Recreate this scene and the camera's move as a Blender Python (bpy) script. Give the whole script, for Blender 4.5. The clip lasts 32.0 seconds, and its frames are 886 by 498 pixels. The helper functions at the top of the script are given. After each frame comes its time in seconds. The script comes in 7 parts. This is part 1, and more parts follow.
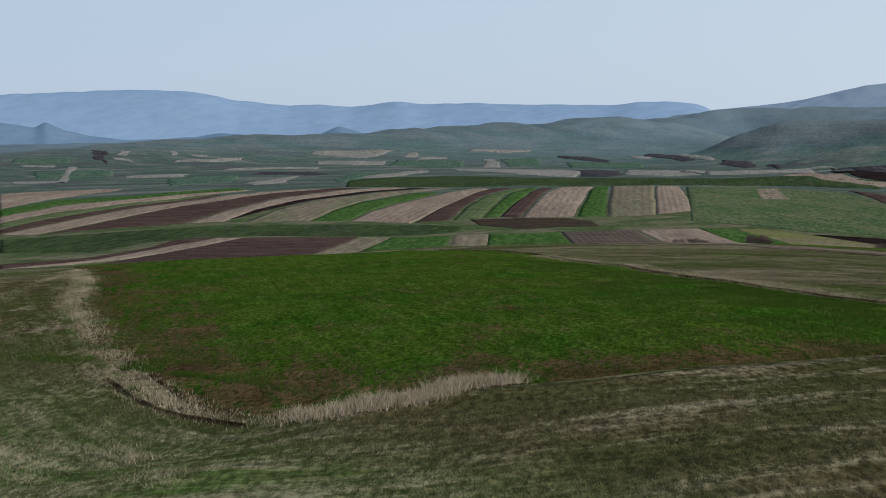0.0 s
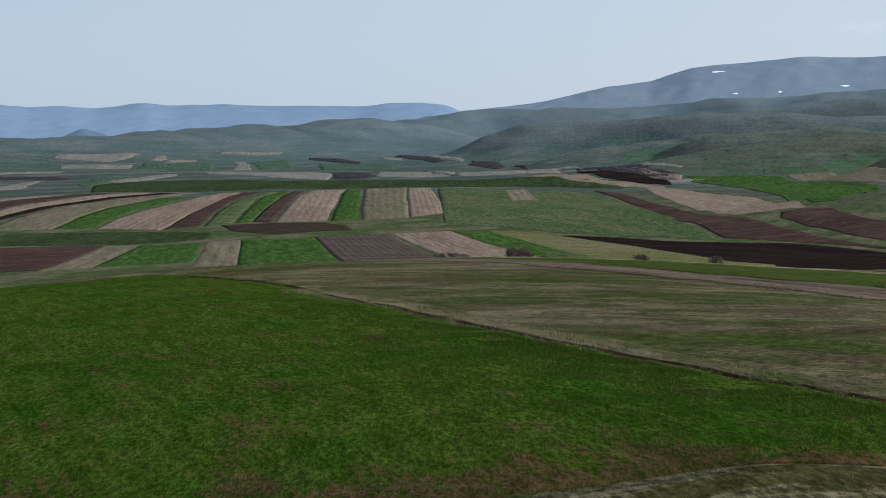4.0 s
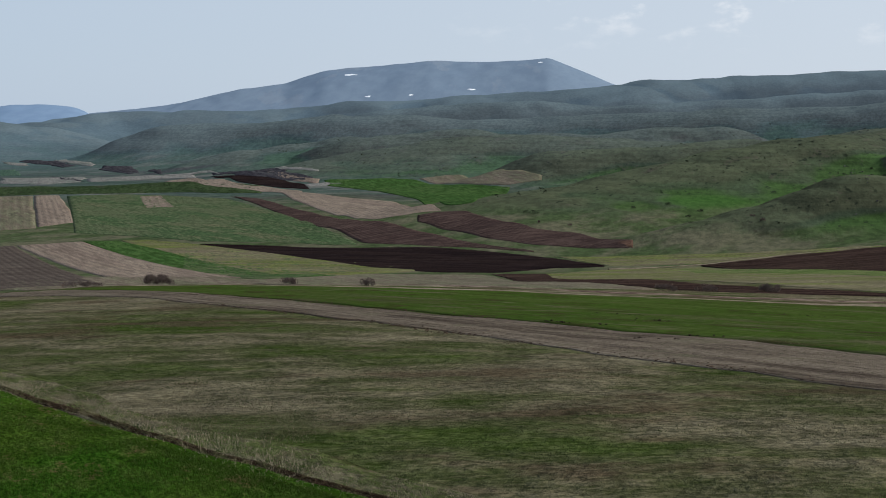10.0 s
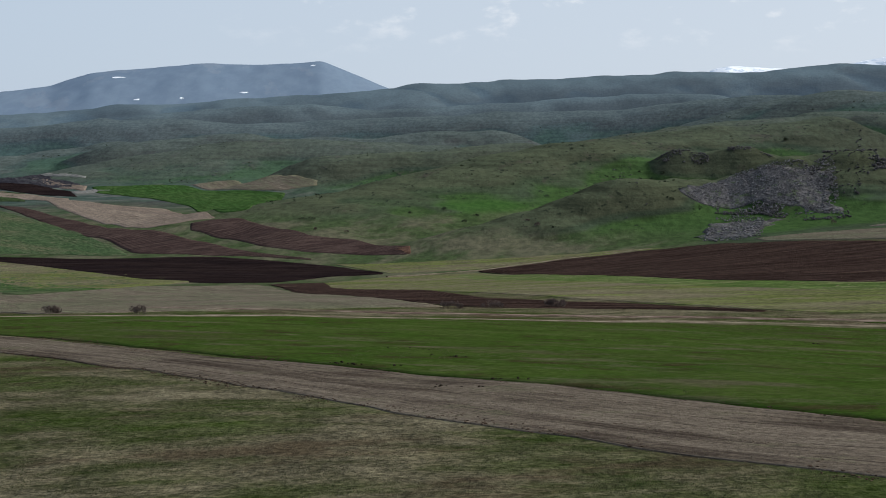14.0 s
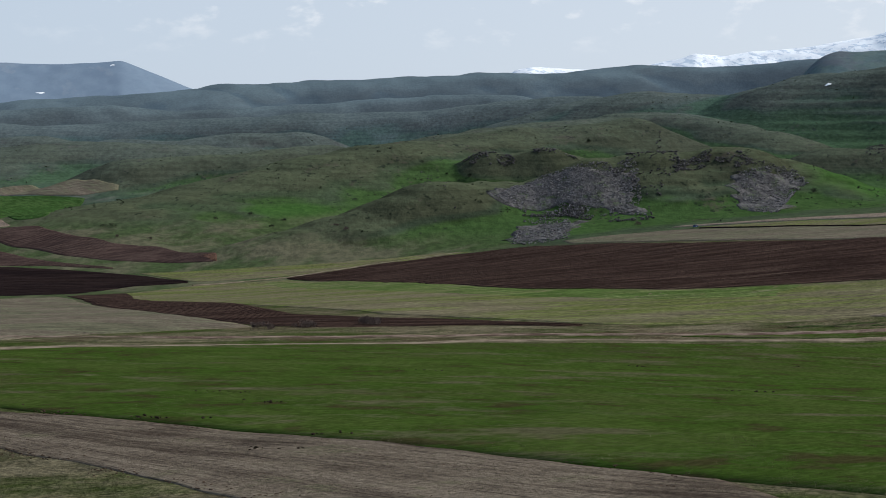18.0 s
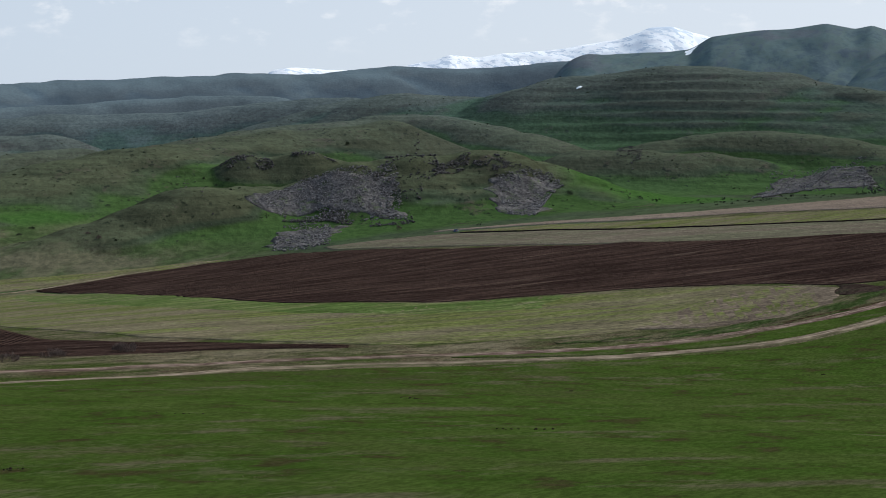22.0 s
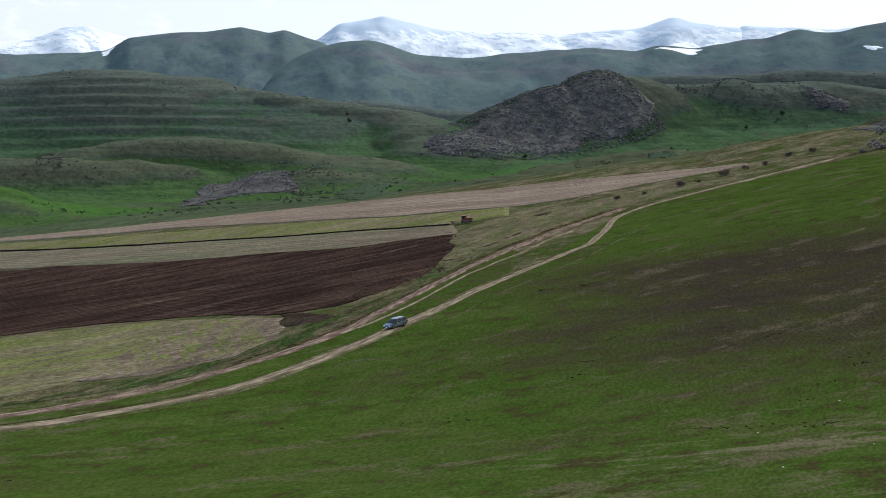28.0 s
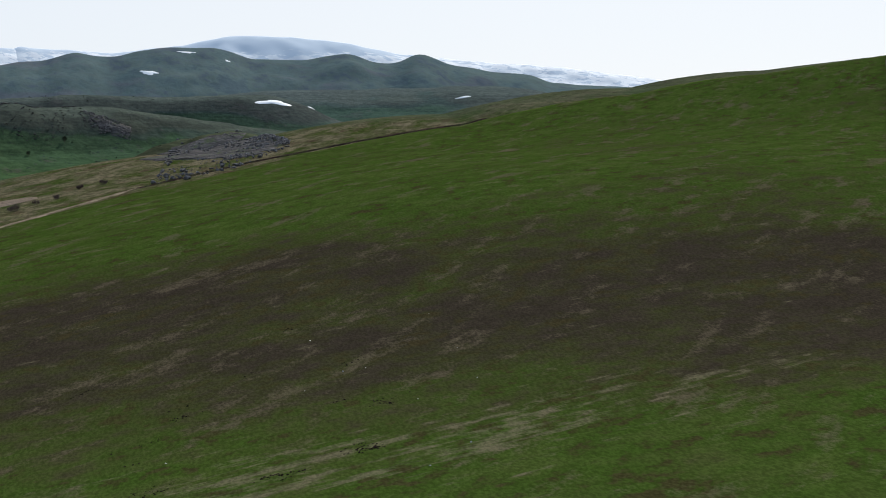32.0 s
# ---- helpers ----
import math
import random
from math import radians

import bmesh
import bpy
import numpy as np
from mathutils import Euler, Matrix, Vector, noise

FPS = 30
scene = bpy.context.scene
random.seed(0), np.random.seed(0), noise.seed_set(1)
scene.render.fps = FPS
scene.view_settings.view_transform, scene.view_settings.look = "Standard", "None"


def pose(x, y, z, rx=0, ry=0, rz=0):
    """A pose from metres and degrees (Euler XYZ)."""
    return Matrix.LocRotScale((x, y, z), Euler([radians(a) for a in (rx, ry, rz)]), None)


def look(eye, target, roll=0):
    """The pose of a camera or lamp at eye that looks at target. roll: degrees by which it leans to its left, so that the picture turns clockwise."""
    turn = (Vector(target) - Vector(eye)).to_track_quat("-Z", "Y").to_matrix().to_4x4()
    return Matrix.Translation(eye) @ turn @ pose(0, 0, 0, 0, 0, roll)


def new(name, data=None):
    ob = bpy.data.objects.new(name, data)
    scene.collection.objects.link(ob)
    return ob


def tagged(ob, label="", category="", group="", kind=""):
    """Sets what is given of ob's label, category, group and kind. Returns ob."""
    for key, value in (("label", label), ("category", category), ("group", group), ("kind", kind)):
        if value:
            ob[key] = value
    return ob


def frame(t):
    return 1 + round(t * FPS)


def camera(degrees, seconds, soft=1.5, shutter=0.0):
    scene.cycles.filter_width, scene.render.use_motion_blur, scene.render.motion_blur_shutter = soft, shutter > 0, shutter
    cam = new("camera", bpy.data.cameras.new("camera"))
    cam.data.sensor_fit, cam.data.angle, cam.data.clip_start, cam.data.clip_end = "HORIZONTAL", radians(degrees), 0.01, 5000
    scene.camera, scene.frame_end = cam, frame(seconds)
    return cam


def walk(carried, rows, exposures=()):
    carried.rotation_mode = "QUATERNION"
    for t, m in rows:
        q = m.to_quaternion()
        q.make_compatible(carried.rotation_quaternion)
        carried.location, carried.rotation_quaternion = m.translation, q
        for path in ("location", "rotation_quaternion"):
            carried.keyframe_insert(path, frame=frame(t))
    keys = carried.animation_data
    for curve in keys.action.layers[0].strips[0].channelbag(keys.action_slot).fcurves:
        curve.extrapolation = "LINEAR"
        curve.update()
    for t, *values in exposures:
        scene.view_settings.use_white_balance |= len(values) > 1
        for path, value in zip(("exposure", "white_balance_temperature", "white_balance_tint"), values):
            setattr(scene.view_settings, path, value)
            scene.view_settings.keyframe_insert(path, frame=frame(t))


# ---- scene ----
cam = camera(34.32, 32.0, 0.95)
# seconds, place, tilt, lean, turn
PATH = [
    (0.0, 0.00, 0.00, 10.00, 84.31, -0.01, -42.09),
    (0.5, 0.82, 0.95, 10.25, 84.27, -0.05, -43.47),
    (1.0, 1.64, 1.90, 10.49, 84.28, -0.02, -44.80),
    (1.5, 2.46, 2.84, 10.73, 84.28, 0.07, -46.00),
    (2.0, 3.29, 3.77, 10.97, 84.29, -0.00, -47.19),
    (2.5, 4.12, 4.68, 11.20, 84.31, -0.02, -48.35),
    (3.0, 4.96, 5.58, 11.43, 84.31, -0.02, -49.58),
    (3.5, 5.80, 6.47, 11.64, 84.32, -0.06, -50.79),
    (5.5, 9.29, 9.76, 12.43, 84.35, -0.03, -55.65),
    (6.0, 10.20, 10.53, 12.60, 84.36, -0.02, -56.88),
    (6.5, 11.14, 11.28, 12.78, 84.35, -0.02, -58.09),
    (7.0, 12.10, 12.03, 12.95, 84.36, 0.00, -59.30),
    (7.5, 13.09, 12.76, 13.12, 84.36, -0.01, -60.51),
    (8.0, 14.11, 13.49, 13.30, 84.36, -0.03, -61.72),
    (8.5, 15.16, 14.21, 13.47, 84.38, -0.02, -62.91),
    (9.0, 16.26, 14.92, 13.65, 84.38, -0.03, -64.11),
    (9.5, 17.38, 15.63, 13.84, 84.38, -0.01, -65.29),
    (10.0, 18.54, 16.32, 14.03, 84.39, 0.04, -66.48),
    (10.5, 19.73, 17.00, 14.23, 84.39, 0.11, -67.66),
    (11.0, 20.96, 17.67, 14.43, 84.40, 0.16, -68.83),
    (11.5, 22.23, 18.32, 14.65, 84.41, 0.13, -69.90),
    (12.0, 23.52, 18.94, 14.87, 84.43, 0.12, -70.99),
    (12.5, 24.85, 19.55, 15.11, 84.44, 0.06, -72.08),
    (13.0, 26.20, 20.13, 15.35, 84.46, 0.06, -73.16),
    (13.5, 27.56, 20.69, 15.61, 84.47, 0.04, -74.34),
    (14.0, 28.92, 21.21, 15.87, 84.50, 0.02, -75.48),
    (14.5, 30.26, 21.71, 16.13, 84.51, 0.02, -76.53),
    (16.5, 35.24, 23.31, 17.24, 84.48, -0.01, -80.31),
    (17.0, 36.35, 23.62, 17.52, 84.49, -0.03, -81.24),
    (17.5, 37.44, 23.89, 17.81, 84.49, -0.01, -82.20),
    (18.0, 38.51, 24.13, 18.10, 84.49, -0.04, -83.20),
    (18.5, 39.58, 24.35, 18.39, 84.50, 0.03, -84.31),
    (19.0, 40.66, 24.54, 18.69, 84.49, -0.03, -85.42),
    (19.5, 41.78, 24.72, 19.01, 84.49, -0.00, -86.53),
    (20.0, 42.95, 24.89, 19.33, 84.48, -0.01, -87.66),
    (20.5, 44.18, 25.05, 19.66, 84.47, -0.00, -88.92),
    (21.0, 45.47, 25.19, 20.00, 84.46, 0.00, -90.29),
    (21.5, 46.81, 25.32, 20.36, 84.46, -0.01, -91.61),
    (22.0, 48.19, 25.44, 20.73, 84.48, -0.01, -92.83),
    (22.5, 49.62, 25.53, 21.12, 84.47, -0.03, -93.70),
    (23.0, 51.08, 25.59, 21.53, 84.46, -0.02, -94.79),
    (23.5, 52.57, 25.62, 21.97, 84.44, -0.03, -96.08),
    (24.0, 54.08, 25.63, 22.42, 84.44, -0.03, -97.85),
    (24.5, 55.60, 25.59, 22.91, 84.46, -0.05, -99.98),
    (25.0, 57.13, 25.52, 23.41, 84.46, -0.04, -102.28),
    (25.5, 58.67, 25.41, 23.93, 84.46, -0.02, -104.69),
    (27.5, 64.68, 24.60, 26.10, 84.43, -0.07, -113.43),
    (28.0, 66.12, 24.31, 26.64, 84.44, -0.08, -115.63),
    (28.5, 67.52, 23.97, 27.17, 84.45, -0.02, -118.24),
    (29.0, 68.89, 23.61, 27.69, 84.47, 0.00, -120.99),
    (29.5, 70.23, 23.21, 28.21, 84.51, -0.03, -124.52),
    (30.0, 71.55, 22.79, 28.72, 84.64, -0.04, -128.41),
    (30.5, 72.84, 22.36, 29.23, 84.78, -0.00, -132.25),
    (31.0, 74.12, 21.91, 29.73, 84.94, -0.03, -136.13),
    (31.5, 75.39, 21.45, 30.23, 85.08, -0.04, -140.02),
    (32.0, 76.66, 20.98, 30.73, 85.28, -0.00, -143.77),
]
walk(cam, [(t, pose(x, y, z, 0, 0, turn) @ pose(0, 0, 0, tilt, 0, 0) @ pose(0, 0, 0, 0, 0, lean)) for t, x, y, z, tilt, lean, turn in PATH],
     [(0.0, -0.02, 6350, 10), (6.0, -0.06, 6350, 10), (12.0, -0.12, 6300, 10), (18.0, -0.1, 6250, 10), (24.0, 0.06, 6300, 10), (27.5, 0.3, 6350, 10), (30.0, 0.2, 6350, 10), (31.0, 0.26, 6350, 10), (32.0, 0.04, 6450, 10)])

# ---- sky and sun ----
SUN_AZ, SUN_EL = 158.0, 38.0
sky_world = bpy.data.worlds.new("sky")
scene.world = sky_world
sky_world.use_nodes = True
wn, wl = sky_world.node_tree.nodes, sky_world.node_tree.links
wn.clear()


def sky_node(kind, **values):
    node = wn.new(kind)
    for key, value in values.items():
        node.inputs[key.replace("_", " ")].default_value = value
    return node


nishita = wn.new("ShaderNodeTexSky")
nishita.sky_type, nishita.sun_disc = "NISHITA", False
nishita.sun_elevation, nishita.sun_rotation = radians(SUN_EL), radians(SUN_AZ)
nishita.altitude, nishita.air_density, nishita.dust_density, nishita.ozone_density = 1900, 1.0, 3.0, 1.0
clear = wn.new("ShaderNodeVectorMath")
clear.operation = "SCALE"
clear.inputs["Scale"].default_value = 0.08
wl.new(nishita.outputs[0], clear.inputs[0])
# a thin veil of high cloud, whiter towards the sun
where = wn.new("ShaderNodeTexCoord")
toward = wn.new("ShaderNodeVectorMath")
toward.operation = "DOT_PRODUCT"
toward.inputs[1].default_value = (math.sin(radians(165)), math.cos(radians(165)), 0.25)
wl.new(where.outputs["Generated"], toward.inputs[0])
share = sky_node("ShaderNodeMapRange", From_Min=-1.0, From_Max=1.0)
wl.new(toward.outputs["Value"], share.inputs["Value"])
veil = wn.new("ShaderNodeMix")
veil.data_type = "RGBA"
veil.inputs[6].default_value, veil.inputs[7].default_value = (0.44, 0.565, 0.71, 1), (0.88, 0.92, 0.97, 1)
wl.new(share.outputs[0], veil.inputs[0])
both = wn.new("ShaderNodeMix")
both.data_type = "RGBA"
both.inputs[0].default_value = 0.88
wl.new(clear.outputs[0], both.inputs[6])
# bluer and dimmer towards the zenith
height = wn.new("ShaderNodeSeparateXYZ")
wl.new(where.outputs["Generated"], height.inputs[0])
climb = sky_node("ShaderNodeMapRange", From_Min=0.12, From_Max=0.75)
climb.interpolation_type = "SMOOTHSTEP"
wl.new(height.outputs[2], climb.inputs["Value"])
dome = wn.new("ShaderNodeMix")
dome.data_type = "RGBA"
dome.inputs[7].default_value = (0.30, 0.41, 0.58, 1)
wl.new(climb.outputs[0], dome.inputs[0])
wl.new(veil.outputs[2], dome.inputs[6])
wl.new(dome.outputs[2], both.inputs[7])
# small fair-weather puffs low over the hills
parts = wn.new("ShaderNodeSeparateXYZ")
wl.new(where.outputs["Generated"], parts.inputs[0])
squash = wn.new("ShaderNodeMapping")
squash.inputs["Scale"].default_value = (30.0, 30.0, 66.0)
wl.new(where.outputs["Generated"], squash.inputs["Vector"])
puff = sky_node("ShaderNodeTexNoise", Scale=1.0, Detail=6.0, Roughness=0.55)
wl.new(squash.outputs[0], puff.inputs["Vector"])
edge = sky_node("ShaderNodeMapRange", From_Min=0.55, From_Max=0.74, To_Max=0.7)
edge.interpolation_type = "SMOOTHSTEP"
wl.new(puff.outputs[0], edge.inputs["Value"])
low = sky_node("ShaderNodeMapRange", From_Min=0.035, From_Max=0.07)
wl.new(parts.outputs[2], low.inputs["Value"])
east = sky_node("ShaderNodeMapRange", From_Min=0.90, From_Max=0.97)
wl.new(parts.outputs[0], east.inputs["Value"])
band = wn.new("ShaderNodeMath")
band.operation = "MULTIPLY"
wl.new(low.outputs[0], band.inputs[0])
wl.new(east.outputs[0], band.inputs[1])
cover = wn.new("ShaderNodeMath")
cover.operation = "MULTIPLY"
wl.new(edge.outputs[0], cover.inputs[0])
wl.new(band.outputs[0], cover.inputs[1])
clouds = wn.new("ShaderNodeMix")
clouds.data_type = "RGBA"
clouds.inputs[7].default_value = (0.98, 0.99, 1.0, 1)
wl.new(cover.outputs[0], clouds.inputs[0])
wl.new(both.outputs[2], clouds.inputs[6])
back = wn.new("ShaderNodeBackground")
wl.new(clouds.outputs[2], back.inputs[0])
wout = wn.new("ShaderNodeOutputWorld")
wl.new(back.outputs[0], wout.inputs[0])
sun = new("sun", bpy.data.lights.new("sun", "SUN"))
sun.data.energy, sun.data.angle, sun.data.color = 4.2, radians(3), (1.0, 0.94, 0.84)
az_r, el_r = radians(SUN_AZ), radians(SUN_EL)
sun.matrix_world = look((math.sin(az_r) * math.cos(el_r) * 100, math.cos(az_r) * math.cos(el_r) * 100, math.sin(el_r) * 100), (0, 0, 0))

# ---- materials ----
def shader(name, roughness=0.9):
    m = bpy.data.materials.new(name)
    m.use_nodes = True
    n, l = m.node_tree.nodes, m.node_tree.links
    b = n["Principled BSDF"]
    b.inputs["Roughness"].default_value = roughness
    b.inputs["Specular IOR Level"].default_value = 0.0
    return m, n, l, b


def plain(name, rgb, roughness=0.6, metallic=0.0, specular=0.5):
    m, n, l, b = shader(name, roughness)
    t = n.new("ShaderNodeTexCoord")
    s = n.new("ShaderNodeTexNoise")
    s.inputs["Scale"].default_value = 6.0
    l.new(t.outputs["Object"], s.inputs["Vector"])
    mix = n.new("ShaderNodeMix")
    mix.data_type = "RGBA"
    mix.inputs[6].default_value = (*[c * 0.85 for c in rgb], 1)
    mix.inputs[7].default_value = (*[min(1, c * 1.12) for c in rgb], 1)
    l.new(s.outputs[0], mix.inputs[0])
    l.new(mix.outputs[2], b.inputs["Base Color"])
    b.inputs["Metallic"].default_value = metallic
    b.inputs["Specular IOR Level"].default_value = specular
    return m


class Web:
    """A short way to wire a node tree."""

    def __init__(self, n, l):
        self.n, self.l = n, l
        self.where = n.new("ShaderNodeTexCoord").outputs["Object"]

    def turned(self, angle, along, across):
        m = self.n.new("ShaderNodeMapping")
        m.vector_type = "TEXTURE"
        m.inputs["Rotation"].default_value = (0, 0, radians(angle))
        m.inputs["Scale"].default_value = (along, across, min(along, across))
        self.l.new(self.where, m.inputs["Vector"])
        return m.outputs[0]

    def noise(self, vector, detail=4.0, rough=0.55, scale=1.0):
        s = self.n.new("ShaderNodeTexNoise")
        s.inputs["Scale"].default_value, s.inputs["Detail"].default_value, s.inputs["Roughness"].default_value = scale, detail, rough
        self.l.new(vector, s.inputs["Vector"])
        return s.outputs[0]

    def step(self, value, low, high, top=1.0):
        r = self.n.new("ShaderNodeMapRange")
        r.inputs["From Min"].default_value, r.inputs["From Max"].default_value, r.inputs["To Max"].default_value = low, high, top
        r.interpolation_type = "SMOOTHSTEP"
        self.l.new(value, r.inputs["Value"])
        return r.outputs[0]

    def mix(self, factor, a, b, how="MIX"):
        m = self.n.new("ShaderNodeMix")
        m.data_type, m.blend_type = "RGBA", how
        for slot, v in ((0, factor), (6, a), (7, b)):
            if isinstance(v, tuple):
                m.inputs[slot].default_value = (*v, 1)
            elif isinstance(v, float):
                m.inputs[slot].default_value = v
            else:
                self.l.new(v, m.inputs[slot])
        return m.outputs[2]

    def sum(self, a, b, how="ADD"):
        m = self.n.new("ShaderNodeMath")
        m.operation = how
        for slot, v in ((0, a), (1, b)):
            if isinstance(v, float):
                m.inputs[slot].default_value = v
            else:
                self.l.new(v, m.inputs[slot])
        return m.outputs[0]

    def rows(self, angle, width):
        w = self.n.new("ShaderNodeTexWave")
        w.wave_type, w.bands_direction = "BANDS", "Y"
        w.inputs["Scale"].default_value = 0.314
        w.inputs["Distortion"].default_value, w.inputs["Detail"].default_value, w.inputs["Detail Scale"].default_value = 0.9, 3.0, 0.8
        uv = self.n.new("ShaderNodeUVMap")
        uv.uv_map = "lane"
        m = self.n.new("ShaderNodeMapping")
        m.inputs["Scale"].default_value = (1 / width, 1 / width, 1.0)
        self.l.new(uv.outputs[0], m.inputs["Vector"])
        self.l.new(m.outputs[0], w.inputs["Vector"])
        return w.outputs["Fac"]

    def relief(self, height, depth, bsdf):
        b = self.n.new("ShaderNodeBump")
        b.inputs["Strength"].default_value, b.inputs["Distance"].default_value = 1.0, depth
        self.l.new(height, b.inputs["Height"])
        self.l.new(b.outputs[0], bsdf.inputs["Normal"])


def crop(name, main, other, bare, patch=30.0, angle=-62.0, share=0.5, bare_share=0.3, row=0.0, stretch=4.0, relief=0.12, fine=0.5, line=0.22):
    """A field's surface: two tones in drawn-out patches, bare spots, fine clumps and drill rows."""
    m, n, l, b = shader(name)
    w = Web(n, l)
    broad = w.noise(w.turned(angle, patch * stretch, patch), 6.0, 0.62)
    mid = w.noise(w.turned(angle, fine * 9 * stretch, fine * 7), 6.0, 0.7)
    small = w.noise(w.turned(angle, fine * 2.6, fine * 1.3), 6.0, 0.75)
    blotch = w.noise(w.turned(angle + 12, patch * 0.7 * stretch, patch * 0.55), 8.0, 0.72)
    c = w.mix(w.step(w.sum(w.sum(broad, 0.55, "MULTIPLY"), w.sum(mid, 0.45, "MULTIPLY")), 0.57 - share * 0.25, 0.68 - share * 0.25), main, other)
    speck = w.sum(w.sum(blotch, 0.6, "MULTIPLY"), w.sum(w.sum(mid, 0.2, "MULTIPLY"), w.sum(small, 0.2, "MULTIPLY")))
    c = w.mix(w.step(speck, 0.60 - bare_share * 0.25, 0.68 - bare_share * 0.25), c, bare)
    c = w.mix(w.step(mid, 0.36, 0.64), w.mix(1.0, c, (0.72, 0.72, 0.72), "MULTIPLY"), w.mix(1.0, c, (1.25, 1.25, 1.22), "MULTIPLY"))
    c = w.mix(w.step(small, 0.40, 0.60), w.mix(1.0, c, (0.64, 0.64, 0.64), "MULTIPLY"), w.mix(1.0, c, (1.3, 1.29, 1.26), "MULTIPLY"))
    height = w.sum(small, w.sum(mid, 2.0, "MULTIPLY"))
    if row:
        lines = w.rows(angle, row)
        c = w.mix(w.step(lines, 0.2, 0.8, line), c, w.mix(1.0, c, (0.5, 0.5, 0.5), "MULTIPLY"))
        height = w.sum(height, lines)
    l.new(c, b.inputs["Base Color"])
    w.relief(height, relief, b)
    return m


def shades(w, c, value, dark, light, low=0.38, high=0.62):
    """The same colour, deeper and paler by turns."""
    return w.mix(w.step(value, low, high), w.mix(1.0, c, (dark, dark, dark), "MULTIPLY"), w.mix(1.0, c, (light, light, light * 0.98), "MULTIPLY"))


def lane_noise(w, along, across, detail=6.0, rough=0.6):
    uv = w.n.new("ShaderNodeUVMap")
    uv.uv_map = "lane"
    mapping = w.n.new("ShaderNodeMapping")
    mapping.inputs["Scale"].default_value = (1 / along, 1 / across, 1.0)
    w.l.new(uv.outputs[0], mapping.inputs["Vector"])
    return w.noise(mapping.outputs[0], detail, rough), uv.outputs[0]


def pasture_slope():
    """Grazed hillside: green fading into worn olive and brown, with pale streaks along the slope."""
    m, n, l, b = shader("slope_green")
    w = Web(n, l)
    broad = w.noise(w.turned(-104, 130.0, 62.0), 7.0, 0.60)
    mid = w.noise(w.turned(-102, 15.0, 10.0), 7.0, 0.60)
    drift = w.noise(w.turned(-80, 30.0, 8.0), 6.0, 0.60)
    streak = w.noise(w.turned(-70, 5.5, 4.0), 6.0, 0.62)
    small = w.noise(w.turned(-44, 1.1, 0.5), 6.0, 0.70)
    # the trodden heart of the slope
    heart = n.new("ShaderNodeVectorMath")
    heart.operation = "DISTANCE"
    l.new(w.turned(38, 145.0, 80.0), heart.inputs[0])
    heart.inputs[1].default_value = (0.354, -3.768, 0.0)
    upper = w.step(heart.outputs["Value"], 1.7, 0.35, 0.155)
    worn = w.sum(w.sum(w.sum(broad, 0.45, "MULTIPLY"), w.sum(w.sum(mid, 0.3, "MULTIPLY"), w.sum(streak, 0.25, "MULTIPLY"))), upper)
    c = w.mix(w.step(mid, 0.38, 0.62), (0.034, 0.060, 0.011), (0.047, 0.070, 0.016))
    c = w.mix(w.step(worn, 0.50, 0.64), c, (0.041, 0.044, 0.017))
    c = w.mix(w.step(worn, 0.56, 0.72, 0.9), c, (0.034, 0.026, 0.021))
    pale = w.sum(w.sum(drift, 0.62, "MULTIPLY"), w.sum(w.sum(streak, 0.23, "MULTIPLY"), w.sum(small, 0.15, "MULTIPLY")))
    c = w.mix(w.step(pale, 0.527, 0.625, 0.65), c, (0.084, 0.069, 0.046))
    c = w.mix(w.step(w.sum(w.sum(streak, 0.6, "MULTIPLY"), w.sum(mid, 0.4, "MULTIPLY")), 0.47, 0.38, 0.75), c, (0.046, 0.035, 0.018))
    # bleached streaks along an old trodden line
    line_space = w.turned(-110, 95.0, 20.0)
    line_space.node.inputs["Scale"].default_value[2] = 1e5
    lane = n.new("ShaderNodeVectorMath")
    lane.operation = "DISTANCE"
    l.new(line_space, lane.inputs[0])
    lane.inputs[1].default_value = (0.45, 10.7, 0.0)
    wisp = w.sum(w.noise(w.turned(-110, 26.0, 3.0), 7.0, 0.68), w.step(lane.outputs["Value"], 1.15, 0.3, 0.16))
    wisp = w.sum(wisp, w.sum(w.sum(streak, -0.5, "ADD"), 0.5, "MULTIPLY"))
    c = w.mix(w.step(wisp, 0.62, 0.80, 0.75), c, (0.112, 0.100, 0.062))
    c = shades(w, c, streak, 0.90, 1.08)
    c = shades(w, c, small, 0.74, 1.15)
    l.new(c, b.inputs["Base Color"])
    w.relief(w.sum(small, w.sum(w.sum(mid, 2.0, "MULTIPLY"), streak)), 0.10, b)
    return m


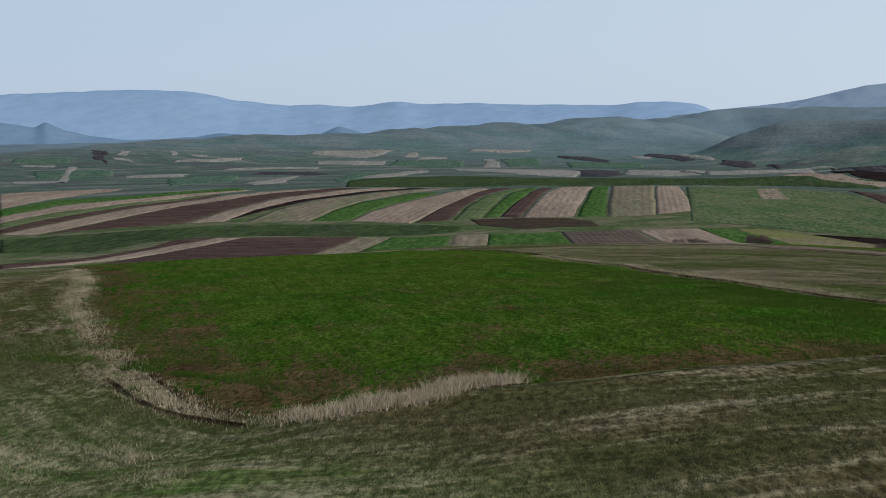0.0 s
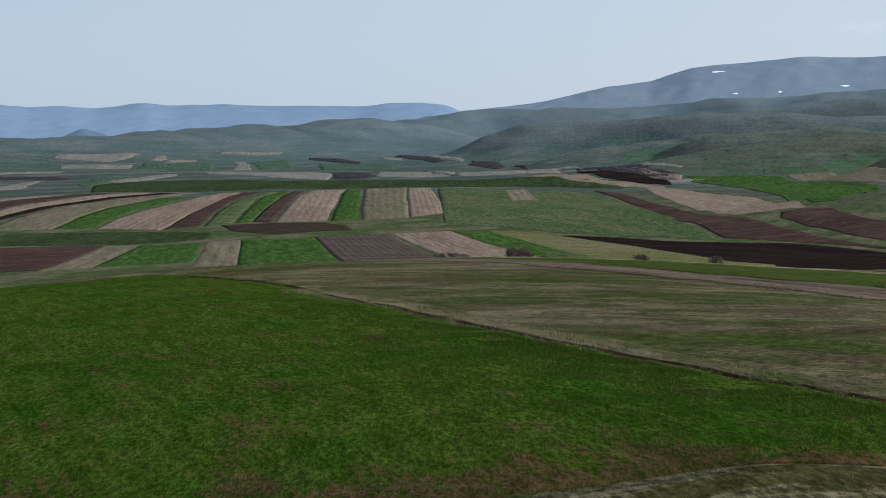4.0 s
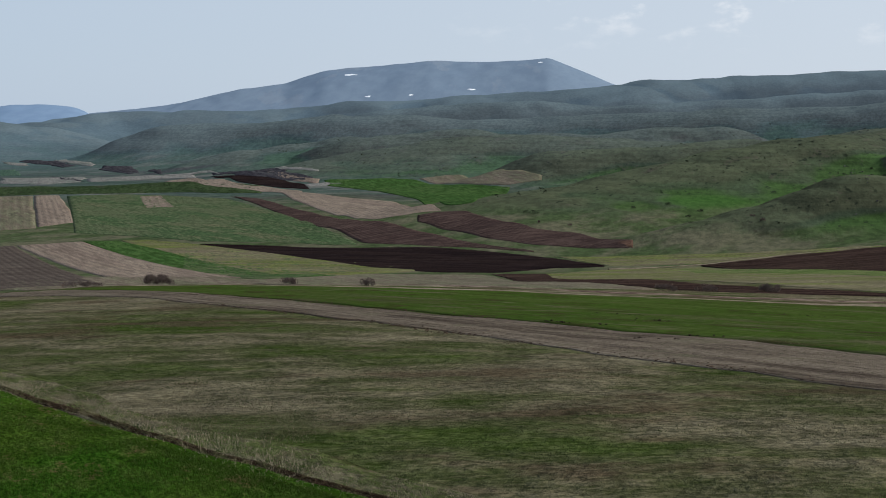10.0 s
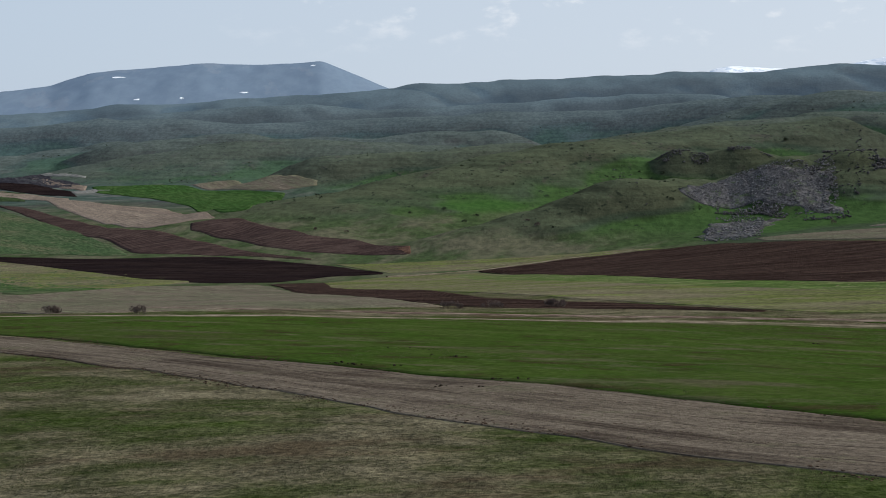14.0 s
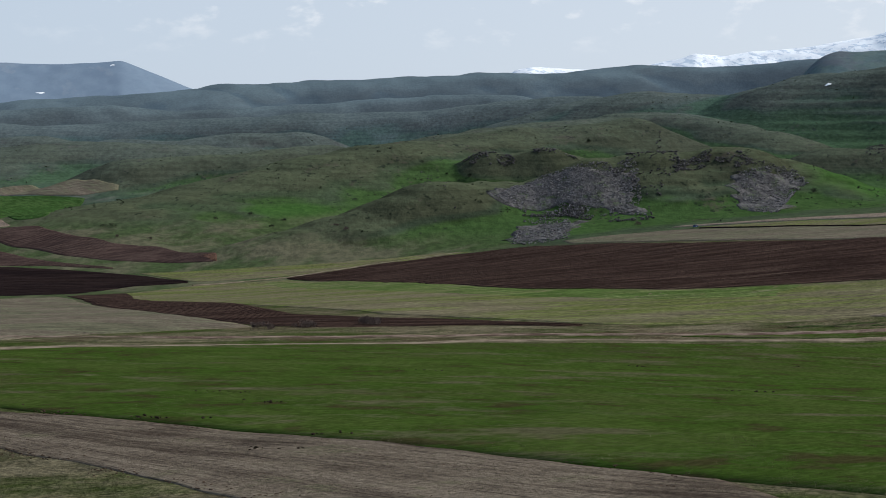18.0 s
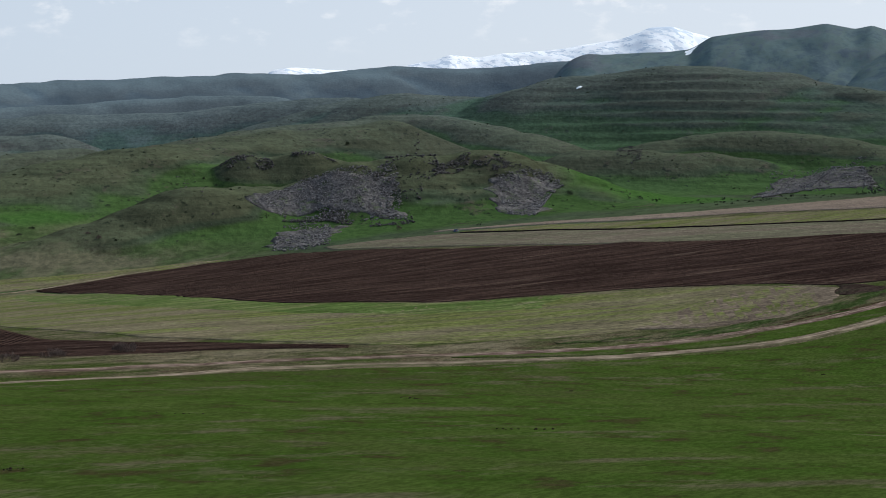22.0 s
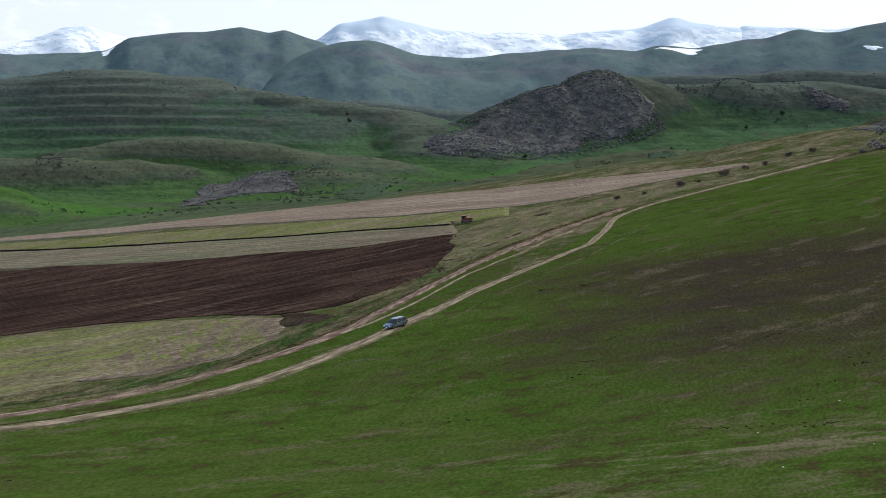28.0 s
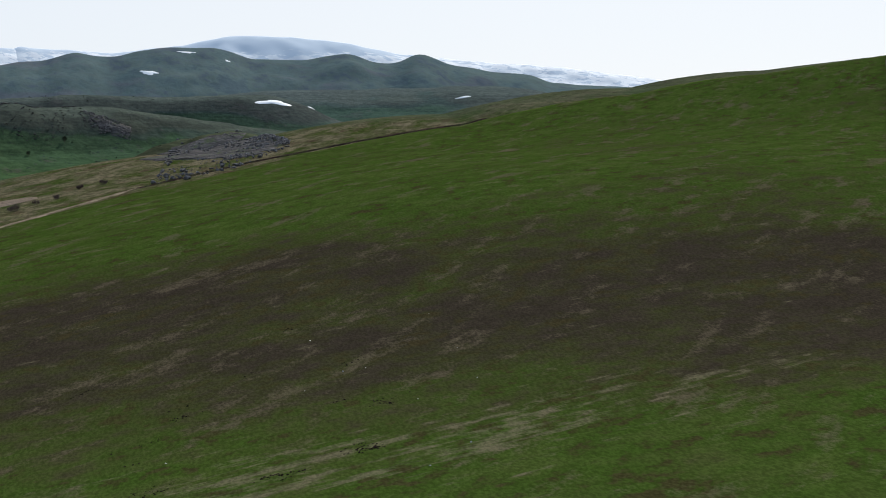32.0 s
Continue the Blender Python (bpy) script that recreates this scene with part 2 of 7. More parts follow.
def wheat_near():
    """Young wheat: soft clumps of two greens in faint drill rows, brown soil showing through towards the headland."""
    m, n, l, b = shader("young_wheat")
    w = Web(n, l)
    broad = w.noise(w.turned(42, 17.0, 10.0), 5.0, 0.55)
    clump = w.noise(w.turned(42, 3.2, 1.3), 6.0, 0.66)
    leaf = w.noise(w.turned(42, 0.46, 0.20), 5.0, 0.70)
    drill = w.noise(w.turned(60, 9.0, 0.55), 4.0, 0.60)
    bare = w.noise(w.turned(42, 5.5, 2.8), 8.0, 0.68)
    across, lane = lane_noise(w, 9.0, 5.0)
    rim = n.new("ShaderNodeSeparateXYZ")
    l.new(lane, rim.inputs[0])
    margin = w.step(w.sum(rim.outputs[1], w.sum(across, 22.0, "MULTIPLY")), 102.0, 124.0, 0.095)
    c = w.mix(w.step(broad, 0.40, 0.60), (0.026, 0.067, 0.007), (0.042, 0.075, 0.010))
    c = w.mix(w.step(clump, 0.46, 0.66, 0.7), c, (0.042, 0.060, 0.014))
    soil = w.sum(w.sum(w.sum(bare, 0.45, "MULTIPLY"), w.sum(w.sum(leaf, 0.35, "MULTIPLY"), w.sum(drill, 0.20, "MULTIPLY"))), margin)
    c = w.mix(w.step(soil, 0.53, 0.60, 0.85), c, (0.064, 0.037, 0.022))
    c = w.mix(w.step(soil, 0.64, 0.70, 0.8), c, (0.024, 0.015, 0.011))
    c = shades(w, c, drill, 0.84, 1.10)
    c = shades(w, c, clump, 0.80, 1.14)
    c = shades(w, c, leaf, 0.50, 1.30)
    l.new(c, b.inputs["Base Color"])
    w.relief(w.sum(leaf, w.sum(clump, 2.5, "MULTIPLY")), 0.12, b)
    return m


def rutted(name, pale, deep, grass, width):
    """A cart track: two pale ruts, grass down the middle, broken edges."""
    m, n, l, b = shader(name)
    w = Web(n, l)
    grain, lane = lane_noise(w, 5.0, 0.5, 5.0, 0.60)
    wander, lane = lane_noise(w, 22.0, 1.6, 4.0, 0.55)
    side = n.new("ShaderNodeSeparateXYZ")
    l.new(lane, side.inputs[0])
    middle = w.sum(w.sum(side.outputs[1], -width / 2), 0.0, "SUBTRACT")
    off = w.sum(middle, 1.0, "MULTIPLY")
    gap = n.new("ShaderNodeMath")
    gap.operation = "ABSOLUTE"
    l.new(off, gap.inputs[0])
    rough = w.sum(gap.outputs[0], w.sum(w.sum(wander, -0.5), 1.1, "MULTIPLY"))
    c = w.mix(w.step(grain, 0.40, 0.62), deep, pale)
    c = w.mix(w.step(rough, 0.34, 0.12, 0.5), c, grass)
    c = w.mix(w.step(rough, width * 0.36, width * 0.48, 0.9), c, grass)
    c = shades(w, c, grain, 0.75, 1.15)
    l.new(c, b.inputs["Base Color"])
    w.relief(w.sum(grain, wander), 0.05, b)
    return m


def old_strip():
    """Dry grass over old plough lines: tan and brown bands with soft, broken edges."""
    m, n, l, b = shader("dry_grass_strip")
    w = Web(n, l)
    band, lane = lane_noise(w, 46.0, 4.2, 6.0, 0.60)
    line, lane = lane_noise(w, 16.0, 0.9, 6.0, 0.66)
    patch = w.noise(w.turned(-62, 9.0, 6.0), 7.0, 0.66)
    tuft = w.noise(w.turned(-60, 0.5, 0.38), 6.0, 0.70)
    value = w.sum(w.sum(band, 0.42, "MULTIPLY"), w.sum(w.sum(line, 0.28, "MULTIPLY"), w.sum(patch, 0.30, "MULTIPLY")))
    c = w.mix(w.step(value, 0.43, 0.57), (0.080, 0.063, 0.048), (0.158, 0.129, 0.098))
    c = w.mix(w.step(value, 0.47, 0.39, 0.85), c, (0.050, 0.038, 0.030))
    c = w.mix(w.step(w.sum(w.sum(patch, 0.7, "MULTIPLY"), w.sum(line, 0.3, "MULTIPLY")), 0.55, 0.64, 0.55), c, (0.074, 0.080, 0.038))
    c = w.mix(w.step(line, 0.40, 0.33, 0.85), c, (0.036, 0.027, 0.022))
    c = shades(w, c, tuft, 0.68, 1.20)
    l.new(c, b.inputs["Base Color"])
    w.relief(w.sum(tuft, w.sum(line, 1.5, "MULTIPLY")), 0.16, b)
    return m


def headland():
    """Rough grass beside the crop: green and bleached streaks that run along its edge."""
    m, n, l, b = shader("headland")
    w = Web(n, l)
    long, lane = lane_noise(w, 11.0, 2.4, 5.0, 0.55)
    short, lane = lane_noise(w, 2.2, 0.9, 6.0, 0.62)
    broad = w.noise(w.turned(-50, 15.0, 10.0), 5.0, 0.55)
    leaf = w.noise(w.turned(45, 0.65, 0.27), 6.0, 0.68)
    place = n.new("ShaderNodeSeparateXYZ")
    l.new(w.where, place.inputs[0])
    west = w.step(place.outputs[0], 27.0, 17.0)
    dry = w.sum(w.sum(w.sum(long, 0.45, "MULTIPLY"), w.sum(w.sum(short, 0.20, "MULTIPLY"), w.sum(w.sum(broad, 0.20, "MULTIPLY"), w.sum(leaf, 0.15, "MULTIPLY")))), w.sum(west, 0.045, "MULTIPLY"))
    c = w.mix(west, w.mix(w.step(broad, 0.40, 0.60), (0.056, 0.055, 0.022), (0.074, 0.060, 0.033)), w.mix(w.step(short, 0.40, 0.62), (0.060, 0.098, 0.026), (0.098, 0.118, 0.046)))
    c = w.mix(w.step(dry, 0.49, 0.61, 0.8), c, (0.175, 0.154, 0.102))
    c = w.mix(w.step(long, 0.42, 0.32, 0.6), c, (0.040, 0.036, 0.018))
    c = shades(w, c, short, 0.80, 1.13)
    c = shades(w, c, leaf, 0.54, 1.30)
    l.new(c, b.inputs["Base Color"])
    w.relief(w.sum(leaf, w.sum(short, 2.0, "MULTIPLY")), 0.16, b)
    return m


brown_soil = crop("brown_soil", (0.050, 0.033, 0.030), (0.062, 0.042, 0.037), (0.040, 0.028, 0.026), 25, -40, 0.5, 0.3, 5.0, 4, 0.2, 0.5, 0.16)
dark_soil = crop("dark_soil", (0.032, 0.020, 0.0175), (0.050, 0.032, 0.026), (0.088, 0.064, 0.050), 12, -78, 0.5, 0.22, 4.0, 7, 0.3, 0.5)
black_soil = crop("black_soil", (0.0155, 0.0109, 0.0116), (0.0217, 0.0147, 0.0142), (0.0387, 0.0271, 0.0241), 18, -75, 0.5, 0.1, 6.0, 8, 0.3)
grey_soil = crop("grey_soil", (0.082, 0.066, 0.057), (0.070, 0.056, 0.048), (0.092, 0.078, 0.066), 20, -50, 0.5, 0.3, 5.0, 5, 0.2)
bank_soil = crop("bank_soil", (0.0465, 0.0325, 0.0271), (0.0349, 0.0387, 0.0218), (0.0271, 0.0217, 0.0180), 12, -45, 0.4, 0.4, 0.0, 3, 0.5)
dun_soil = crop("dun_soil", (0.080, 0.060, 0.048), (0.066, 0.054, 0.042), (0.048, 0.070, 0.044), 7, -45, 0.5, 0.85, 0.0, 2, 0.3)
tan_earth = crop("tan_earth", (0.118, 0.094, 0.072), (0.140, 0.114, 0.086), (0.100, 0.088, 0.056), 12, -70, 0.5, 0.12, 0.0, 3.0, 0.15, 0.5)
orange_soil = crop("orange_soil", (0.125, 0.070, 0.048), (0.095, 0.056, 0.042), (0.070, 0.060, 0.040), 10, -45, 0.5, 0.3, 0.0, 2, 0.3)
straw = crop("straw", (0.2092, 0.1666, 0.1334), (0.1705, 0.1317, 0.1076), (0.1240, 0.1008, 0.0736), 28, 45, 0.45, 0.2, 7.0, 5, 0.15, 0.5, 0.25)
grey_straw = crop("grey_straw", (0.1550, 0.1279, 0.0976), (0.1201, 0.1162, 0.0770), (0.0930, 0.0775, 0.0593), 22, 45, 0.5, 0.3, 7.0, 6, 0.15, 0.5, 0.25)
wheat = crop("wheat", (0.036, 0.075, 0.021), (0.047, 0.084, 0.026), (0.068, 0.084, 0.038), 40, 45, 0.4, 0.14, 8.0, 3, 0.1, 0.5, 0.10)
young_wheat = wheat_near()
headland_grass = headland()
# far straw, soil and green with distance haze mixed into the colours
hazed_straw = crop("hazed_straw", (0.178, 0.168, 0.158), (0.146, 0.146, 0.136), (0.100, 0.114, 0.100), 30, 45, 0.5, 0.3, 0.0, 5, 0.1)
hazed_soil = crop("hazed_soil", (0.034, 0.033, 0.040), (0.044, 0.041, 0.046), (0.060, 0.066, 0.066), 30, 45, 0.5, 0.2, 0.0, 5, 0.1)
hazed_green = crop("hazed_green", (0.048, 0.084, 0.062), (0.058, 0.092, 0.068), (0.078, 0.100, 0.082), 40, 45, 0.5, 0.3, 0.0, 4, 0.1)
striped_green = crop("striped_green", (0.0504, 0.0814, 0.0373), (0.0775, 0.0930, 0.0506), (0.1008, 0.1008, 0.0584), 30, 52, 0.5, 0.3, 9.0, 3, 0.1, 0.3, 0.12)
fallow = crop("fallow", (0.142, 0.126, 0.078), (0.096, 0.110, 0.036), (0.132, 0.106, 0.076), 20, -76, 0.5, 0.3, 0.0, 3.5, 0.12, 0.6)
fallow_green = crop("fallow_green", (0.0542, 0.0891, 0.0377), (0.0775, 0.0930, 0.0477), (0.1317, 0.1162, 0.0739), 16, -60, 0.5, 0.25, 6.0, 6, 0.12, 0.5, 0.25)
gully_green = crop("gully_green", (0.026, 0.041, 0.019), (0.036, 0.053, 0.024), (0.0465, 0.0465, 0.0344), 30, 30, 0.5, 0.25, 0.0, 4, 0.3)
dry_grass = old_strip()
slope_green = pasture_slope()
dry_verge = crop("dry_verge", (0.128, 0.108, 0.072), (0.076, 0.080, 0.038), (0.140, 0.112, 0.084), 9, -50, 0.5, 0.3, 0.0, 2.5, 0.3, 0.5)
spring_green = crop("spring_green", (0.070, 0.108, 0.030), (0.100, 0.120, 0.045), (0.145, 0.130, 0.085), 16, -76, 0.5, 0.32, 0.0, 3.0, 0.12, 0.6)
pale_verge = crop("pale_verge", (0.145, 0.126, 0.084), (0.096, 0.090, 0.050), (0.056, 0.068, 0.024), 3, 40, 0.5, 0.62, 0.0, 2.0, 0.2, 0.25)
furrow_soil = crop("furrow_soil", (0.038, 0.025, 0.016), (0.054, 0.037, 0.023), (0.070, 0.066, 0.032), 2, 40, 0.5, 0.55, 0.0, 3.0, 0.25, 0.2)
verge = crop("verge", (0.040, 0.062, 0.020), (0.085, 0.075, 0.045), (0.035, 0.028, 0.020), 4, -50, 0.5, 0.3, 0.0, 4, 0.3, 0.4)
sand = rutted("sand", (0.235, 0.188, 0.140), (0.165, 0.130, 0.094), (0.072, 0.072, 0.036), 2.6)
red_sand = rutted("red_sand", (0.22, 0.165, 0.135), (0.110, 0.072, 0.058), (0.070, 0.062, 0.036), 2.8)


def land_material():
    """Pasture near the plateau, green hills across the valley, haze painted bluer into the ground far out."""
    m, n, l, b = shader("pasture")
    w = Web(n, l)
    # plateau: dry grass and green in soft drifts
    drift = w.noise(w.turned(-62, 26.0, 15.0), 6.0, 0.58)
    tuft = w.noise(w.turned(-60, 0.55, 0.40), 6.0, 0.68)
    clump = w.noise(w.turned(-62, 4.5, 3.0), 6.0, 0.62)
    streak = w.noise(w.turned(-66, 9.0, 5.0), 6.0, 0.62)
    value = w.sum(w.sum(drift, 0.48, "MULTIPLY"), w.sum(w.sum(w.sum(streak, 0.24, "MULTIPLY"), w.sum(clump, 0.14, "MULTIPLY")), w.sum(tuft, 0.14, "MULTIPLY")))
    near = w.mix(w.step(value, 0.40, 0.56), (0.042, 0.062, 0.015), (0.098, 0.087, 0.052))
    near = w.mix(w.step(value, 0.49, 0.61, 0.85), near, (0.162, 0.140, 0.092))
    near = w.mix(w.step(w.sum(w.sum(w.noise(w.turned(-62, 22.0, 12.0), 6.0, 0.66), 0.7, "MULTIPLY"), w.sum(streak, 0.3, "MULTIPLY")), 0.52, 0.62, 0.85), near, (0.066, 0.049, 0.030))
    near = shades(w, near, clump, 0.82, 1.14)
    near = shades(w, near, tuft, 0.62, 1.20)
    # hills: green hollows, lit crests painted paler olive, fine streaks along the slope, small dark tussocks
    big = w.noise(w.turned(20, 300.0, 170.0), 6.0, 0.55)
    scrub = w.noise(w.turned(-20, 60.0, 34.0), 8.0, 0.62)
    tussock = w.noise(w.turned(10, 9.0, 6.0), 7.0, 0.70)
    contour = n.new("ShaderNodeMapping")
    contour.inputs["Scale"].default_value = (1 / 70.0, 1 / 70.0, 1 / 2.2)
    l.new(w.where, contour.inputs["Vector"])
    path = w.noise(contour.outputs[0], 5.0, 0.6)
    hollow_node = n.new("ShaderNodeAttribute")
    hollow_node.attribute_name = "hollow_crest"
    hollowness = w.sum(hollow_node.outputs["Fac"], w.sum(w.sum(scrub, -0.5, "ADD"), 1.1, "MULTIPLY"))
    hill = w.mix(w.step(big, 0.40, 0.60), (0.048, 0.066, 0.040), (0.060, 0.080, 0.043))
    hill = w.mix(w.step(hollowness, 0.12, 0.85, 0.85), hill, (0.046, 0.088, 0.025))
    hill = w.mix(w.step(hollowness, -0.15, -0.95, 0.75), hill, (0.076, 0.084, 0.050))
    hill = w.mix(w.step(w.sum(w.sum(scrub, 0.6, "MULTIPLY"), w.sum(tussock, 0.4, "MULTIPLY")), 0.55, 0.63, 0.7), hill, (0.068, 0.055, 0.045))
    hill = shades(w, hill, path, 0.88, 1.10)
    dot = w.noise(w.turned(0, 6.5, 5.0), 4.0, 0.55)
    hill = w.mix(w.step(w.sum(w.sum(dot, 0.7, "MULTIPLY"), w.sum(scrub, 0.3, "MULTIPLY")), 0.575, 0.635, 0.8), hill, (0.021, 0.027, 0.019))
    # lush meadows in three hollows of the hills
    flat = n.new("ShaderNodeVectorMath")
    flat.operation = "MULTIPLY"
    flat.inputs[1].default_value = (1.0, 1.0, 0.0)
    l.new(w.where, flat.inputs[0])
    for cx, cy, rx, ry in ((1110, -172, 170, 68), (1066, 248, 30, 48), (1238, -650, 34, 95)):
        spot = n.new("ShaderNodeVectorMath")
        spot.operation = "SUBTRACT"
        spot.inputs[1].default_value = (cx, cy, 0.0)
        l.new(flat.outputs[0], spot.inputs[0])
        size = n.new("ShaderNodeVectorMath")
        size.operation = "DIVIDE"
        size.inputs[1].default_value = (rx, ry, 1.0)
        l.new(spot.outputs[0], size.inputs[0])
        reach = n.new("ShaderNodeVectorMath")
        reach.operation = "LENGTH"
        l.new(size.outputs[0], reach.inputs[0])
        hill = w.mix(w.step(w.sum(reach.outputs["Value"], w.sum(scrub, 0.9, "MULTIPLY")), 1.6, 1.1, 0.9), hill, (0.046, 0.102, 0.024))
    hill = shades(w, hill, tussock, 0.80, 1.08)
    # distance haze put into the ground colour, bluer and greyer farther out
    hazed_ground = w.mix(w.step(big, 0.42, 0.60), (0.066, 0.097, 0.100), (0.082, 0.112, 0.112))
    hazed_ground = w.mix(w.step(hollowness, 0.05, 0.60, 0.7), hazed_ground, (0.056, 0.098, 0.084))
    hazed_ground = w.mix(w.step(hollowness, -0.05, -0.6, 0.7), hazed_ground, (0.096, 0.114, 0.116))
    hazed_ground = w.mix(w.step(scrub, 0.56, 0.68, 0.5), hazed_ground, (0.074, 0.082, 0.086))
    hazed_ground = shades(w, hazed_ground, path, 0.90, 1.08)
    hazed_ground = shades(w, hazed_ground, tussock, 0.80, 1.14)
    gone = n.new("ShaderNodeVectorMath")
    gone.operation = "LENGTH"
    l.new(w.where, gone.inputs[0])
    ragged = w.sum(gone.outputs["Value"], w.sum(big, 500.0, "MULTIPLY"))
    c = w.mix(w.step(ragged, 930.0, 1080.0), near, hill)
    c = w.mix(w.step(ragged, 1350.0, 2700.0), c, hazed_ground)
    # the farthest ground takes the bluest painted haze
    c = w.mix(w.step(ragged, 2300.0, 3600.0), c, shades(w, shades(w, w.mix(w.step(hollowness, 0.3, -0.5), (0.092, 0.128, 0.156), (0.110, 0.146, 0.168)), big, 0.86, 1.1), tussock, 0.92, 1.06))
    # meadow on the valley floor; farther out, haze is put into its colours
    place = n.new("ShaderNodeSeparateXYZ")
    l.new(w.where, place.inputs[0])
    floor = w.sum(w.step(place.outputs[2], -54.0, -64.0, 0.9), w.step(gone.outputs["Value"], 2700.0, 2000.0), "MULTIPLY")
    plough = w.noise(w.turned(-44, 150.0, 42.0), 3.0, 0.5)
    reap = w.noise(w.turned(-36, 120.0, 30.0), 4.0, 0.55)
    meadow_tone = shades(w, w.mix(w.step(scrub, 0.42, 0.60), (0.050, 0.070, 0.030), (0.105, 0.100, 0.064)), tussock, 0.75, 1.18)
    hazed_floor = w.mix(w.step(scrub, 0.40, 0.62), (0.048, 0.070, 0.062), (0.072, 0.096, 0.082))
    hazed_floor = w.mix(w.step(reap, 0.535, 0.575, 0.85), hazed_floor, (0.120, 0.122, 0.112))
    hazed_floor = w.mix(w.step(plough, 0.565, 0.60, 0.8), hazed_floor, (0.056, 0.056, 0.062))
    hazed_floor = w.mix(w.step(plough, 0.44, 0.40, 0.7), hazed_floor, (0.040, 0.062, 0.050))
    meadow_tone = w.mix(w.step(ragged, 1400.0, 1750.0), meadow_tone, shades(w, hazed_floor, tussock, 0.84, 1.12))
    c = w.mix(floor, c, meadow_tone)
    # shade of steep slopes painted in: the ground colour darkens as it tilts
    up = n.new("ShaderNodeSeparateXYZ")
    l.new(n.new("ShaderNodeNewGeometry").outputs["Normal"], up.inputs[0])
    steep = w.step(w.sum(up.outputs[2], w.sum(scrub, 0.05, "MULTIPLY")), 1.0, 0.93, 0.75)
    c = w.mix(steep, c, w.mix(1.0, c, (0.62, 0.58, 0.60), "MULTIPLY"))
    l.new(c, b.inputs["Base Color"])
    w.relief(w.sum(tuft, w.sum(w.sum(clump, 3.0, "MULTIPLY"), w.sum(w.sum(scrub, 12.0, "MULTIPLY"), w.sum(tussock, 7.0, "MULTIPLY")))), 0.16, b)
    return m


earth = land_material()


def mountain(name, low, high, patch, bright, share, cliffs=0.0, cap=None):
    m, n, l, b = shader(name, 1.0)
    w = Web(n, l)
    c = w.mix(w.step(w.noise(w.turned(0, 500.0, 300.0), 8.0, 0.6), 0.35, 0.65), low, high)
    spots = w.noise(w.turned(30, patch, patch * 0.45), 9.0, 0.62)
    c = w.mix(w.step(spots, 0.62 - share * 0.2, 0.66 - share * 0.2), c, bright)
    # bare rock on the steep faces
    up = n.new("ShaderNodeSeparateXYZ")
    l.new(n.new("ShaderNodeNewGeometry").outputs["Normal"], up.inputs[0])
    bare = w.step(w.sum(up.outputs[2], w.sum(spots, 0.25, "MULTIPLY")), 1.03, 0.90, cliffs)
    c = w.mix(bare, c, bright)
    c = shades(w, c, w.noise(w.turned(10, 60.0, 34.0), 6.0, 0.6), 1 - 0.14 * cliffs - 0.04, 1.04 + 0.09 * cliffs)
    if cap:
        # grey-blue caps on the highest summits
        place = n.new("ShaderNodeSeparateXYZ")
        l.new(w.where, place.inputs[0])
        c = w.mix(w.step(w.sum(place.outputs[2], w.sum(spots, 130.0, "MULTIPLY")), 332.0, 346.0), c, cap)
    l.new(c, b.inputs["Base Color"])
    return m


def moorland():
    """Far dark hills: green faces, grey-brown stony flanks, dark rocky heads; blue haze and paler foot fog painted in.
    """
    m, n, l, b = shader("moor_hill", 1.0)
    w = Web(n, l)
    broad = w.noise(w.turned(25, 260.0, 150.0), 7.0, 0.58)
    mid = w.noise(w.turned(-30, 90.0, 52.0), 8.0, 0.62)
    fine = w.noise(w.turned(10, 22.0, 15.0), 7.0, 0.68)
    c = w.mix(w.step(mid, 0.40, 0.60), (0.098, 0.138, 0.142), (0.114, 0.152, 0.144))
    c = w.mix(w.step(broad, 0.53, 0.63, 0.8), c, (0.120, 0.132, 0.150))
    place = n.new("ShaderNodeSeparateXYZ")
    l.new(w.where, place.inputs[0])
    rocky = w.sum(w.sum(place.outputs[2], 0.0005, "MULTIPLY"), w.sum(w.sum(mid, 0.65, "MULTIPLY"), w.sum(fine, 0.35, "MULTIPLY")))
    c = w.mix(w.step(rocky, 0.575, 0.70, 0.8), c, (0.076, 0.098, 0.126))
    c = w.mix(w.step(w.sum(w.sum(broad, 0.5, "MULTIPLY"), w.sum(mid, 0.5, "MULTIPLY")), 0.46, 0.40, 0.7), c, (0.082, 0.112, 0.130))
    # fog at the hill's foot, painted as a paler tone
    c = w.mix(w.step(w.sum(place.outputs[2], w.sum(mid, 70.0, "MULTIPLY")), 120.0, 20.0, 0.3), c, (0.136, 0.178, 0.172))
    c = shades(w, c, fine, 0.90, 1.07)
    l.new(c, b.inputs["Base Color"])
    w.relief(w.sum(w.sum(mid, 30.0, "MULTIPLY"), w.sum(fine, 5.0, "MULTIPLY")), 0.1, b)
    return m


# blue aerial haze is painted into the base colours of these far ranges
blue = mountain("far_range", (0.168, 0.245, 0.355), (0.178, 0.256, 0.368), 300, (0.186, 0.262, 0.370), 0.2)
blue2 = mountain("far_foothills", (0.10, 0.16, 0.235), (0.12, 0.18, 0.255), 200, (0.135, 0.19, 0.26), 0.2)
hazed_steppe = mountain("hazed_mountain", (0.160, 0.212, 0.280), (0.176, 0.228, 0.292), 240, (0.186, 0.232, 0.292), 0.2)
snow = mountain("snowfield", (0.86, 0.89, 0.93), (0.91, 0.93, 0.96), 46, (0.60, 0.67, 0.76), 0.46, 0.3, (0.58, 0.66, 0.75))
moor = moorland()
# ---- the lie of the land ----
CX, CY = 30.0, 15.0


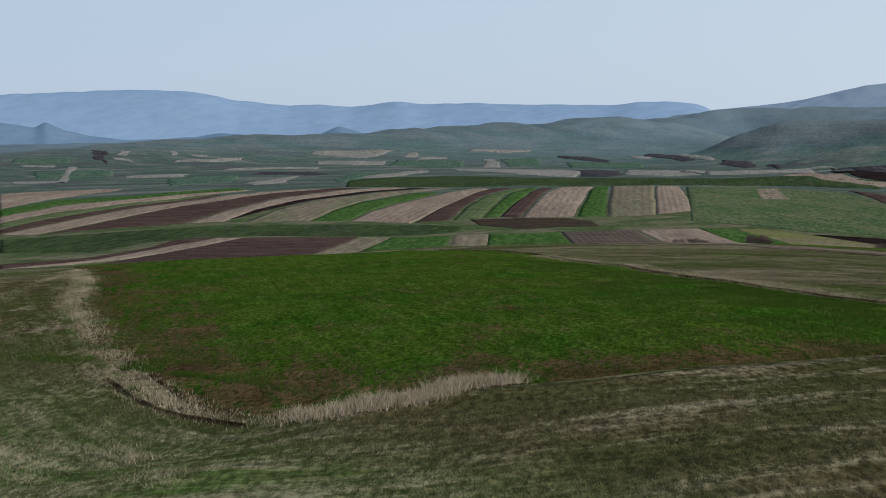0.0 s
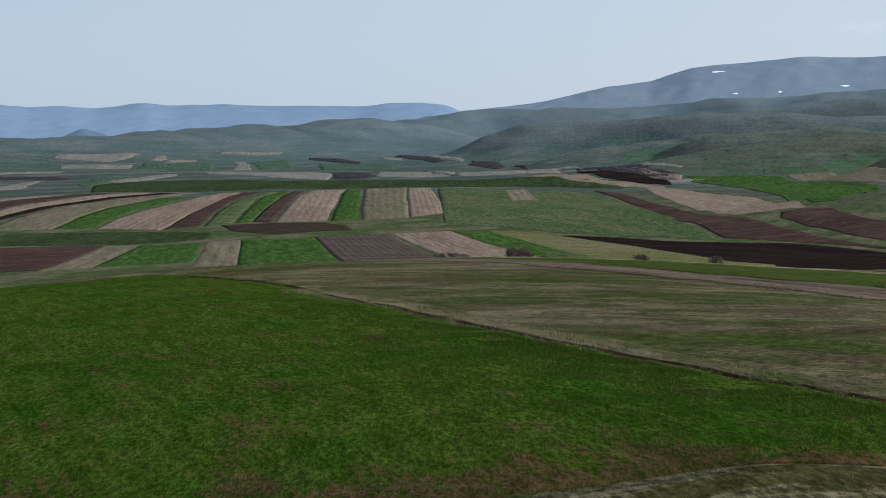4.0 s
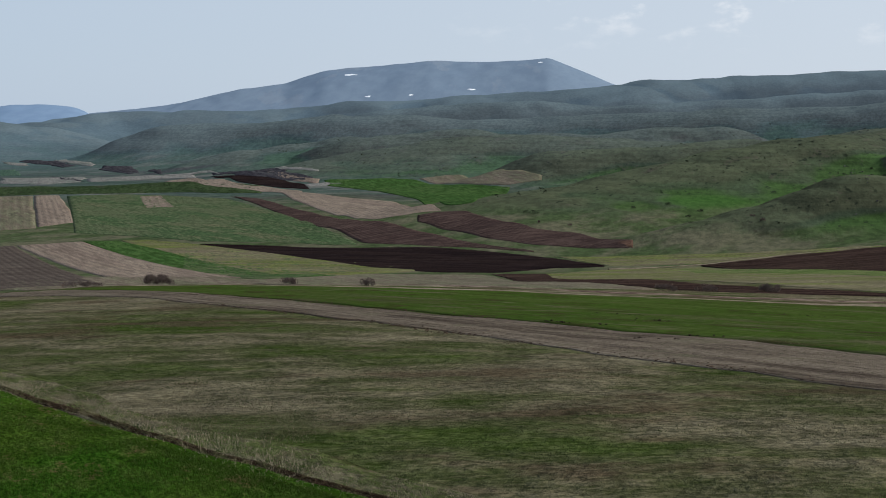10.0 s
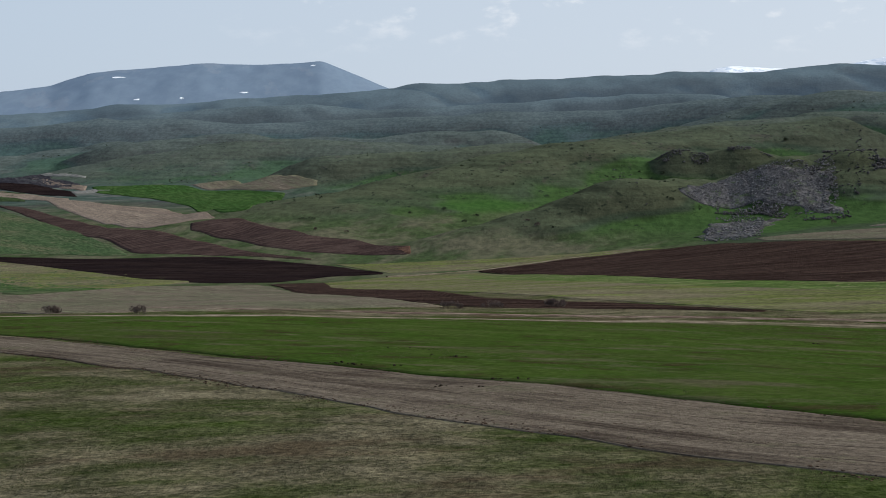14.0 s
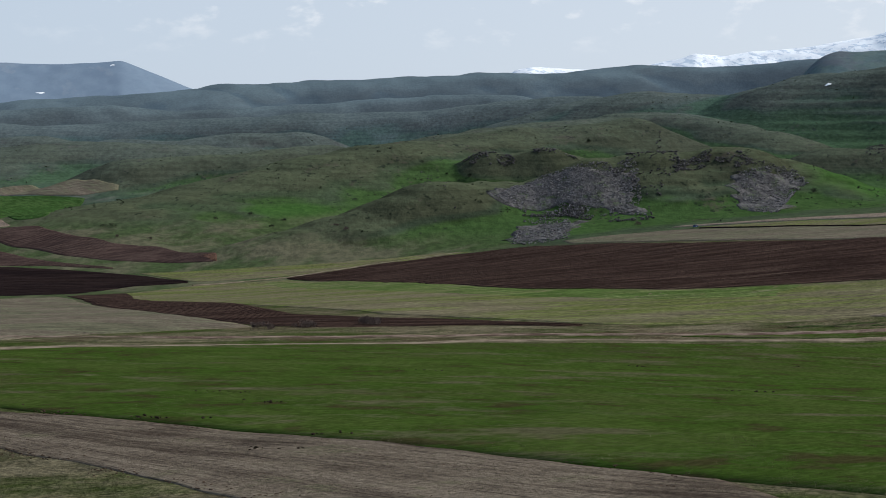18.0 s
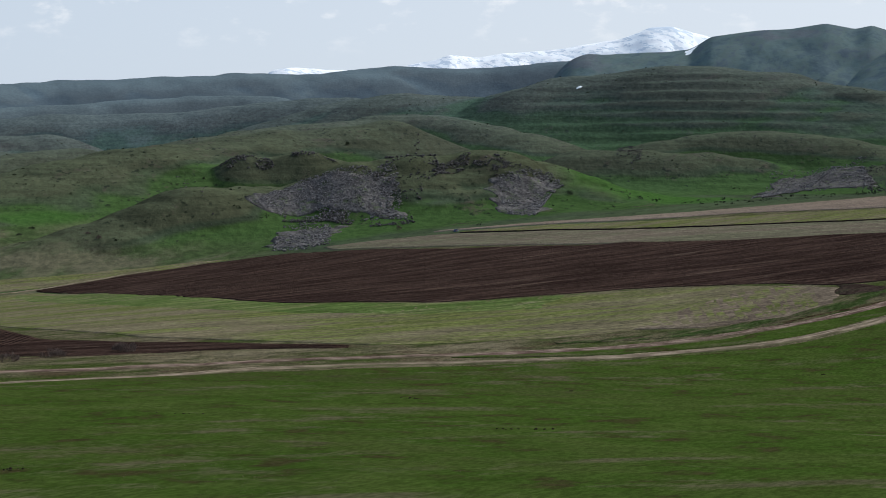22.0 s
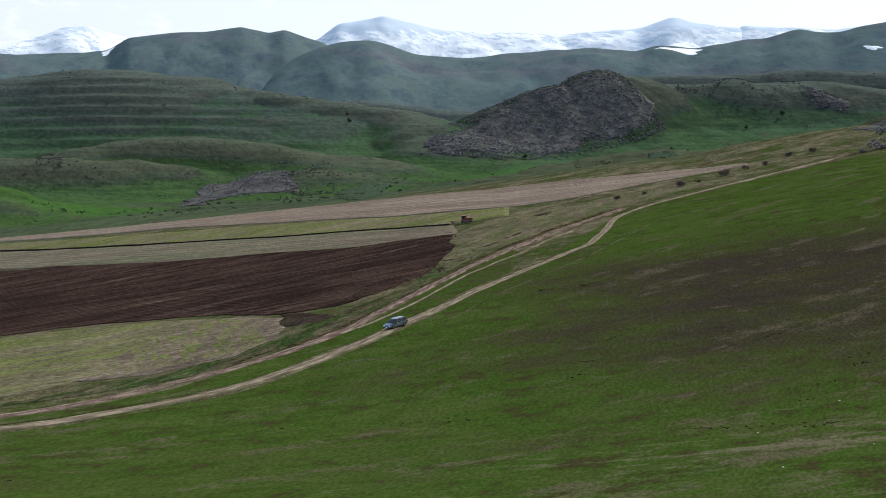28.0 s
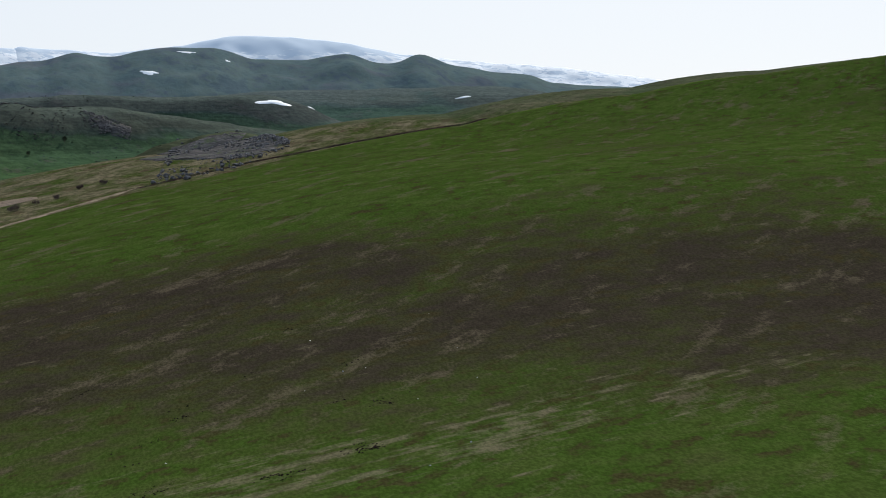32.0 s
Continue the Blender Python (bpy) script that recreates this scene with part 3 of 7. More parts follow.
def lattice(ix, iy, seed):
    h = (ix * 374761393 + iy * 668265263 + seed * 1274126177) & 0xFFFFFFFF
    h = ((h ^ (h >> 13)) * 1103515245) & 0xFFFFFFFF
    return ((h ^ (h >> 16)) & 0xFFFF) / 32767.5 - 1.0


def ripple(x, y, size, seed):
    """Smooth value noise, -1 to 1, with bumps of that size in metres."""
    u, v = x / size, y / size
    ix, iy = np.floor(u).astype(np.int64), np.floor(v).astype(np.int64)
    fu, fv = u - ix, v - iy
    fu, fv = fu * fu * (3 - 2 * fu), fv * fv * (3 - 2 * fv)
    a = lattice(ix, iy, seed) * (1 - fu) + lattice(ix + 1, iy, seed) * fu
    b = lattice(ix, iy + 1, seed) * (1 - fu) + lattice(ix + 1, iy + 1, seed) * fu
    return a * (1 - fv) + b * fv


def swell(levels):
    """A smooth sheet through a few levels of the plan (thin plate)."""
    p = np.array(levels, float)
    q = p[:, :2] / 1000.0

    def bend(r2):
        return np.where(r2 > 0, r2 * np.log(r2 + 1e-12), 0.0)

    n = len(p)
    k = bend(((q[:, None] - q[None]) ** 2).sum(2)) + np.eye(n) * 0.0005
    m = np.zeros((n + 3, n + 3))
    m[:n, :n], m[:n, n], m[:n, n + 1:], m[n, :n], m[n + 1:, :n] = k, 1, q, 1, q.T
    w = np.linalg.solve(m, np.concatenate([p[:, 2], np.zeros(3)]))

    def sheet(x, y):
        u, v = x / 1000.0, y / 1000.0
        z = w[n] + w[n + 1] * u + w[n + 2] * v
        for i in range(n):
            z = z + w[i] * bend((u - q[i, 0]) ** 2 + (v - q[i, 1]) ** 2)
        return z
    return sheet


RIDGES = []


def ridge(crest, width, rough=0.0, grain=60.0, back=1.0):
    """A hill along a crest of (x, y, z), that sinks into the land over that width; back: the far side's share of it."""
    RIDGES.append((np.array(crest, float), width, rough, grain, back))


def ground(x, y):
    x, y = np.asarray(x, float), np.asarray(y, float)
    base = z = BASE(x, y)
    far = np.hypot(x - 30, y - 15)
    for k, (crest, width, rough, grain, back) in enumerate(RIDGES):
        h = np.array(base)
        for a, b in zip(crest[:-1], crest[1:]):
            dx, dy = b[0] - a[0], b[1] - a[1]
            u = np.clip(((x - a[0]) * dx + (y - a[1]) * dy) / (dx * dx + dy * dy), 0, 1)
            nx, ny = a[0] + u * dx, a[1] + u * dy
            behind = np.clip((np.hypot(x - CX, y - CY) - np.hypot(nx - CX, ny - CY)) / (0.3 * width), 0, 1)
            d = np.sqrt((x - nx) ** 2 + (y - ny) ** 2) / (width * (1 + (back - 1) * behind))
            bell = np.exp(-d ** 2 * 1.2)
            top = a[2] + u * (b[2] - a[2])
            h = np.maximum(h, base + (top - base) * bell)
        if rough:
            h = h + np.clip((h - base) / (3 * rough), 0, 1) * rough * (ripple(x, y, grain, 11 + k) + 0.5 * ripple(x, y, grain * 0.43, 31 + k) + 0.25 * ripple(x, y, grain * 0.2, 51 + k))
        z = np.maximum(z, h)
    # old terraces on the broad hill
    steps = np.exp(-((x - 1770) / 220) ** 2 - ((y + 400) / 170) ** 2)
    z = z + 2.5 * steps * np.sin(z * (2 * np.pi / 12.0) + 2.2 * ripple(x, y, 170, 15)) * np.clip(0.6 + ripple(x, y, 90, 16), 0.1, 1)
    north = np.clip((y - 0.55 * x - 150) / 500, 0, 1)
    north = north * np.clip((z + 62) / 18, 0, 1)
    wild = (0.5 + 0.65 * north) * np.clip((far - 700) / 900, 0, 1)
    z = z + wild * (3.0 * ripple(x, y, 170, 3) + 1.6 * ripple(x, y, 70, 4) + 0.7 * ripple(x, y, 30, 5))
    # gullies and hummocks on the hills, not on the valley floor
    hilly = wild * np.clip((z + 62) / 25, 0, 1) * (1 - 0.85 * np.clip(steps * 1.6, 0, 1))
    crease = np.abs(ripple(x + 9 * ripple(x, y, 40, 8), y, 62, 9)) - 0.45
    broad = np.abs(ripple(x, y + 14 * ripple(x, y, 70, 13), 130, 14)) - 0.45
    z = z + hilly * (2.4 * crease + (4.0 + 6.0 * north) * broad + 0.9 * ripple(x, y, 24, 10) + 0.5 * ripple(x, y, 10, 12))
    return z + 0.10 * ripple(x, y, 9, 6) + 0.05 * ripple(x, y, 3.1, 7)
# levels of the land, partly set to fit the camera's view: the plateau underfoot, then the valley and the hills
PLATEAU = [(154, 184, -14.3), (140, 161, -11.6), (128, 143, -9.4), (111, 116, -6.3), (153, 183, -13.6), (163, 182, -14.0), (179, 173, -14.3), (24, 35, 0.4), (33, 28, 1.7), (40, 34, 1.2), (45, 49, 0.1), (65, 40, 0.2), (72, 54, -1.0), (149, 73, -6.9), (230, 134, -15.7), (317, 71, -23.7), (189, 21, -11.1), (250, -60, -18.4), (352, -82, -18.1), (443, -213, -7.7), (603, -426, 3.8), (303, -302, 14.4), (641, 668, -73.0), (885, 695, -70.0), (1039, 933, -68.3), (912, 271, -71.1), (779, 187, -70.4), (1729, 956, -76.8)]
VALLEY = [(805, -22, -43.5), (1174, 239, -64.0), (1330, 60, -55.0), (1516, -233, -50.0), (1230, -330, -48.0), (1129, -706, -24.0), (1500, -1217, 2.0), (1750, 150, -52.0), (2100, 700, -62.0), (2600, 200, -45.0), (-200, -150, 6.0), (-1500, -1500, 30.0), (-2500, 2500, -40.0), (4500, 1000, -40.0), (3000, -3500, 60.0), (1500, 3500, -90.0), (150, -250, 2.0), (60, -60, 1.0), (90, 100, -4.2), (234, 260, -32.0), (400, 444, -60.0), (60, 112, -3.9), (136, 267, -33.0), (272, 535, -66.0), (20, 110, -4.2), (248, 79, -17.3), (213, 156, -15.1)]
BASE = swell(PLATEAU + VALLEY)
# long dark ridge
ridge([(1185, 2086, -54.0), (1327, 2107, -49.4), (1507, 2095, -42.1), (1676, 2081, -39.0), (1833, 2068, -26.7), (1967, 2068, -27.9), (2151, 2011, -22.1), (2265, 2021, -11.2), (2373, 2036, -19.1), (2505, 2019, -8.7), (2646, 1987, 2.3), (2914, 1750, 12.4)], 330, 5, 180, 0.7)
# ridge below the mountain
ridge([(2840, 1894, -0.3), (2913, 1752, 5.0), (2966, 1630, 18.1), (3014, 1508, 34.9), (3046, 1409, 36.0), (3084, 1287, 47.1), (3133, 1120, 50.3), (3178, 932, 61.8)], 300, 6, 200, 0.7)
# far rim
ridge([(3088, 1248, 44.2), (3219, 965, 65.6), (3276, 872, 80.5), (3318, 828, 78.5), (3376, 706, 90.9), (3436, 541, 93.9), (3485, 402, 100.9), (3521, 339, 106.7), (3558, 250, 105.7), (3592, 173, 108.8), (3626, 18, 111.3)], 330, 5, 200, 0.7)
# far rim end
ridge([(3635, 219, 111.2), (3655, 149, 114.3), (3673, -33, 128.4), (3687, -132, 125.7), (3695, -273, 122.7), (3697, -413, 136.4), (3695, -551, 145.6)], 280, 5, 200, 0.7)
# hill behind the green field
ridge([(1458, 839, -51.4), (1500, 791, -40.8), (1536, 752, -30.5), (1576, 699, -22.5), (1610, 656, -20.2), (1656, 573, -21.9), (1699, 479, -26.2), (1738, 383, -30.4)], 130, 4, 110, 0.6)
# second layer
ridge([(2099, 1416, -20.2), (2151, 1288, -10.9), (2197, 1155, 0.5), (2255, 975, -4.0), (2299, 790, 2.8), (2328, 604, 8.7), (2342, 419, 14.5), (2340, 239, 27.1), (2325, 67, 41.7)], 170, 5, 150, 0.7)
# green hill
ridge([(1006, 396, -60.1), (1067, 373, -51.7), (1128, 346, -45.7), (1192, 301, -30.2), (1250, 270, -18.3), (1308, 235, -10.8), (1364, 197, -9.0), (1419, 151, -1.1), (1473, 102, 4.0), (1526, 18, 9.5)], 130, 2.5, 70, 0.6)
# green hill back
ridge([(1531, 193, -4.7), (1597, 151, 0.4), (1664, 80, 8.6), (1728, 16, 12.1), (1789, -51, 14.6)], 150, 2.5, 80, 0.7)
# dark slope
ridge([(891, 248, -74.8), (920, 213, -55.6), (946, 185, -45.6), (969, 167, -37.9), (993, 144, -27.9), (1016, 119, -29.7), (1037, 98, -29.1)], 62, 2, 50, 0.7)
# rocky hill
ridge([(1045, 122, -34.3), (1053, 91, -32.6), (1060, 59, -27.6), (1065, 27, -15.7), (1070, -4, -8.6), (1074, -28, -11.1), (1077, -56, -8.7), (1079, -85, -17.6), (1081, -113, -31.3), (1082, -141, -43.4), (1081, -173, -54.5)], 88, 3, 45, 0.6)
# rocky knobs
ridge([(1263, 163, -30.0), (1265, 131, -17.0), (1267, 114, -20.0), (1268, 95, -16.6), (1269, 81, -14.0), (1270, 44, -24.0)], 55, 2, 35, 0.7)
# terraced hill
ridge([(2051, 33, 34.6), (2017, -28, 44.3), (1976, -147, 36.4), (1935, -218, 54.6), (1896, -257, 67.0), (1845, -350, 75.8), (1788, -443, 68.8), (1737, -499, 51.4), (1685, -550, 39.5), (1628, -607, 29.4)], 240, 3, 120, 0.6)
# terraced hill foot
ridge([(1738, -489, 53.2), (1674, -524, 44.6), (1601, -580, 37.0), (1530, -620, 24.1), (1469, -633, 13.9), (1414, -633, 2.5)], 120, 2, 80, 0.7)
# low spur
ridge([(1401, -175, -17.3), (1383, -231, -14.1), (1354, -317, -22.3), (1329, -373, -33.8), (1312, -400, -28.5), (1290, -435, -25.4), (1271, -461, -29.7)], 70, 2.5, 60, 0.7)
# scree hill
ridge([(1485, -623, -16.1), (1476, -684, 3.1), (1466, -742, 32.0), (1462, -786, 52.7), (1453, -836, 69.2), (1452, -872, 65.1), (1453, -903, 54.5), (1442, -951, 54.6), (1427, -1003, 61.2), (1401, -1064, 54.7), (1374, -1125, 48.1), (1359, -1169, 42.9)], 130, 3, 55, 0.7)
# scree hill tail
ridge([(1405, -1031, 60.4), (1372, -1090, 57.2), (1346, -1139, 49.3), (1318, -1187, 42.6), (1298, -1224, 33.8)], 120, 3, 60, 0.7)
# rock knoll
ridge([(921, -752, 9.3), (890, -766, 25.5), (866, -773, 30.7), (839, -782, 28.5), (815, -787, 23.0)], 70, 2.5, 40, 0.7)
# plateau
ridge([(1991, -1243, 67.1), (1892, -1326, 71.0), (1785, -1409, 76.3), (1674, -1484, 82.2), (1530, -1578, 87.4), (1386, -1657, 93.6), (1262, -1706, 94.5)], 230, 3, 150, 0.8)
# crest falling from the green hill
ridge([(1719, 20, 14.7), (1703, -30, 12.8), (1671, -73, 9.1), (1638, -102, 3.8), (1606, -130, -4.5), (1573, -151, -12.3)], 110, 1.5, 70, 0.7)
# mound below the terraces
ridge([(1434, -206, -18.2), (1450, -232, -15.4), (1453, -266, -9.0), (1456, -301, -3.5), (1449, -329, -0.1), (1441, -361, 2.2), (1422, -390, -1.0), (1402, -418, -5.6), (1382, -445, -11.3), (1362, -472, -16.3), (1341, -497, -19.5)], 95, 1.2, 60, 0.7)
# long swell behind the spur
ridge([(1421, 503, -30.7), (1446, 462, -28.5), (1471, 408, -25.1), (1522, 372, -19.9), (1570, 339, -16.9)], 80, 2, 60, 0.7)
# low swell
ridge([(1720, 873, -24.4), (1770, 814, -18.8), (1818, 753, -14.6), (1860, 671, -20.7), (1894, 602, -19.2), (1935, 533, -11.6), (1963, 461, -9.9)], 110, 2.5, 80, 0.7)
# swell below the long ridge
ridge([(1708, 1029, -42.9), (1756, 985, -34.0), (1795, 934, -24.8), (1835, 876, -29.5), (1882, 820, -23.5), (1921, 752, -26.5), (1951, 698, -20.2), (1994, 633, -24.9)], 130, 3, 90, 0.7)
# swell below the far rim
ridge([(2466, 1204, 9.8), (2548, 1071, 18.7), (2618, 947, 26.9), (2682, 815, 18.5), (2740, 677, 29.2), (2791, 533, 35.7), (2835, 384, 44.6), (2870, 231, 51.3)], 170, 4, 110, 0.7)
# mound with bare earth
ridge([(871, -452, -7.0), (864, -473, -3.3), (856, -494, -0.3), (846, -509, 1.5), (831, -530, -1.5), (811, -548, -3.6)], 45, 0.8, 30, 0.7)
# dark mound
ridge([(823, -352, -17.4), (821, -366, -14.5), (816, -376, -12.0), (807, -382, -15.8)], 30, 0.8, 25, 0.7)
# knoll left of the round hill
ridge([(1926, -670, 34.1), (1881, -729, 40.0), (1837, -780, 34.0), (1773, -821, 25.2)], 110, 2, 70, 0.7)
# shoulder behind the round hill
ridge([(1657, -1023, 67.8), (1598, -1108, 70.8), (1524, -1201, 72.9), (1455, -1278, 74.9), (1364, -1342, 75.5)], 120, 2, 70, 0.7)
# hillside brow
ridge([(576, -310, -12.2), (590, -360, -6.9), (597, -446, 6.4), (577, -523, 21.9), (527, -602, 39.6), (461, -668, 53.5), (398, -711, 62.8), (331, -737, 71.2)], 150, 0, 60)

# ---- ground sheet ----
RINGS = np.concatenate([[0.02], np.geomspace(3.0, 600.0, 300, endpoint=False), np.geomspace(600.0, 2200.0, 350, endpoint=False), np.geomspace(2200.0, 4700.0, 110)])
ANGLES = np.radians(np.concatenate([np.arange(8.0, 158.0, 0.16), np.arange(158.0, 368.0, 2.5)]))


def mesh_of(name, verts, faces):
    me = bpy.data.meshes.new(name)
    me.from_pydata([], [], [])
    verts, faces = np.asarray(verts, np.float32), np.asarray(faces, np.int32)
    n = faces.shape[1]
    me.vertices.add(len(verts))
    me.vertices.foreach_set("co", verts.ravel())
    me.loops.add(faces.size)
    me.loops.foreach_set("vertex_index", faces.ravel())
    me.polygons.add(len(faces))
    me.polygons.foreach_set("loop_start", np.arange(0, faces.size, n, dtype=np.int32))
    me.update(calc_edges=True)
    me.validate()
    me.polygons.foreach_set("use_smooth", np.ones(len(me.polygons), bool))
    return me


def grid_faces(rows, cols, wrap=False):
    i, j = np.meshgrid(np.arange(rows - 1), np.arange(cols if wrap else cols - 1), indexing="ij")
    k = (j + 1) % cols
    return np.stack([i * cols + j, (i + 1) * cols + j, (i + 1) * cols + k, i * cols + k], -1).reshape(-1, 4)[:, ::-1]


RR, AA = np.meshgrid(RINGS, ANGLES, indexing="ij")
GX, GY = CX + RR * np.sin(AA), CY + RR * np.cos(AA)
GZ = ground(GX, GY)
land_verts = np.concatenate([np.stack([GX, GY, GZ], -1).reshape(-1, 3), [[CX, CY, float(ground(CX, CY))]]])
land = mesh_of("ground", land_verts, grid_faces(len(RINGS), len(ANGLES), True))
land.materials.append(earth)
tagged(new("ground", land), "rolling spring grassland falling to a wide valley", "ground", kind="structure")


def level(x, y):
    """The height of the ground sheet itself, between its corners."""
    x, y = np.asarray(x, float), np.asarray(y, float)
    r, ang = np.hypot(x - CX, y - CY), np.mod(np.arctan2(x - CX, y - CY), 2 * np.pi)
    ang = np.where(ang < ANGLES[0], ang + 2 * np.pi, ang)
    i = np.clip(np.searchsorted(RINGS, r) - 1, 0, len(RINGS) - 2)
    j = np.clip(np.searchsorted(ANGLES, ang) - 1, 0, len(ANGLES) - 2)
    u = np.clip((r - RINGS[i]) / (RINGS[i + 1] - RINGS[i]), 0, 1)
    v = np.clip((ang - ANGLES[j]) / (ANGLES[j + 1] - ANGLES[j]), 0, 1)
    return (GZ[i, j] * (1 - u) + GZ[i + 1, j] * u) * (1 - v) + (GZ[i, j + 1] * (1 - u) + GZ[i + 1, j + 1] * u) * v


# hollow and crest mask: greener hollows, crests painted paler as if lit
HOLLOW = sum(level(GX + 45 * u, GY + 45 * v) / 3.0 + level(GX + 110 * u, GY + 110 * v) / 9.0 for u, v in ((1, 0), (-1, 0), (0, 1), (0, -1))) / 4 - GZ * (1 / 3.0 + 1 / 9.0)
relief_mask = land.attributes.new("hollow_crest", "FLOAT", "POINT")
relief_mask.data.foreach_set("value", np.concatenate([np.clip(HOLLOW, -1, 1).ravel(), [0.0]]).astype(np.float32))


# ---- mountains ----
def far_hill(name, crest, material, label, run_out=0.07, craggy=1.0):
    c = np.array(crest, float)
    s = np.concatenate([[0], np.cumsum(np.hypot(*np.diff(c[:, :2], axis=0).T))])
    u = np.linspace(0, s[-1], 420)
    cx, cy, cz = (np.interp(u, s, c[:, k]) for k in range(3))
    kernel = np.hanning(13) / np.hanning(13).sum()
    cz = np.convolve(np.pad(cz, 6, mode="edge"), kernel, "valid")
    fade = np.clip(np.minimum(u, s[-1] - u) / (run_out * s[-1]), 0, 1)
    cz = -120 + (cz + 120) * (1 - (1 - fade) ** 2.2)
    out = np.stack([cx - CX, cy - CY], -1)
    out = out / np.linalg.norm(out, axis=1)[:, None]
    foot = -120.0
    prof = np.concatenate([np.linspace(-1, -0.1, 34), np.linspace(-0.08, 0.08, 9), np.linspace(0.15, 1, 6)])
    rows = []
    for p in prof:
        wide = np.where(p < 0, 620.0, 130.0)
        x, y = cx + out[:, 0] * p * wide, cy + out[:, 1] * p * wide
        share = 1 - abs(p) ** 1.35
        z = foot + (cz - foot) * share
        z = z + (11 * (np.abs(ripple(x, y, 230, 71)) - 0.4) + 6 * (np.abs(ripple(x, y, 110, 72)) - 0.4) + 3 * ripple(x, y, 45, 73)) * craggy * min(1.0, abs(p) * 5) * (cz - foot) / 300
        z = z + 2.0 * ripple(x, y, 45, 74)
        rows.append(np.stack([x, y, z], -1))
    me = mesh_of(name, np.concatenate(rows), grid_faces(len(prof), len(u)))
    me.materials.append(material)
    return tagged(new(name, me), label, "mountain", kind="structure")


far_hill("mountain", [(1610, 4415, 15), (1805, 4339, 38), (1988, 4258, 45), (2140, 4184, 54), (2392, 4045, 62), (2514, 3971, 55), (2626, 3897, 28), (2760, 3804, 10), (2847, 3738, 14), (2920, 3682, 6), (3034, 3589, 25), (3089, 3541, 17), (3239, 3405, 19), (3395, 3249, 14), (3531, 3101, 12), (3590, 3032, 24), (3670, 2935, 23), (3731, 2857, 12), (3810, 2750, -12)], blue, "mountain range with blue distance haze painted into its colour", 0.07, 0.3)
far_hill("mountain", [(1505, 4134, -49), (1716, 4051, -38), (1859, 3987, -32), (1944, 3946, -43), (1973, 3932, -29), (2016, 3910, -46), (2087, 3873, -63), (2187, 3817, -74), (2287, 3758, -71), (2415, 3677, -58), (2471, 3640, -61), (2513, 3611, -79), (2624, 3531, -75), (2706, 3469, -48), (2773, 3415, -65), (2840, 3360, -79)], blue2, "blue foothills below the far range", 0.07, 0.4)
far_hill("mountain", [(3601, 2896, -14), (3707, 2759, 4), (3809, 2616, 20), (3878, 2513, 48), (3935, 2422, 73), (4008, 2299, 91), (4069, 2189, 132), (4135, 2061, 146), (4219, 1883, 164), (4276, 1751, 158), (4308, 1668, 162), (4334, 1601, 167), (4355, 1542, 172), (4375, 1484, 150), (4397, 1416, 122), (4423, 1332, 86), (4457, 1214, 50)], hazed_steppe, "broad grey-blue mountain with a few snow patches", 0.07, 0.5)
far_hill("snow_mountain", [(4880, 471, 133), (4889, 360, 152), (4893, 305, 163), (4901, 43, 151), (4896, -183, 185), (4893, -239, 206), (4887, -334, 195), (4881, -409, 210), (4860, -597, 222), (4842, -728, 246), (4829, -802, 255), (4813, -894, 292), (4798, -967, 297), (4778, -1058, 269), (4742, -1202, 216), (4708, -1326, 196)], snow, "snow-streaked mountain under a pale sky")
far_hill("snow_mountain", [(4679, -1473, 212), (4604, -1685, 256), (4577, -1756, 312), (4519, -1895, 338), (4473, -1999, 312), (4433, -2084, 290), (4339, -2269, 282), (4246, -2434, 277), (4118, -2640, 294), (4056, -2731, 330), (4003, -2807, 307), (3849, -3009, 274), (3712, -3173, 268), (3549, -3350, 278)], snow, "long snow-covered mountain with bare streaks")
far_hill("snow_mountain", [(4023, -2797, 311), (3888, -2977, 295), (3741, -3155, 282), (3582, -3330, 312), (3491, -3423, 343), (3329, -3576, 341), (3187, -3700, 320), (3069, -3795, 288), (2841, -3963, 260), (2603, -4118, 241), (2277, -4301, 190), (2111, -4381, 154)], snow, "white snowfield falling away behind the hills")
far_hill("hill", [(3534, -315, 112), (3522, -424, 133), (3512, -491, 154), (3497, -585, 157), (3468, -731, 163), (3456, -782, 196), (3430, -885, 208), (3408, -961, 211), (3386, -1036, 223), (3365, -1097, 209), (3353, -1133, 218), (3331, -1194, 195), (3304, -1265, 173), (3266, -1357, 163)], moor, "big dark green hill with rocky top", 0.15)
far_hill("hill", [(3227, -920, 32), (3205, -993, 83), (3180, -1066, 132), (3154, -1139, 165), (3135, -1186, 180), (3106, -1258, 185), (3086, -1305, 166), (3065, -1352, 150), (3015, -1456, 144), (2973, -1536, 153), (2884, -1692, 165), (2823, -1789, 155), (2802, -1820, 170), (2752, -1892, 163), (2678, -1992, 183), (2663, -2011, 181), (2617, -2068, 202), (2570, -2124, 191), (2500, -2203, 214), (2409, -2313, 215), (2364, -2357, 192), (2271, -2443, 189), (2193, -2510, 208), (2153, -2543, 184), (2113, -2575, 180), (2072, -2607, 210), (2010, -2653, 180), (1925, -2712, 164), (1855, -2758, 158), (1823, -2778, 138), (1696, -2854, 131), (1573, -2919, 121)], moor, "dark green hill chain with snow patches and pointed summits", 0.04)


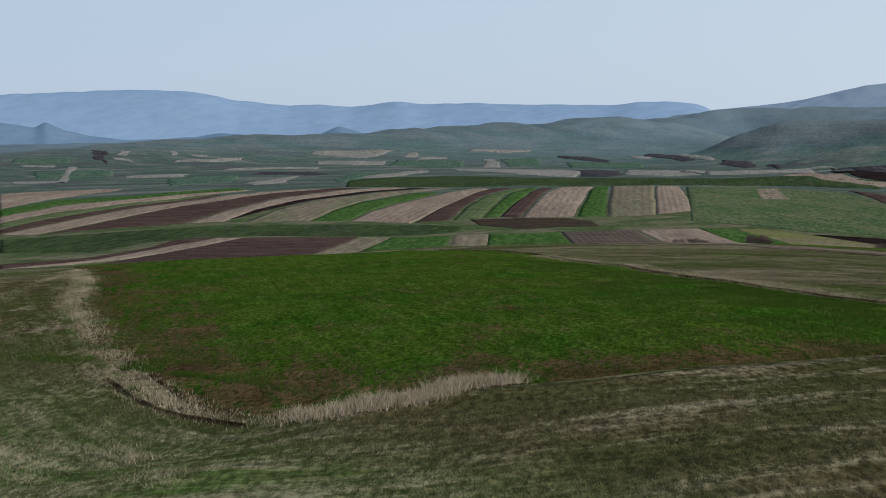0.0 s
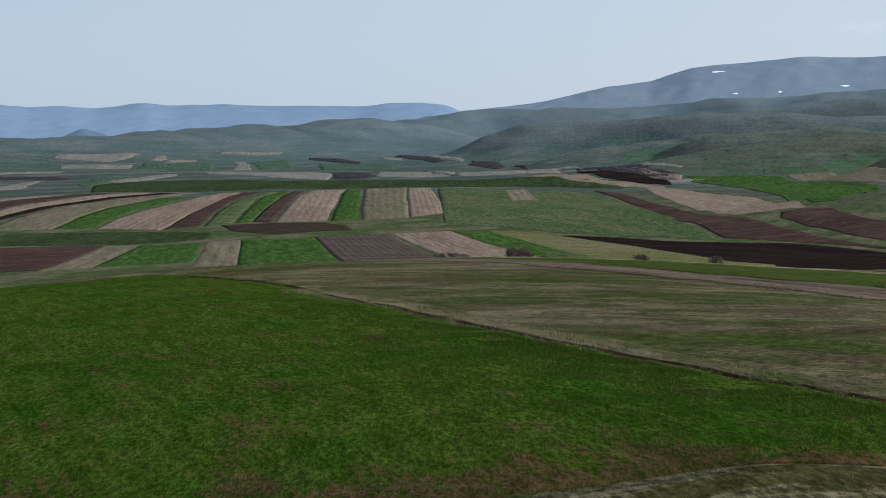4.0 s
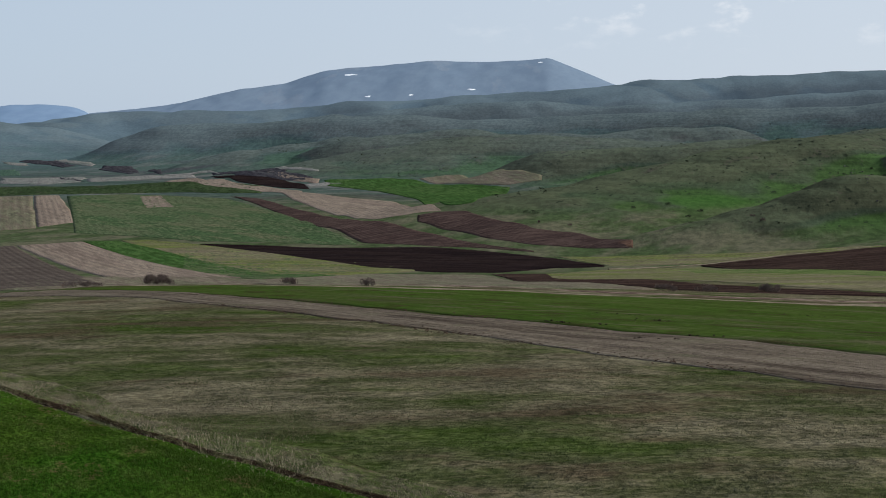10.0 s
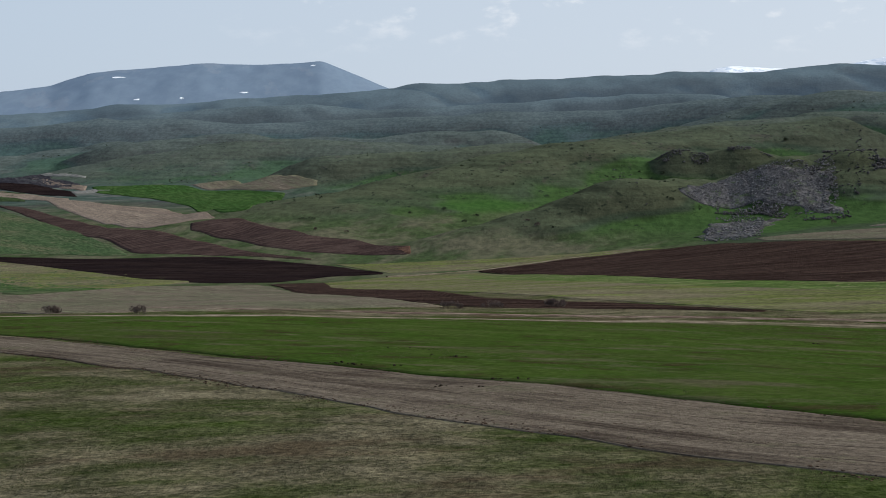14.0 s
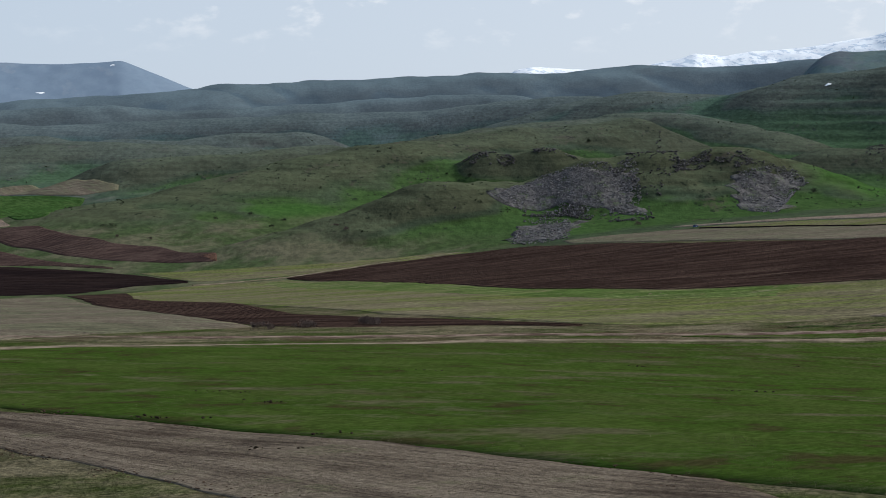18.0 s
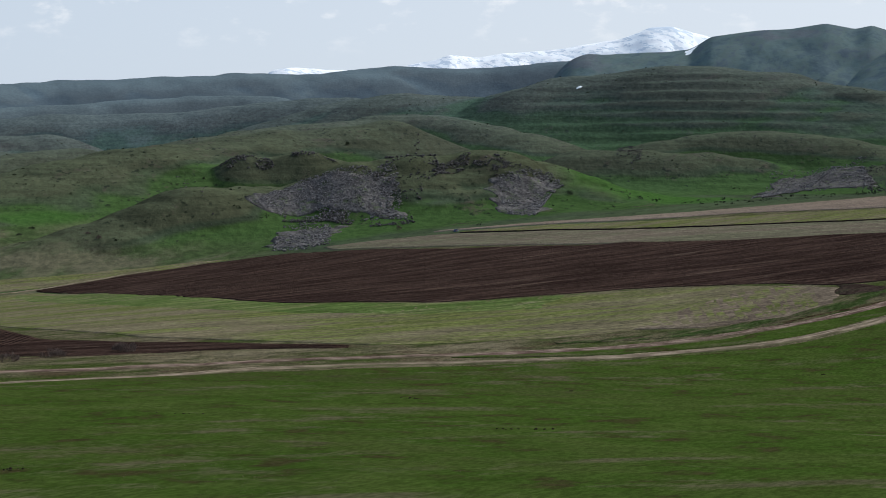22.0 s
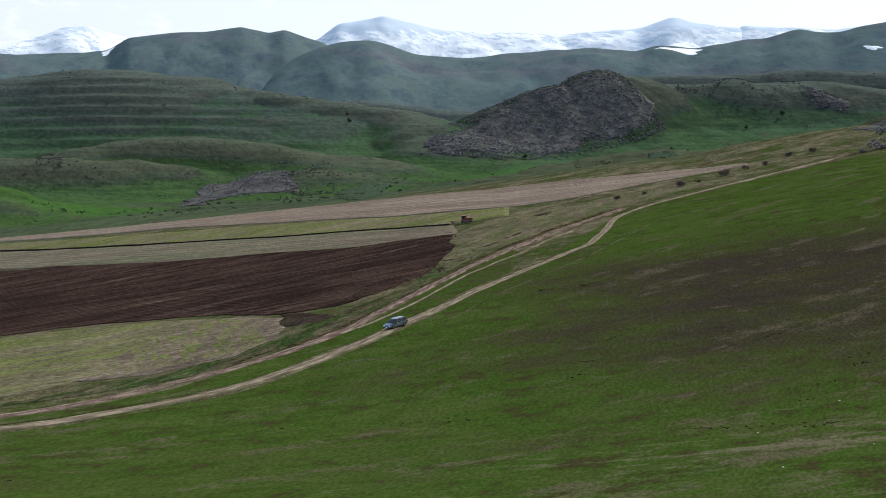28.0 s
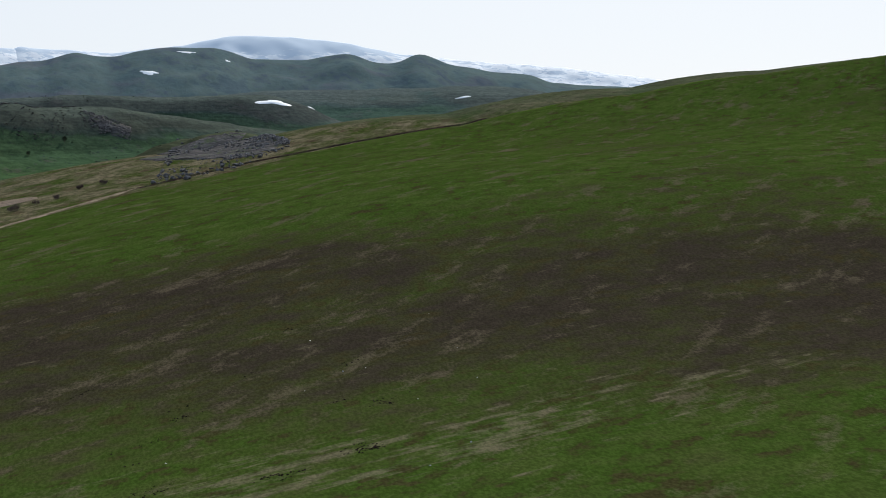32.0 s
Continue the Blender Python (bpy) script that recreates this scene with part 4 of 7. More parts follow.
# ---- fields ----
def spread(line, n):
    p = np.array(line, float)
    s = np.concatenate([[0], np.cumsum(np.hypot(*np.diff(p, axis=0).T))])
    u = np.linspace(0, s[-1], n)
    # rounded corners: a gentle average along the edge
    q = np.stack([np.interp(u, s, p[:, 0]), np.interp(u, s, p[:, 1])], -1)
    k = max(3, n // 24) | 1
    w = np.hanning(k + 2)[1:-1]
    w /= w.sum()
    e = k // 2
    body = np.stack([np.convolve(np.concatenate([np.full(e, q[0, c]), q[:, c], np.full(e, q[-1, c])]), w, "valid") for c in range(2)], -1)
    body[0], body[-1] = q[0], q[-1]
    return body, s[-1]


def lanes(me, n, m, length, wide, count, rim):
    """Metres along and across a field, for its furrows; these run along the longer side."""
    u, v = np.meshgrid(np.linspace(0, length, n), np.linspace(0, wide, m))
    if length < wide:
        u, v = v, u
    uv = np.stack([u, v], -1).reshape(-1, 2)
    uv = np.concatenate([uv, uv[rim]])
    idx = np.zeros(len(me.loops), np.int32)
    me.loops.foreach_get("vertex_index", idx)
    me.uv_layers.new(name="lane").data.foreach_set("uv", uv[idx].astype(np.float32).ravel())


LAYER = [0]


def field(name, far, near, material, label, ragged=0.0):
    (a, la), (b, lb) = spread(far, 90), spread(near, 90)
    reach = np.hypot(a[:, 0] - CX, a[:, 1] - CY).mean()
    wide = np.hypot(*(a - b).T).max()
    cell = max(0.6, reach / 300)
    n = int(np.clip(max(la, lb) / cell, 24, 260))
    m = int(np.clip(wide / cell, 6, 140))
    (a, la), (b, lb) = spread(far, n), spread(near, n)
    v = np.linspace(0, 1, m)[:, None, None]
    p = a[None] * (1 - v) + b[None] * v
    x, y = p[..., 0], p[..., 1]
    d = np.hypot(x - CX, y - CY)
    edge = np.minimum(1, 6 * np.minimum(v[..., 0], 1 - v[..., 0])) 
    wob, span = np.clip(d / 500, 0.25, 1.4) * (1 - 0.6 * edge), 13.0 + 0.04 * reach
    x, y = x + wob * ripple(p[..., 0], p[..., 1], span, 91), y + wob * ripple(p[..., 0], p[..., 1], span, 92)
    if ragged:
        rim = ragged * np.clip(1 - 3 * np.minimum(np.minimum(v[..., 0], 1 - v[..., 0]), np.minimum(np.linspace(0, 1, n), np.linspace(1, 0, n))[None]), 0, 1)
        for size, share, seed in ((34, 1.0, 97), (13, 0.6, 99), (5, 0.3, 101)):
            x, y = x + rim * share * ripple(p[..., 0], p[..., 1], size, seed), y + rim * share * ripple(p[..., 0], p[..., 1], size, seed + 1)
    LAYER[0] += 1
    # the surface sinks to the ground along the margin
    ends = np.minimum(np.arange(n), np.arange(n)[::-1])[None] / 2.0
    sides = np.minimum(np.arange(m), np.arange(m)[::-1])[:, None] / 2.0
    lift = 0.035 + (0.02 + 0.0005 * d + 0.004 * (LAYER[0] % 5)) * np.clip(np.minimum(ends, sides), 0.12, 1)
    z = level(x, y) + lift
    top = np.stack([x, y, z], -1).reshape(-1, 3)
    faces = grid_faces(m, n)
    # a skirt, so that the crop or tilth has its thickness
    rim = np.concatenate([np.arange(n), np.arange(1, m) * n + n - 1, (m - 1) * n + np.arange(n - 2, -1, -1), np.arange(m - 2, 0, -1) * n])
    low = top[rim] - np.array([0, 0, 0.15])
    base = len(top)
    k = np.arange(len(rim))
    nxt = (k + 1) % len(rim)
    skirt = np.stack([rim, base + k, base + nxt, rim[nxt]], -1)
    me = mesh_of(name, np.concatenate([top, low]), np.concatenate([faces, skirt]))
    nz = np.zeros(len(me.polygons) * 3)
    me.polygons.foreach_get("normal", nz)
    if nz.reshape(-1, 3)[: len(faces), 2].mean() < 0:
        me.flip_normals()
    lanes(me, n, m, max(la, lb), wide, len(top), rim)
    me.materials.append(material)
    return tagged(new(name, me), label, "field", "fields of the valley")


def track(name, line, width, material, label):
    p, length = spread(line, 40)
    n = int(length / 1.2)
    p, length = spread(line, n)
    t = np.gradient(p, axis=0)
    t /= np.linalg.norm(t, axis=1)[:, None]
    side = np.stack([-t[:, 1], t[:, 0]], -1)
    across = np.array([-1.4, -0.78, -0.45, -0.2, 0.0, 0.2, 0.45, 0.78, 1.4]) * width / 2
    dip = np.array([-0.08, 0.0, -0.05, -0.02, 0.03, -0.02, -0.05, 0.0, -0.08])
    wob = 0.22 * ripple(p[:, 0], p[:, 1], 6, 95) + 0.12 * ripple(p[:, 0], p[:, 1], 2.4, 96)
    rows = []
    for o, h in zip(across, dip):
        q = p + side * (o * (1 + 0.25 * wob[:, None]) + wob[:, None])
        raised = 0.0 if abs(o) > width * 0.6 else 1.0
        rows.append(np.stack([q[:, 0], q[:, 1], level(q[:, 0], q[:, 1]) + raised * (0.11 + 0.00058 * np.hypot(q[:, 0] - CX, q[:, 1] - CY)) + h], -1))
    me = mesh_of(name, np.concatenate(rows), grid_faces(len(across), n))
    nz = np.zeros(len(me.polygons) * 3)
    me.polygons.foreach_get("normal", nz)
    if nz.reshape(-1, 3)[:, 2].mean() < 0:
        me.flip_normals()
    lanes(me, n, len(across), length, width, 0, np.arange(0))
    me.materials.append(material)
    return tagged(new(name, me), label, "track", kind="structure")


field("ploughed_field", [(338, 731), (391, 730), (444, 757), (492, 797)],
      [(326, 704), (387, 715), (454, 755), (512, 784)], brown_soil,
      "dark red-brown ploughed strip beside the gully")
field("stubble_field", [(326, 704), (387, 715), (454, 755), (512, 784)],
      [(347, 695), (399, 702), (452, 727), (523, 772)], straw,
      "pale straw-coloured stubble strip")
field("ploughed_field", [(523, 771), (547, 750), (575, 719)],
      [(343, 669), (406, 650), (454, 618)], brown_soil,
      "broad red-brown ploughed field in the valley")
field("stubble_field", [(576, 719), (588, 701)],
      [(454, 617), (476, 606)], grey_straw,
      "grey stubble strip between ploughland and wheat")
field("green_field", [(586, 698), (619, 678)],
      [(478, 606), (524, 581)], wheat,
      "bright green young wheat strip in the valley")
field("stubble_field", [(628, 682), (648, 672)],
      [(418, 475), (436, 461)], grey_straw,
      "narrow pale stubble strip with a wheel track")
field("green_field", [(648, 672), (689, 648)],
      [(436, 459), (491, 433)], wheat,
      "green young wheat strip among stubble")
field("ploughed_field", [(690, 647), (735, 623)],
      [(496, 436), (548, 408)], grey_soil,
      "grey-brown harrowed strip in the valley")
field("stubble_field", [(736, 622), (774, 601)],
      [(585, 437), (616, 380)], straw,
      "tan stubble strip in the valley")
field("green_field", [(775, 600), (790, 585)],
      [(635, 430), (626, 368), (656, 349)], wheat,
      "bright green wheat strip tapering along the slope")
field("fallow_field", [(791, 583), (803, 566), (790, 517)],
      [(637, 382), (653, 352), (723, 322)], fallow,
      "patchy pale green fallow strip")
field("stubble_field", [(659, 1420), (722, 1418), (781, 1384)],
      [(549, 1182), (652, 1279), (775, 1372)], straw,
      "pale stubble field at the valley's far side")
field("green_field", [(541, 1166), (637, 1251), (753, 1239), (850, 1254)],
      [(502, 1082), (596, 1170), (723, 1211), (807, 1190)], wheat,
      "long curved green wheat strip")
field("stubble_field", [(499, 1076), (592, 1163), (720, 1205), (804, 1185)],
      [(472, 1019), (558, 1096), (678, 1156), (820, 1190)], straw,
      "long curved straw-coloured strip")
field("green_field", [(471, 1015), (554, 1089), (674, 1149), (760, 1169)],
      [(453, 976), (529, 1040), (663, 1130), (758, 1160)], fallow_green,
      "thin curved green strip")
field("ploughed_field", [(449, 969), (526, 1034), (636, 1112), (763, 1164)],
      [(433, 934), (489, 979), (618, 1082), (755, 1152)], brown_soil,
      "thin curved dark ploughed strip")
field("stubble_field", [(431, 929), (487, 974), (615, 1076), (759, 1148), (835, 1161)],
      [(444, 905), (533, 974), (668, 1072), (792, 1129), (878, 1135)], straw,
      "curved stubble strip beside the ploughland")
field("ploughed_field", [(453, 906), (545, 978), (668, 1072), (792, 1129), (885, 1135)],
      [(565, 911), (643, 981), (750, 1061), (853, 1111), (904, 1114)], brown_soil,
      "wide curved red-brown ploughed strip")
field("stubble_field", [(567, 910), (641, 976), (747, 1055), (866, 1111), (913, 1089)],
      [(593, 899), (665, 969), (751, 1029), (856, 1072), (919, 1069)], straw,
      "curved pale stubble strip")
field("ploughed_field", [(599, 907), (672, 975), (756, 1031), (863, 1071), (921, 1064)],
      [(620, 922), (675, 963), (762, 1018), (859, 1054), (927, 1046)], black_soil,
      "narrow curved black furrow strip")
field("stubble_field", [(599, 883), (674, 953), (766, 1015), (856, 1047), (922, 1036)],
      [(632, 850), (710, 919), (802, 984), (876, 1016), (934, 1021)], grey_straw,
      "wide greyish stubble field on the rise")
field("green_field", [(633, 848), (707, 913), (799, 976), (878, 1008)],
      [(651, 827), (715, 881), (782, 925), (888, 987)], wheat,
      "green wheat strip slanting up the rise")
field("stubble_field", [(653, 827), (713, 877), (778, 919), (890, 980), (944, 999)],
      [(667, 773), (735, 828), (807, 881), (898, 945), (951, 986)], straw,
      "mottled stubble strip on the rise")
field("ploughed_field", [(673, 775), (760, 847), (892, 952), (952, 985)],
      [(705, 774), (787, 846), (877, 922), (966, 974)], brown_soil,
      "brown ploughed strip on the rise")
field("fallow_field", [(704, 769), (800, 854), (885, 923), (963, 969)],
      [(728, 765), (815, 841), (913, 928), (979, 964)], fallow_green,
      "pale green fallow strip")
field("green_field", [(730, 764), (831, 852), (915, 925), (980, 963)],
      [(746, 763), (829, 832), (928, 914), (987, 957)], wheat,
      "narrow green wheat strip")
field("ploughed_field", [(746, 762), (834, 836), (936, 919), (989, 956)],
      [(749, 746), (839, 820), (932, 900), (999, 949)], brown_soil,
      "narrow brown ploughed strip")
field("stubble_field", [(750, 744), (853, 831), (933, 899), (1001, 946)],
      [(775, 716), (880, 803), (990, 896), (1047, 941)], straw,
      "wide pale stubble strip with harvest lines")
field("green_field", [(777, 714), (881, 801), (1002, 904), (1048, 939)],
      [(793, 701), (891, 786), (971, 856), (1065, 937)], wheat,
      "bright green rectangular wheat strip")
field("stubble_field", [(795, 699), (892, 785), (972, 853), (1067, 935)],
      [(827, 681), (911, 750), (995, 821), (1101, 909)], grey_straw,
      "greenish stubble strip with harvest lines")
field("stubble_field", [(833, 685), (911, 750), (995, 820), (1102, 908)],
      [(874, 684), (938, 737), (1030, 815), (1118, 892)], straw,
      "pale pinkish stubble strip with harvest lines")
field("green_field", [(1116, 881), (1165, 851), (1148, 774), (1140, 720), (991, 569), (910, 502)],
      [(815, 638), (820, 591), (812, 535), (823, 499), (828, 463), (828, 428)], striped_green,
      "large light green field with faint drill rows")
field("stubble_field", [(1128, 811), (1150, 798)],
      [(1003, 713), (1027, 697)], straw,
      "small tan patch within a green field")
field("ploughed_field", [(718, 766), (751, 741), (767, 716), (762, 684)],
      [(692, 727), (690, 681), (720, 673), (739, 657)], bank_soil,
      "dark eroded earth bank along the gully")
field("fallow_field", [(413, 890), (489, 879), (572, 865), (618, 819), (669, 755), (670, 720)],
      [(373, 806), (414, 758), (460, 792), (528, 787), (595, 705), (636, 695)], gully_green,
      "dark green gully floor winding through the valley")
field("green_field", [(1068, 1348), (1197, 1309), (1239, 1157), (1261, 1007), (1376, 938), (1317, 789)],
      [(902, 1147), (950, 1038), (1035, 967), (1160, 890), (1216, 829), (1222, 732)], gully_green,
      "long dark green meadow across the valley")
field("ploughed_field", [(1406, 908), (1378, 809), (1334, 746)],
      [(1354, 844), (1302, 764), (1291, 716)], black_soil,
      "black ploughed field at the hill foot")
field("stubble_field", [(1433, 863), (1375, 751)],
      [(1378, 802), (1338, 733)], straw,
      "pale strip above black ploughland")
field("stubble_field", [(1438, 975), (1344, 839), (1266, 711)],
      [(1381, 952), (1274, 809), (1227, 690)], straw,
      "pale stubble below the black ploughland")
field("green_field", [(1370.3, 742.1), (1387.4, 705.9), (1404.9, 655.1), (1350.1, 586.5), (1318.5, 525.4), (1312.0, 508.3)],
      [(1331.6, 718.8), (1285.7, 636.5), (1200.4, 555.6), (1006.8, 446.6), (1010.6, 423.1), (1284.5, 500.7)], wheat,
      "vivid green wheat field in the side valley")
field("stubble_field", [(1409.3, 650.6), (1446.5, 614.5), (1369.3, 533.1), (1345.4, 488.5)],
      [(1391.8, 629.8), (1333.9, 555.4), (1321.7, 515.0), (1333.5, 484.3)], grey_straw,
      "tan patch above the green wheat field")
field("earth_bank", [(835.2, -491.0), (834.5, -501.5), (829.8, -508.0)],
      [(824.6, -485.2), (639.5, -367.4), (820.1, -500.3)], dun_soil,
      "bare brown earth patch on a low mound", 3.0)
field("earth_bank", [(1199.9, -425.6), (1212.9, -450.6), (1201.4, -465.7)],
      [(767.1, -255.2), (705.8, -242.3), (711.2, -257.3)], dun_soil,
      "bare pinkish earth slope above the stubble", 7.0)
field("stubble_field", [(1248, 727), (1243, 693), (1197, 628), (1163, 561), (1064, 490), (990, 440)],
      [(1150, 657), (1012, 541), (952, 483), (952, 461), (967, 450), (983, 438)], straw,
      "large tan stubble field on the valley side")
field("ploughed_field", [(1162, 731), (1152, 694), (1084, 626), (995, 537), (948, 490), (912, 434), (864, 372), (841, 313)],
      [(1148, 713), (1048, 621), (926, 523), (887, 471), (836, 429), (836, 387), (844, 349), (835, 311)], brown_soil,
      "long brown ploughed field winding down the valley")
field("ploughed_field", [(953, 443), (975, 437), (979, 416), (939, 379), (914, 341), (918, 311), (880, 263)],
      [(930, 433), (907, 403), (874, 361), (866, 327), (862, 293), (854, 257)], brown_soil,
      "curved dark brown ploughed field under the hills")
field("ploughed_field", [(886, 273), (878, 262)],
      [(863, 269), (855, 255)], orange_soil,
      "patch of bare orange earth at a field tip")
field("fallow_field", [(879, 521), (907, 508), (908, 499), (872, 462)],
      [(830, 480), (823, 450), (825, 439), (831, 430)], striped_green,
      "pale green drilled patch")
field("ploughed_field", [(797, 525), (804, 486), (806, 448), (821, 407), (835, 375), (828, 342), (810, 286), (781, 250)],
      [(790, 519), (763, 451), (734, 399), (710, 363), (700, 316), (714, 284), (756, 271), (773, 248)], black_soil,
      "long black freshly ploughed field")
field("fallow_field", [(787, 535), (787, 519), (757, 447), (722, 386), (703, 359)],
      [(643, 438), (625, 401), (609, 370), (645, 360), (692, 353)], fallow_green,
      "light green fallow strip beside black ploughland")
field("stubble_field", [(526, 483), (633, 431), (600, 364), (673, 344), (688, 286), (671, 271)],
      [(506, 465), (494, 337), (223, 138), (235, 125), (274, 115), (302, 92)], grey_straw,
      "long straw-coloured verge strip with low bushes")
field("ploughed_field", [(694, 283), (709, 258), (601, 190), (353, 96), (332, 72), (319, 47), (312, 30)],
      [(664, 265), (359, 124), (309, 95), (300, 78), (310, 52), (307, 30)], dark_soil,
      "narrow brown ploughed wedge beside the track")
field("fallow_field", [(699, 259), (752, 239), (776, 195), (704, 148), (512, 78), (435, 46), (401, 8), (396, -19), (395, -36), (383, -61), (359, -76)],
      [(650, 236), (407, 111), (343, 71), (325, 46), (310, 25), (313, 2), (317, -20), (323, -23), (323, -45), (327, -58), (338, -69)], fallow,
      "pale green and straw fallow field")
field("fallow_field", [(768, 203), (704, 146), (512, 76), (435, 44), (401, 7), (396, -25)], [(735, 196), (610, 148), (455, 80), (398, 48), (370, 15), (366, -15)], spring_green,
      "bright green tongue along the dark ploughland", 2.0)
field("fallow_field", [(818, 292), (829, 257), (834, 208), (844, 160), (847, 119)],
      [(779, 246), (785, 228), (796, 199), (818, 156), (837, 102)], fallow,
      "olive grass strip along the hill foot")
field("ploughed_field", [(786, 196), (816, 159), (831, 114), (826, 73), (760, 21), (648, -38), (583, -71), (534, -101), (489.8, -145.0), (485.3, -159.9), (480.0, -173.5), (477.6, -180.6)],
      [(778, 194), (717, 151), (524, 80), (442, 46), (406, 8), (400, -19), (398, -37), (386, -62), (363, -76), (366, -90), (365.4, -95.2), (383.0, -117.0), (407.7, -139.9), (430.1, -154.4)], dark_soil,
      "large dark brown ploughed field below the rocky hill", 2.5)
field("stubble_field", [(838, 53), (826, 17), (799, -18), (730, -63), (660, -92), (598, -119), (551, -147), (523, -177), (505, -190)],
      [(806, 47), (719, -8), (630, -50), (530, -95), (479, -146), (483, -159), (478, -179)], grey_straw,
      "grey-tan stubble strip above the ploughland")
field("green_field", [(809, -19), (777, -69), (706, -113), (640, -145), (590, -173), (562, -197), (548, -211), (535, -228)],
      [(803, -21), (736, -64), (665, -92), (602, -119), (554, -147), (526, -177), (508, -191), (504, -211)], fallow,
      "thin green strip above the furrow")
field("stubble_field", [(846, -9), (804, -85), (771, -134), (736, -181), (663, -238), (625, -276), (577, -304), (541, -341)],
      [(836, -8), (777, -81), (693, -141), (613, -167), (567, -196), (535, -228), (528, -248), (530, -300), (535, -337)], straw,
      "long pinkish-tan stubble field below the scree hill")
field("green_field", [(82, 152), (116, 166), (140, 161.5), (128, 143), (111, 116), (99.4, 96.7), (90.7, 83.6), (81.9, 69.8), (71.7, 53.7), (66.3, 43.5), (60.5, 33.8), (55.0, 23.0), (50.0, 12.0), (46.0, 3.0)],
      [(66, 126), (57, 108), (48.2, 90.8), (41.1, 78.1), (34.6, 65.3), (31.4, 58.2), (29.0, 52.4), (27.5, 47.1), (25.2, 41.4), (23.7, 37.2), (23.6, 34.6), (25.9, 33.2), (28.6, 33.9), (31.2, 32.0), (33.9, 30.1), (37.0, 29.2), (40.2, 27.2), (44.0, 25.5), (47.0, 20.0), (46.5, 11.0), (44.0, 2.0)], young_wheat,
      "lush green young wheat field with bare patches")
field("stubble_field", [(195, 168), (181.0, 126.0), (165.0, 93.0), (149.0, 67.0), (140.0, 49.0), (132.0, 34.0), (126.0, 19.0)],
      [(178.0, 160.0), (165.0, 116.0), (143.0, 82.0), (122.0, 53.0), (109.0, 34.0), (100.0, 19.0), (97.0, 10.0)], dry_grass,
      "strip of dry grass with old furrows", 2.0)
field("green_field", [(214, 190), (205, 145), (218.0, 112.0), (235, 98), (257, 67), (270, 32), (278, 4), (281, -15), (291, -47), (327, -94), (383, -159), (456, -227), (470, -273), (484, -335), (488, -380), (495, -442), (467, -552), (412, -639), (331, -711)],
      [(197, 170), (183.0, 128.0), (167.0, 95.0), (151.0, 69.0), (142.0, 50.0), (133.0, 32.0), (124.0, 17.0), (117.0, 2.0), (116.0, -2.0), (122.0, -8.0), (126.0, -14.0), (134.0, -24.0), (134.0, -34.0), (130.0, -45.0), (122.0, -54.0), (112.0, -64.0), (103.0, -71.0)], slope_green,
      "green hillside pasture with brown worn patches")
field("stubble_field", [(368.8, -53.6), (372.4, -66.5), (358.8, -75.6)],
      [(321.1, -24.9), (317.3, -38.3), (323.4, -56.9), (338.6, -70.1)], tan_earth,
      "bare pinkish-tan corner of the fallow field", 2.5)
field("earth_bank", [(364, -77), (362, -82), (354, -86)],
      [(349, -71), (344, -76), (344, -81)], bank_soil,
      "dark eroded earth cut below the ploughland", 3.0)
field("earth_bank", [(490, -204), (492, -216), (486, -220)],
      [(478, -197), (477, -207), (475, -214)], bank_soil,
      "dark earth mound beside the stubble", 2.0)
field("grass_verge", [(306, -8), (320, -42), (330, -59), (346, -72), (351, -85), (376, -115), (425, -152), (447, -171)],
      [(305, -8), (311, -42), (318, -55), (327, -70), (339, -87), (364, -110), (396, -140), (423, -166)], verge,
      "rough green verge between track and ploughland")
field("grass_verge", [(288, 12), (295, -18), (304, -40), (314, -54), (321, -68), (333, -84), (355, -106), (384, -134), (415, -166)],
      [(287, 12), (289, -17), (296, -38), (301, -50), (311, -64), (321, -79), (337, -98), (354, -119), (372, -141)], slope_green,
      "green grass wedge between the two tracks")
track("dirt_track", [(214, 190), (205, 150), (214.0, 125.0), (224, 114), (243, 87), (258, 60), (270, 46), (277, 32), (281, 6), (286, -15), (291, -35), (296, -47), (306, -61), (317, -78), (332, -96), (350, -119), (368, -142), (380, -160), (392, -176), (417, -196), (441, -214), (455, -232), (473, -284), (484, -319), (495, -352)], 2.6, sand,
      "sandy dirt track worn through the grass")
track("rutted_track", [(268, 140), (264.5, 126), (261.5, 109), (264, 96), (267, 85), (277, 61), (288, 33), (292, 5), (297, -16), (307, -39), (321, -65), (336, -85), (361, -109), (392, -140), (415, -166), (440, -196), (463, -231)], 2.8, red_sand,
      "rutted reddish cart track beside a low bank")
track("dirt_track", [(755, 240), (785, 200), (820, 160), (832, 134), (838, 109)], 2.5, sand,
      "pale farm path between stubble and ploughland")
track("ditch", [(493, -341), (499, -380), (508, -422), (494, -460), (481, -502), (469, -549)], 1.8, bank_soil,
      "dark drainage ditch along the hillside brow")
track("furrow", [(799, -21), (733, -63), (662, -92), (600, -119), (552, -147), (524, -177), (508, -190)], 1.3, black_soil,
      "fresh dark furrow behind the tractor")


# ---- things: helpers ----
def part(name, bm, material, parent, label="", smooth=True):
    me = bpy.data.meshes.new(name)
    bm.to_mesh(me)
    bm.free()
    me.materials.append(material)
    if smooth:
        me.polygons.foreach_set("use_smooth", np.ones(len(me.polygons), bool))
        me.set_sharp_from_angle(angle=radians(40))
    ob = new(name, me)
    ob.parent = parent
    return tagged(ob, label)


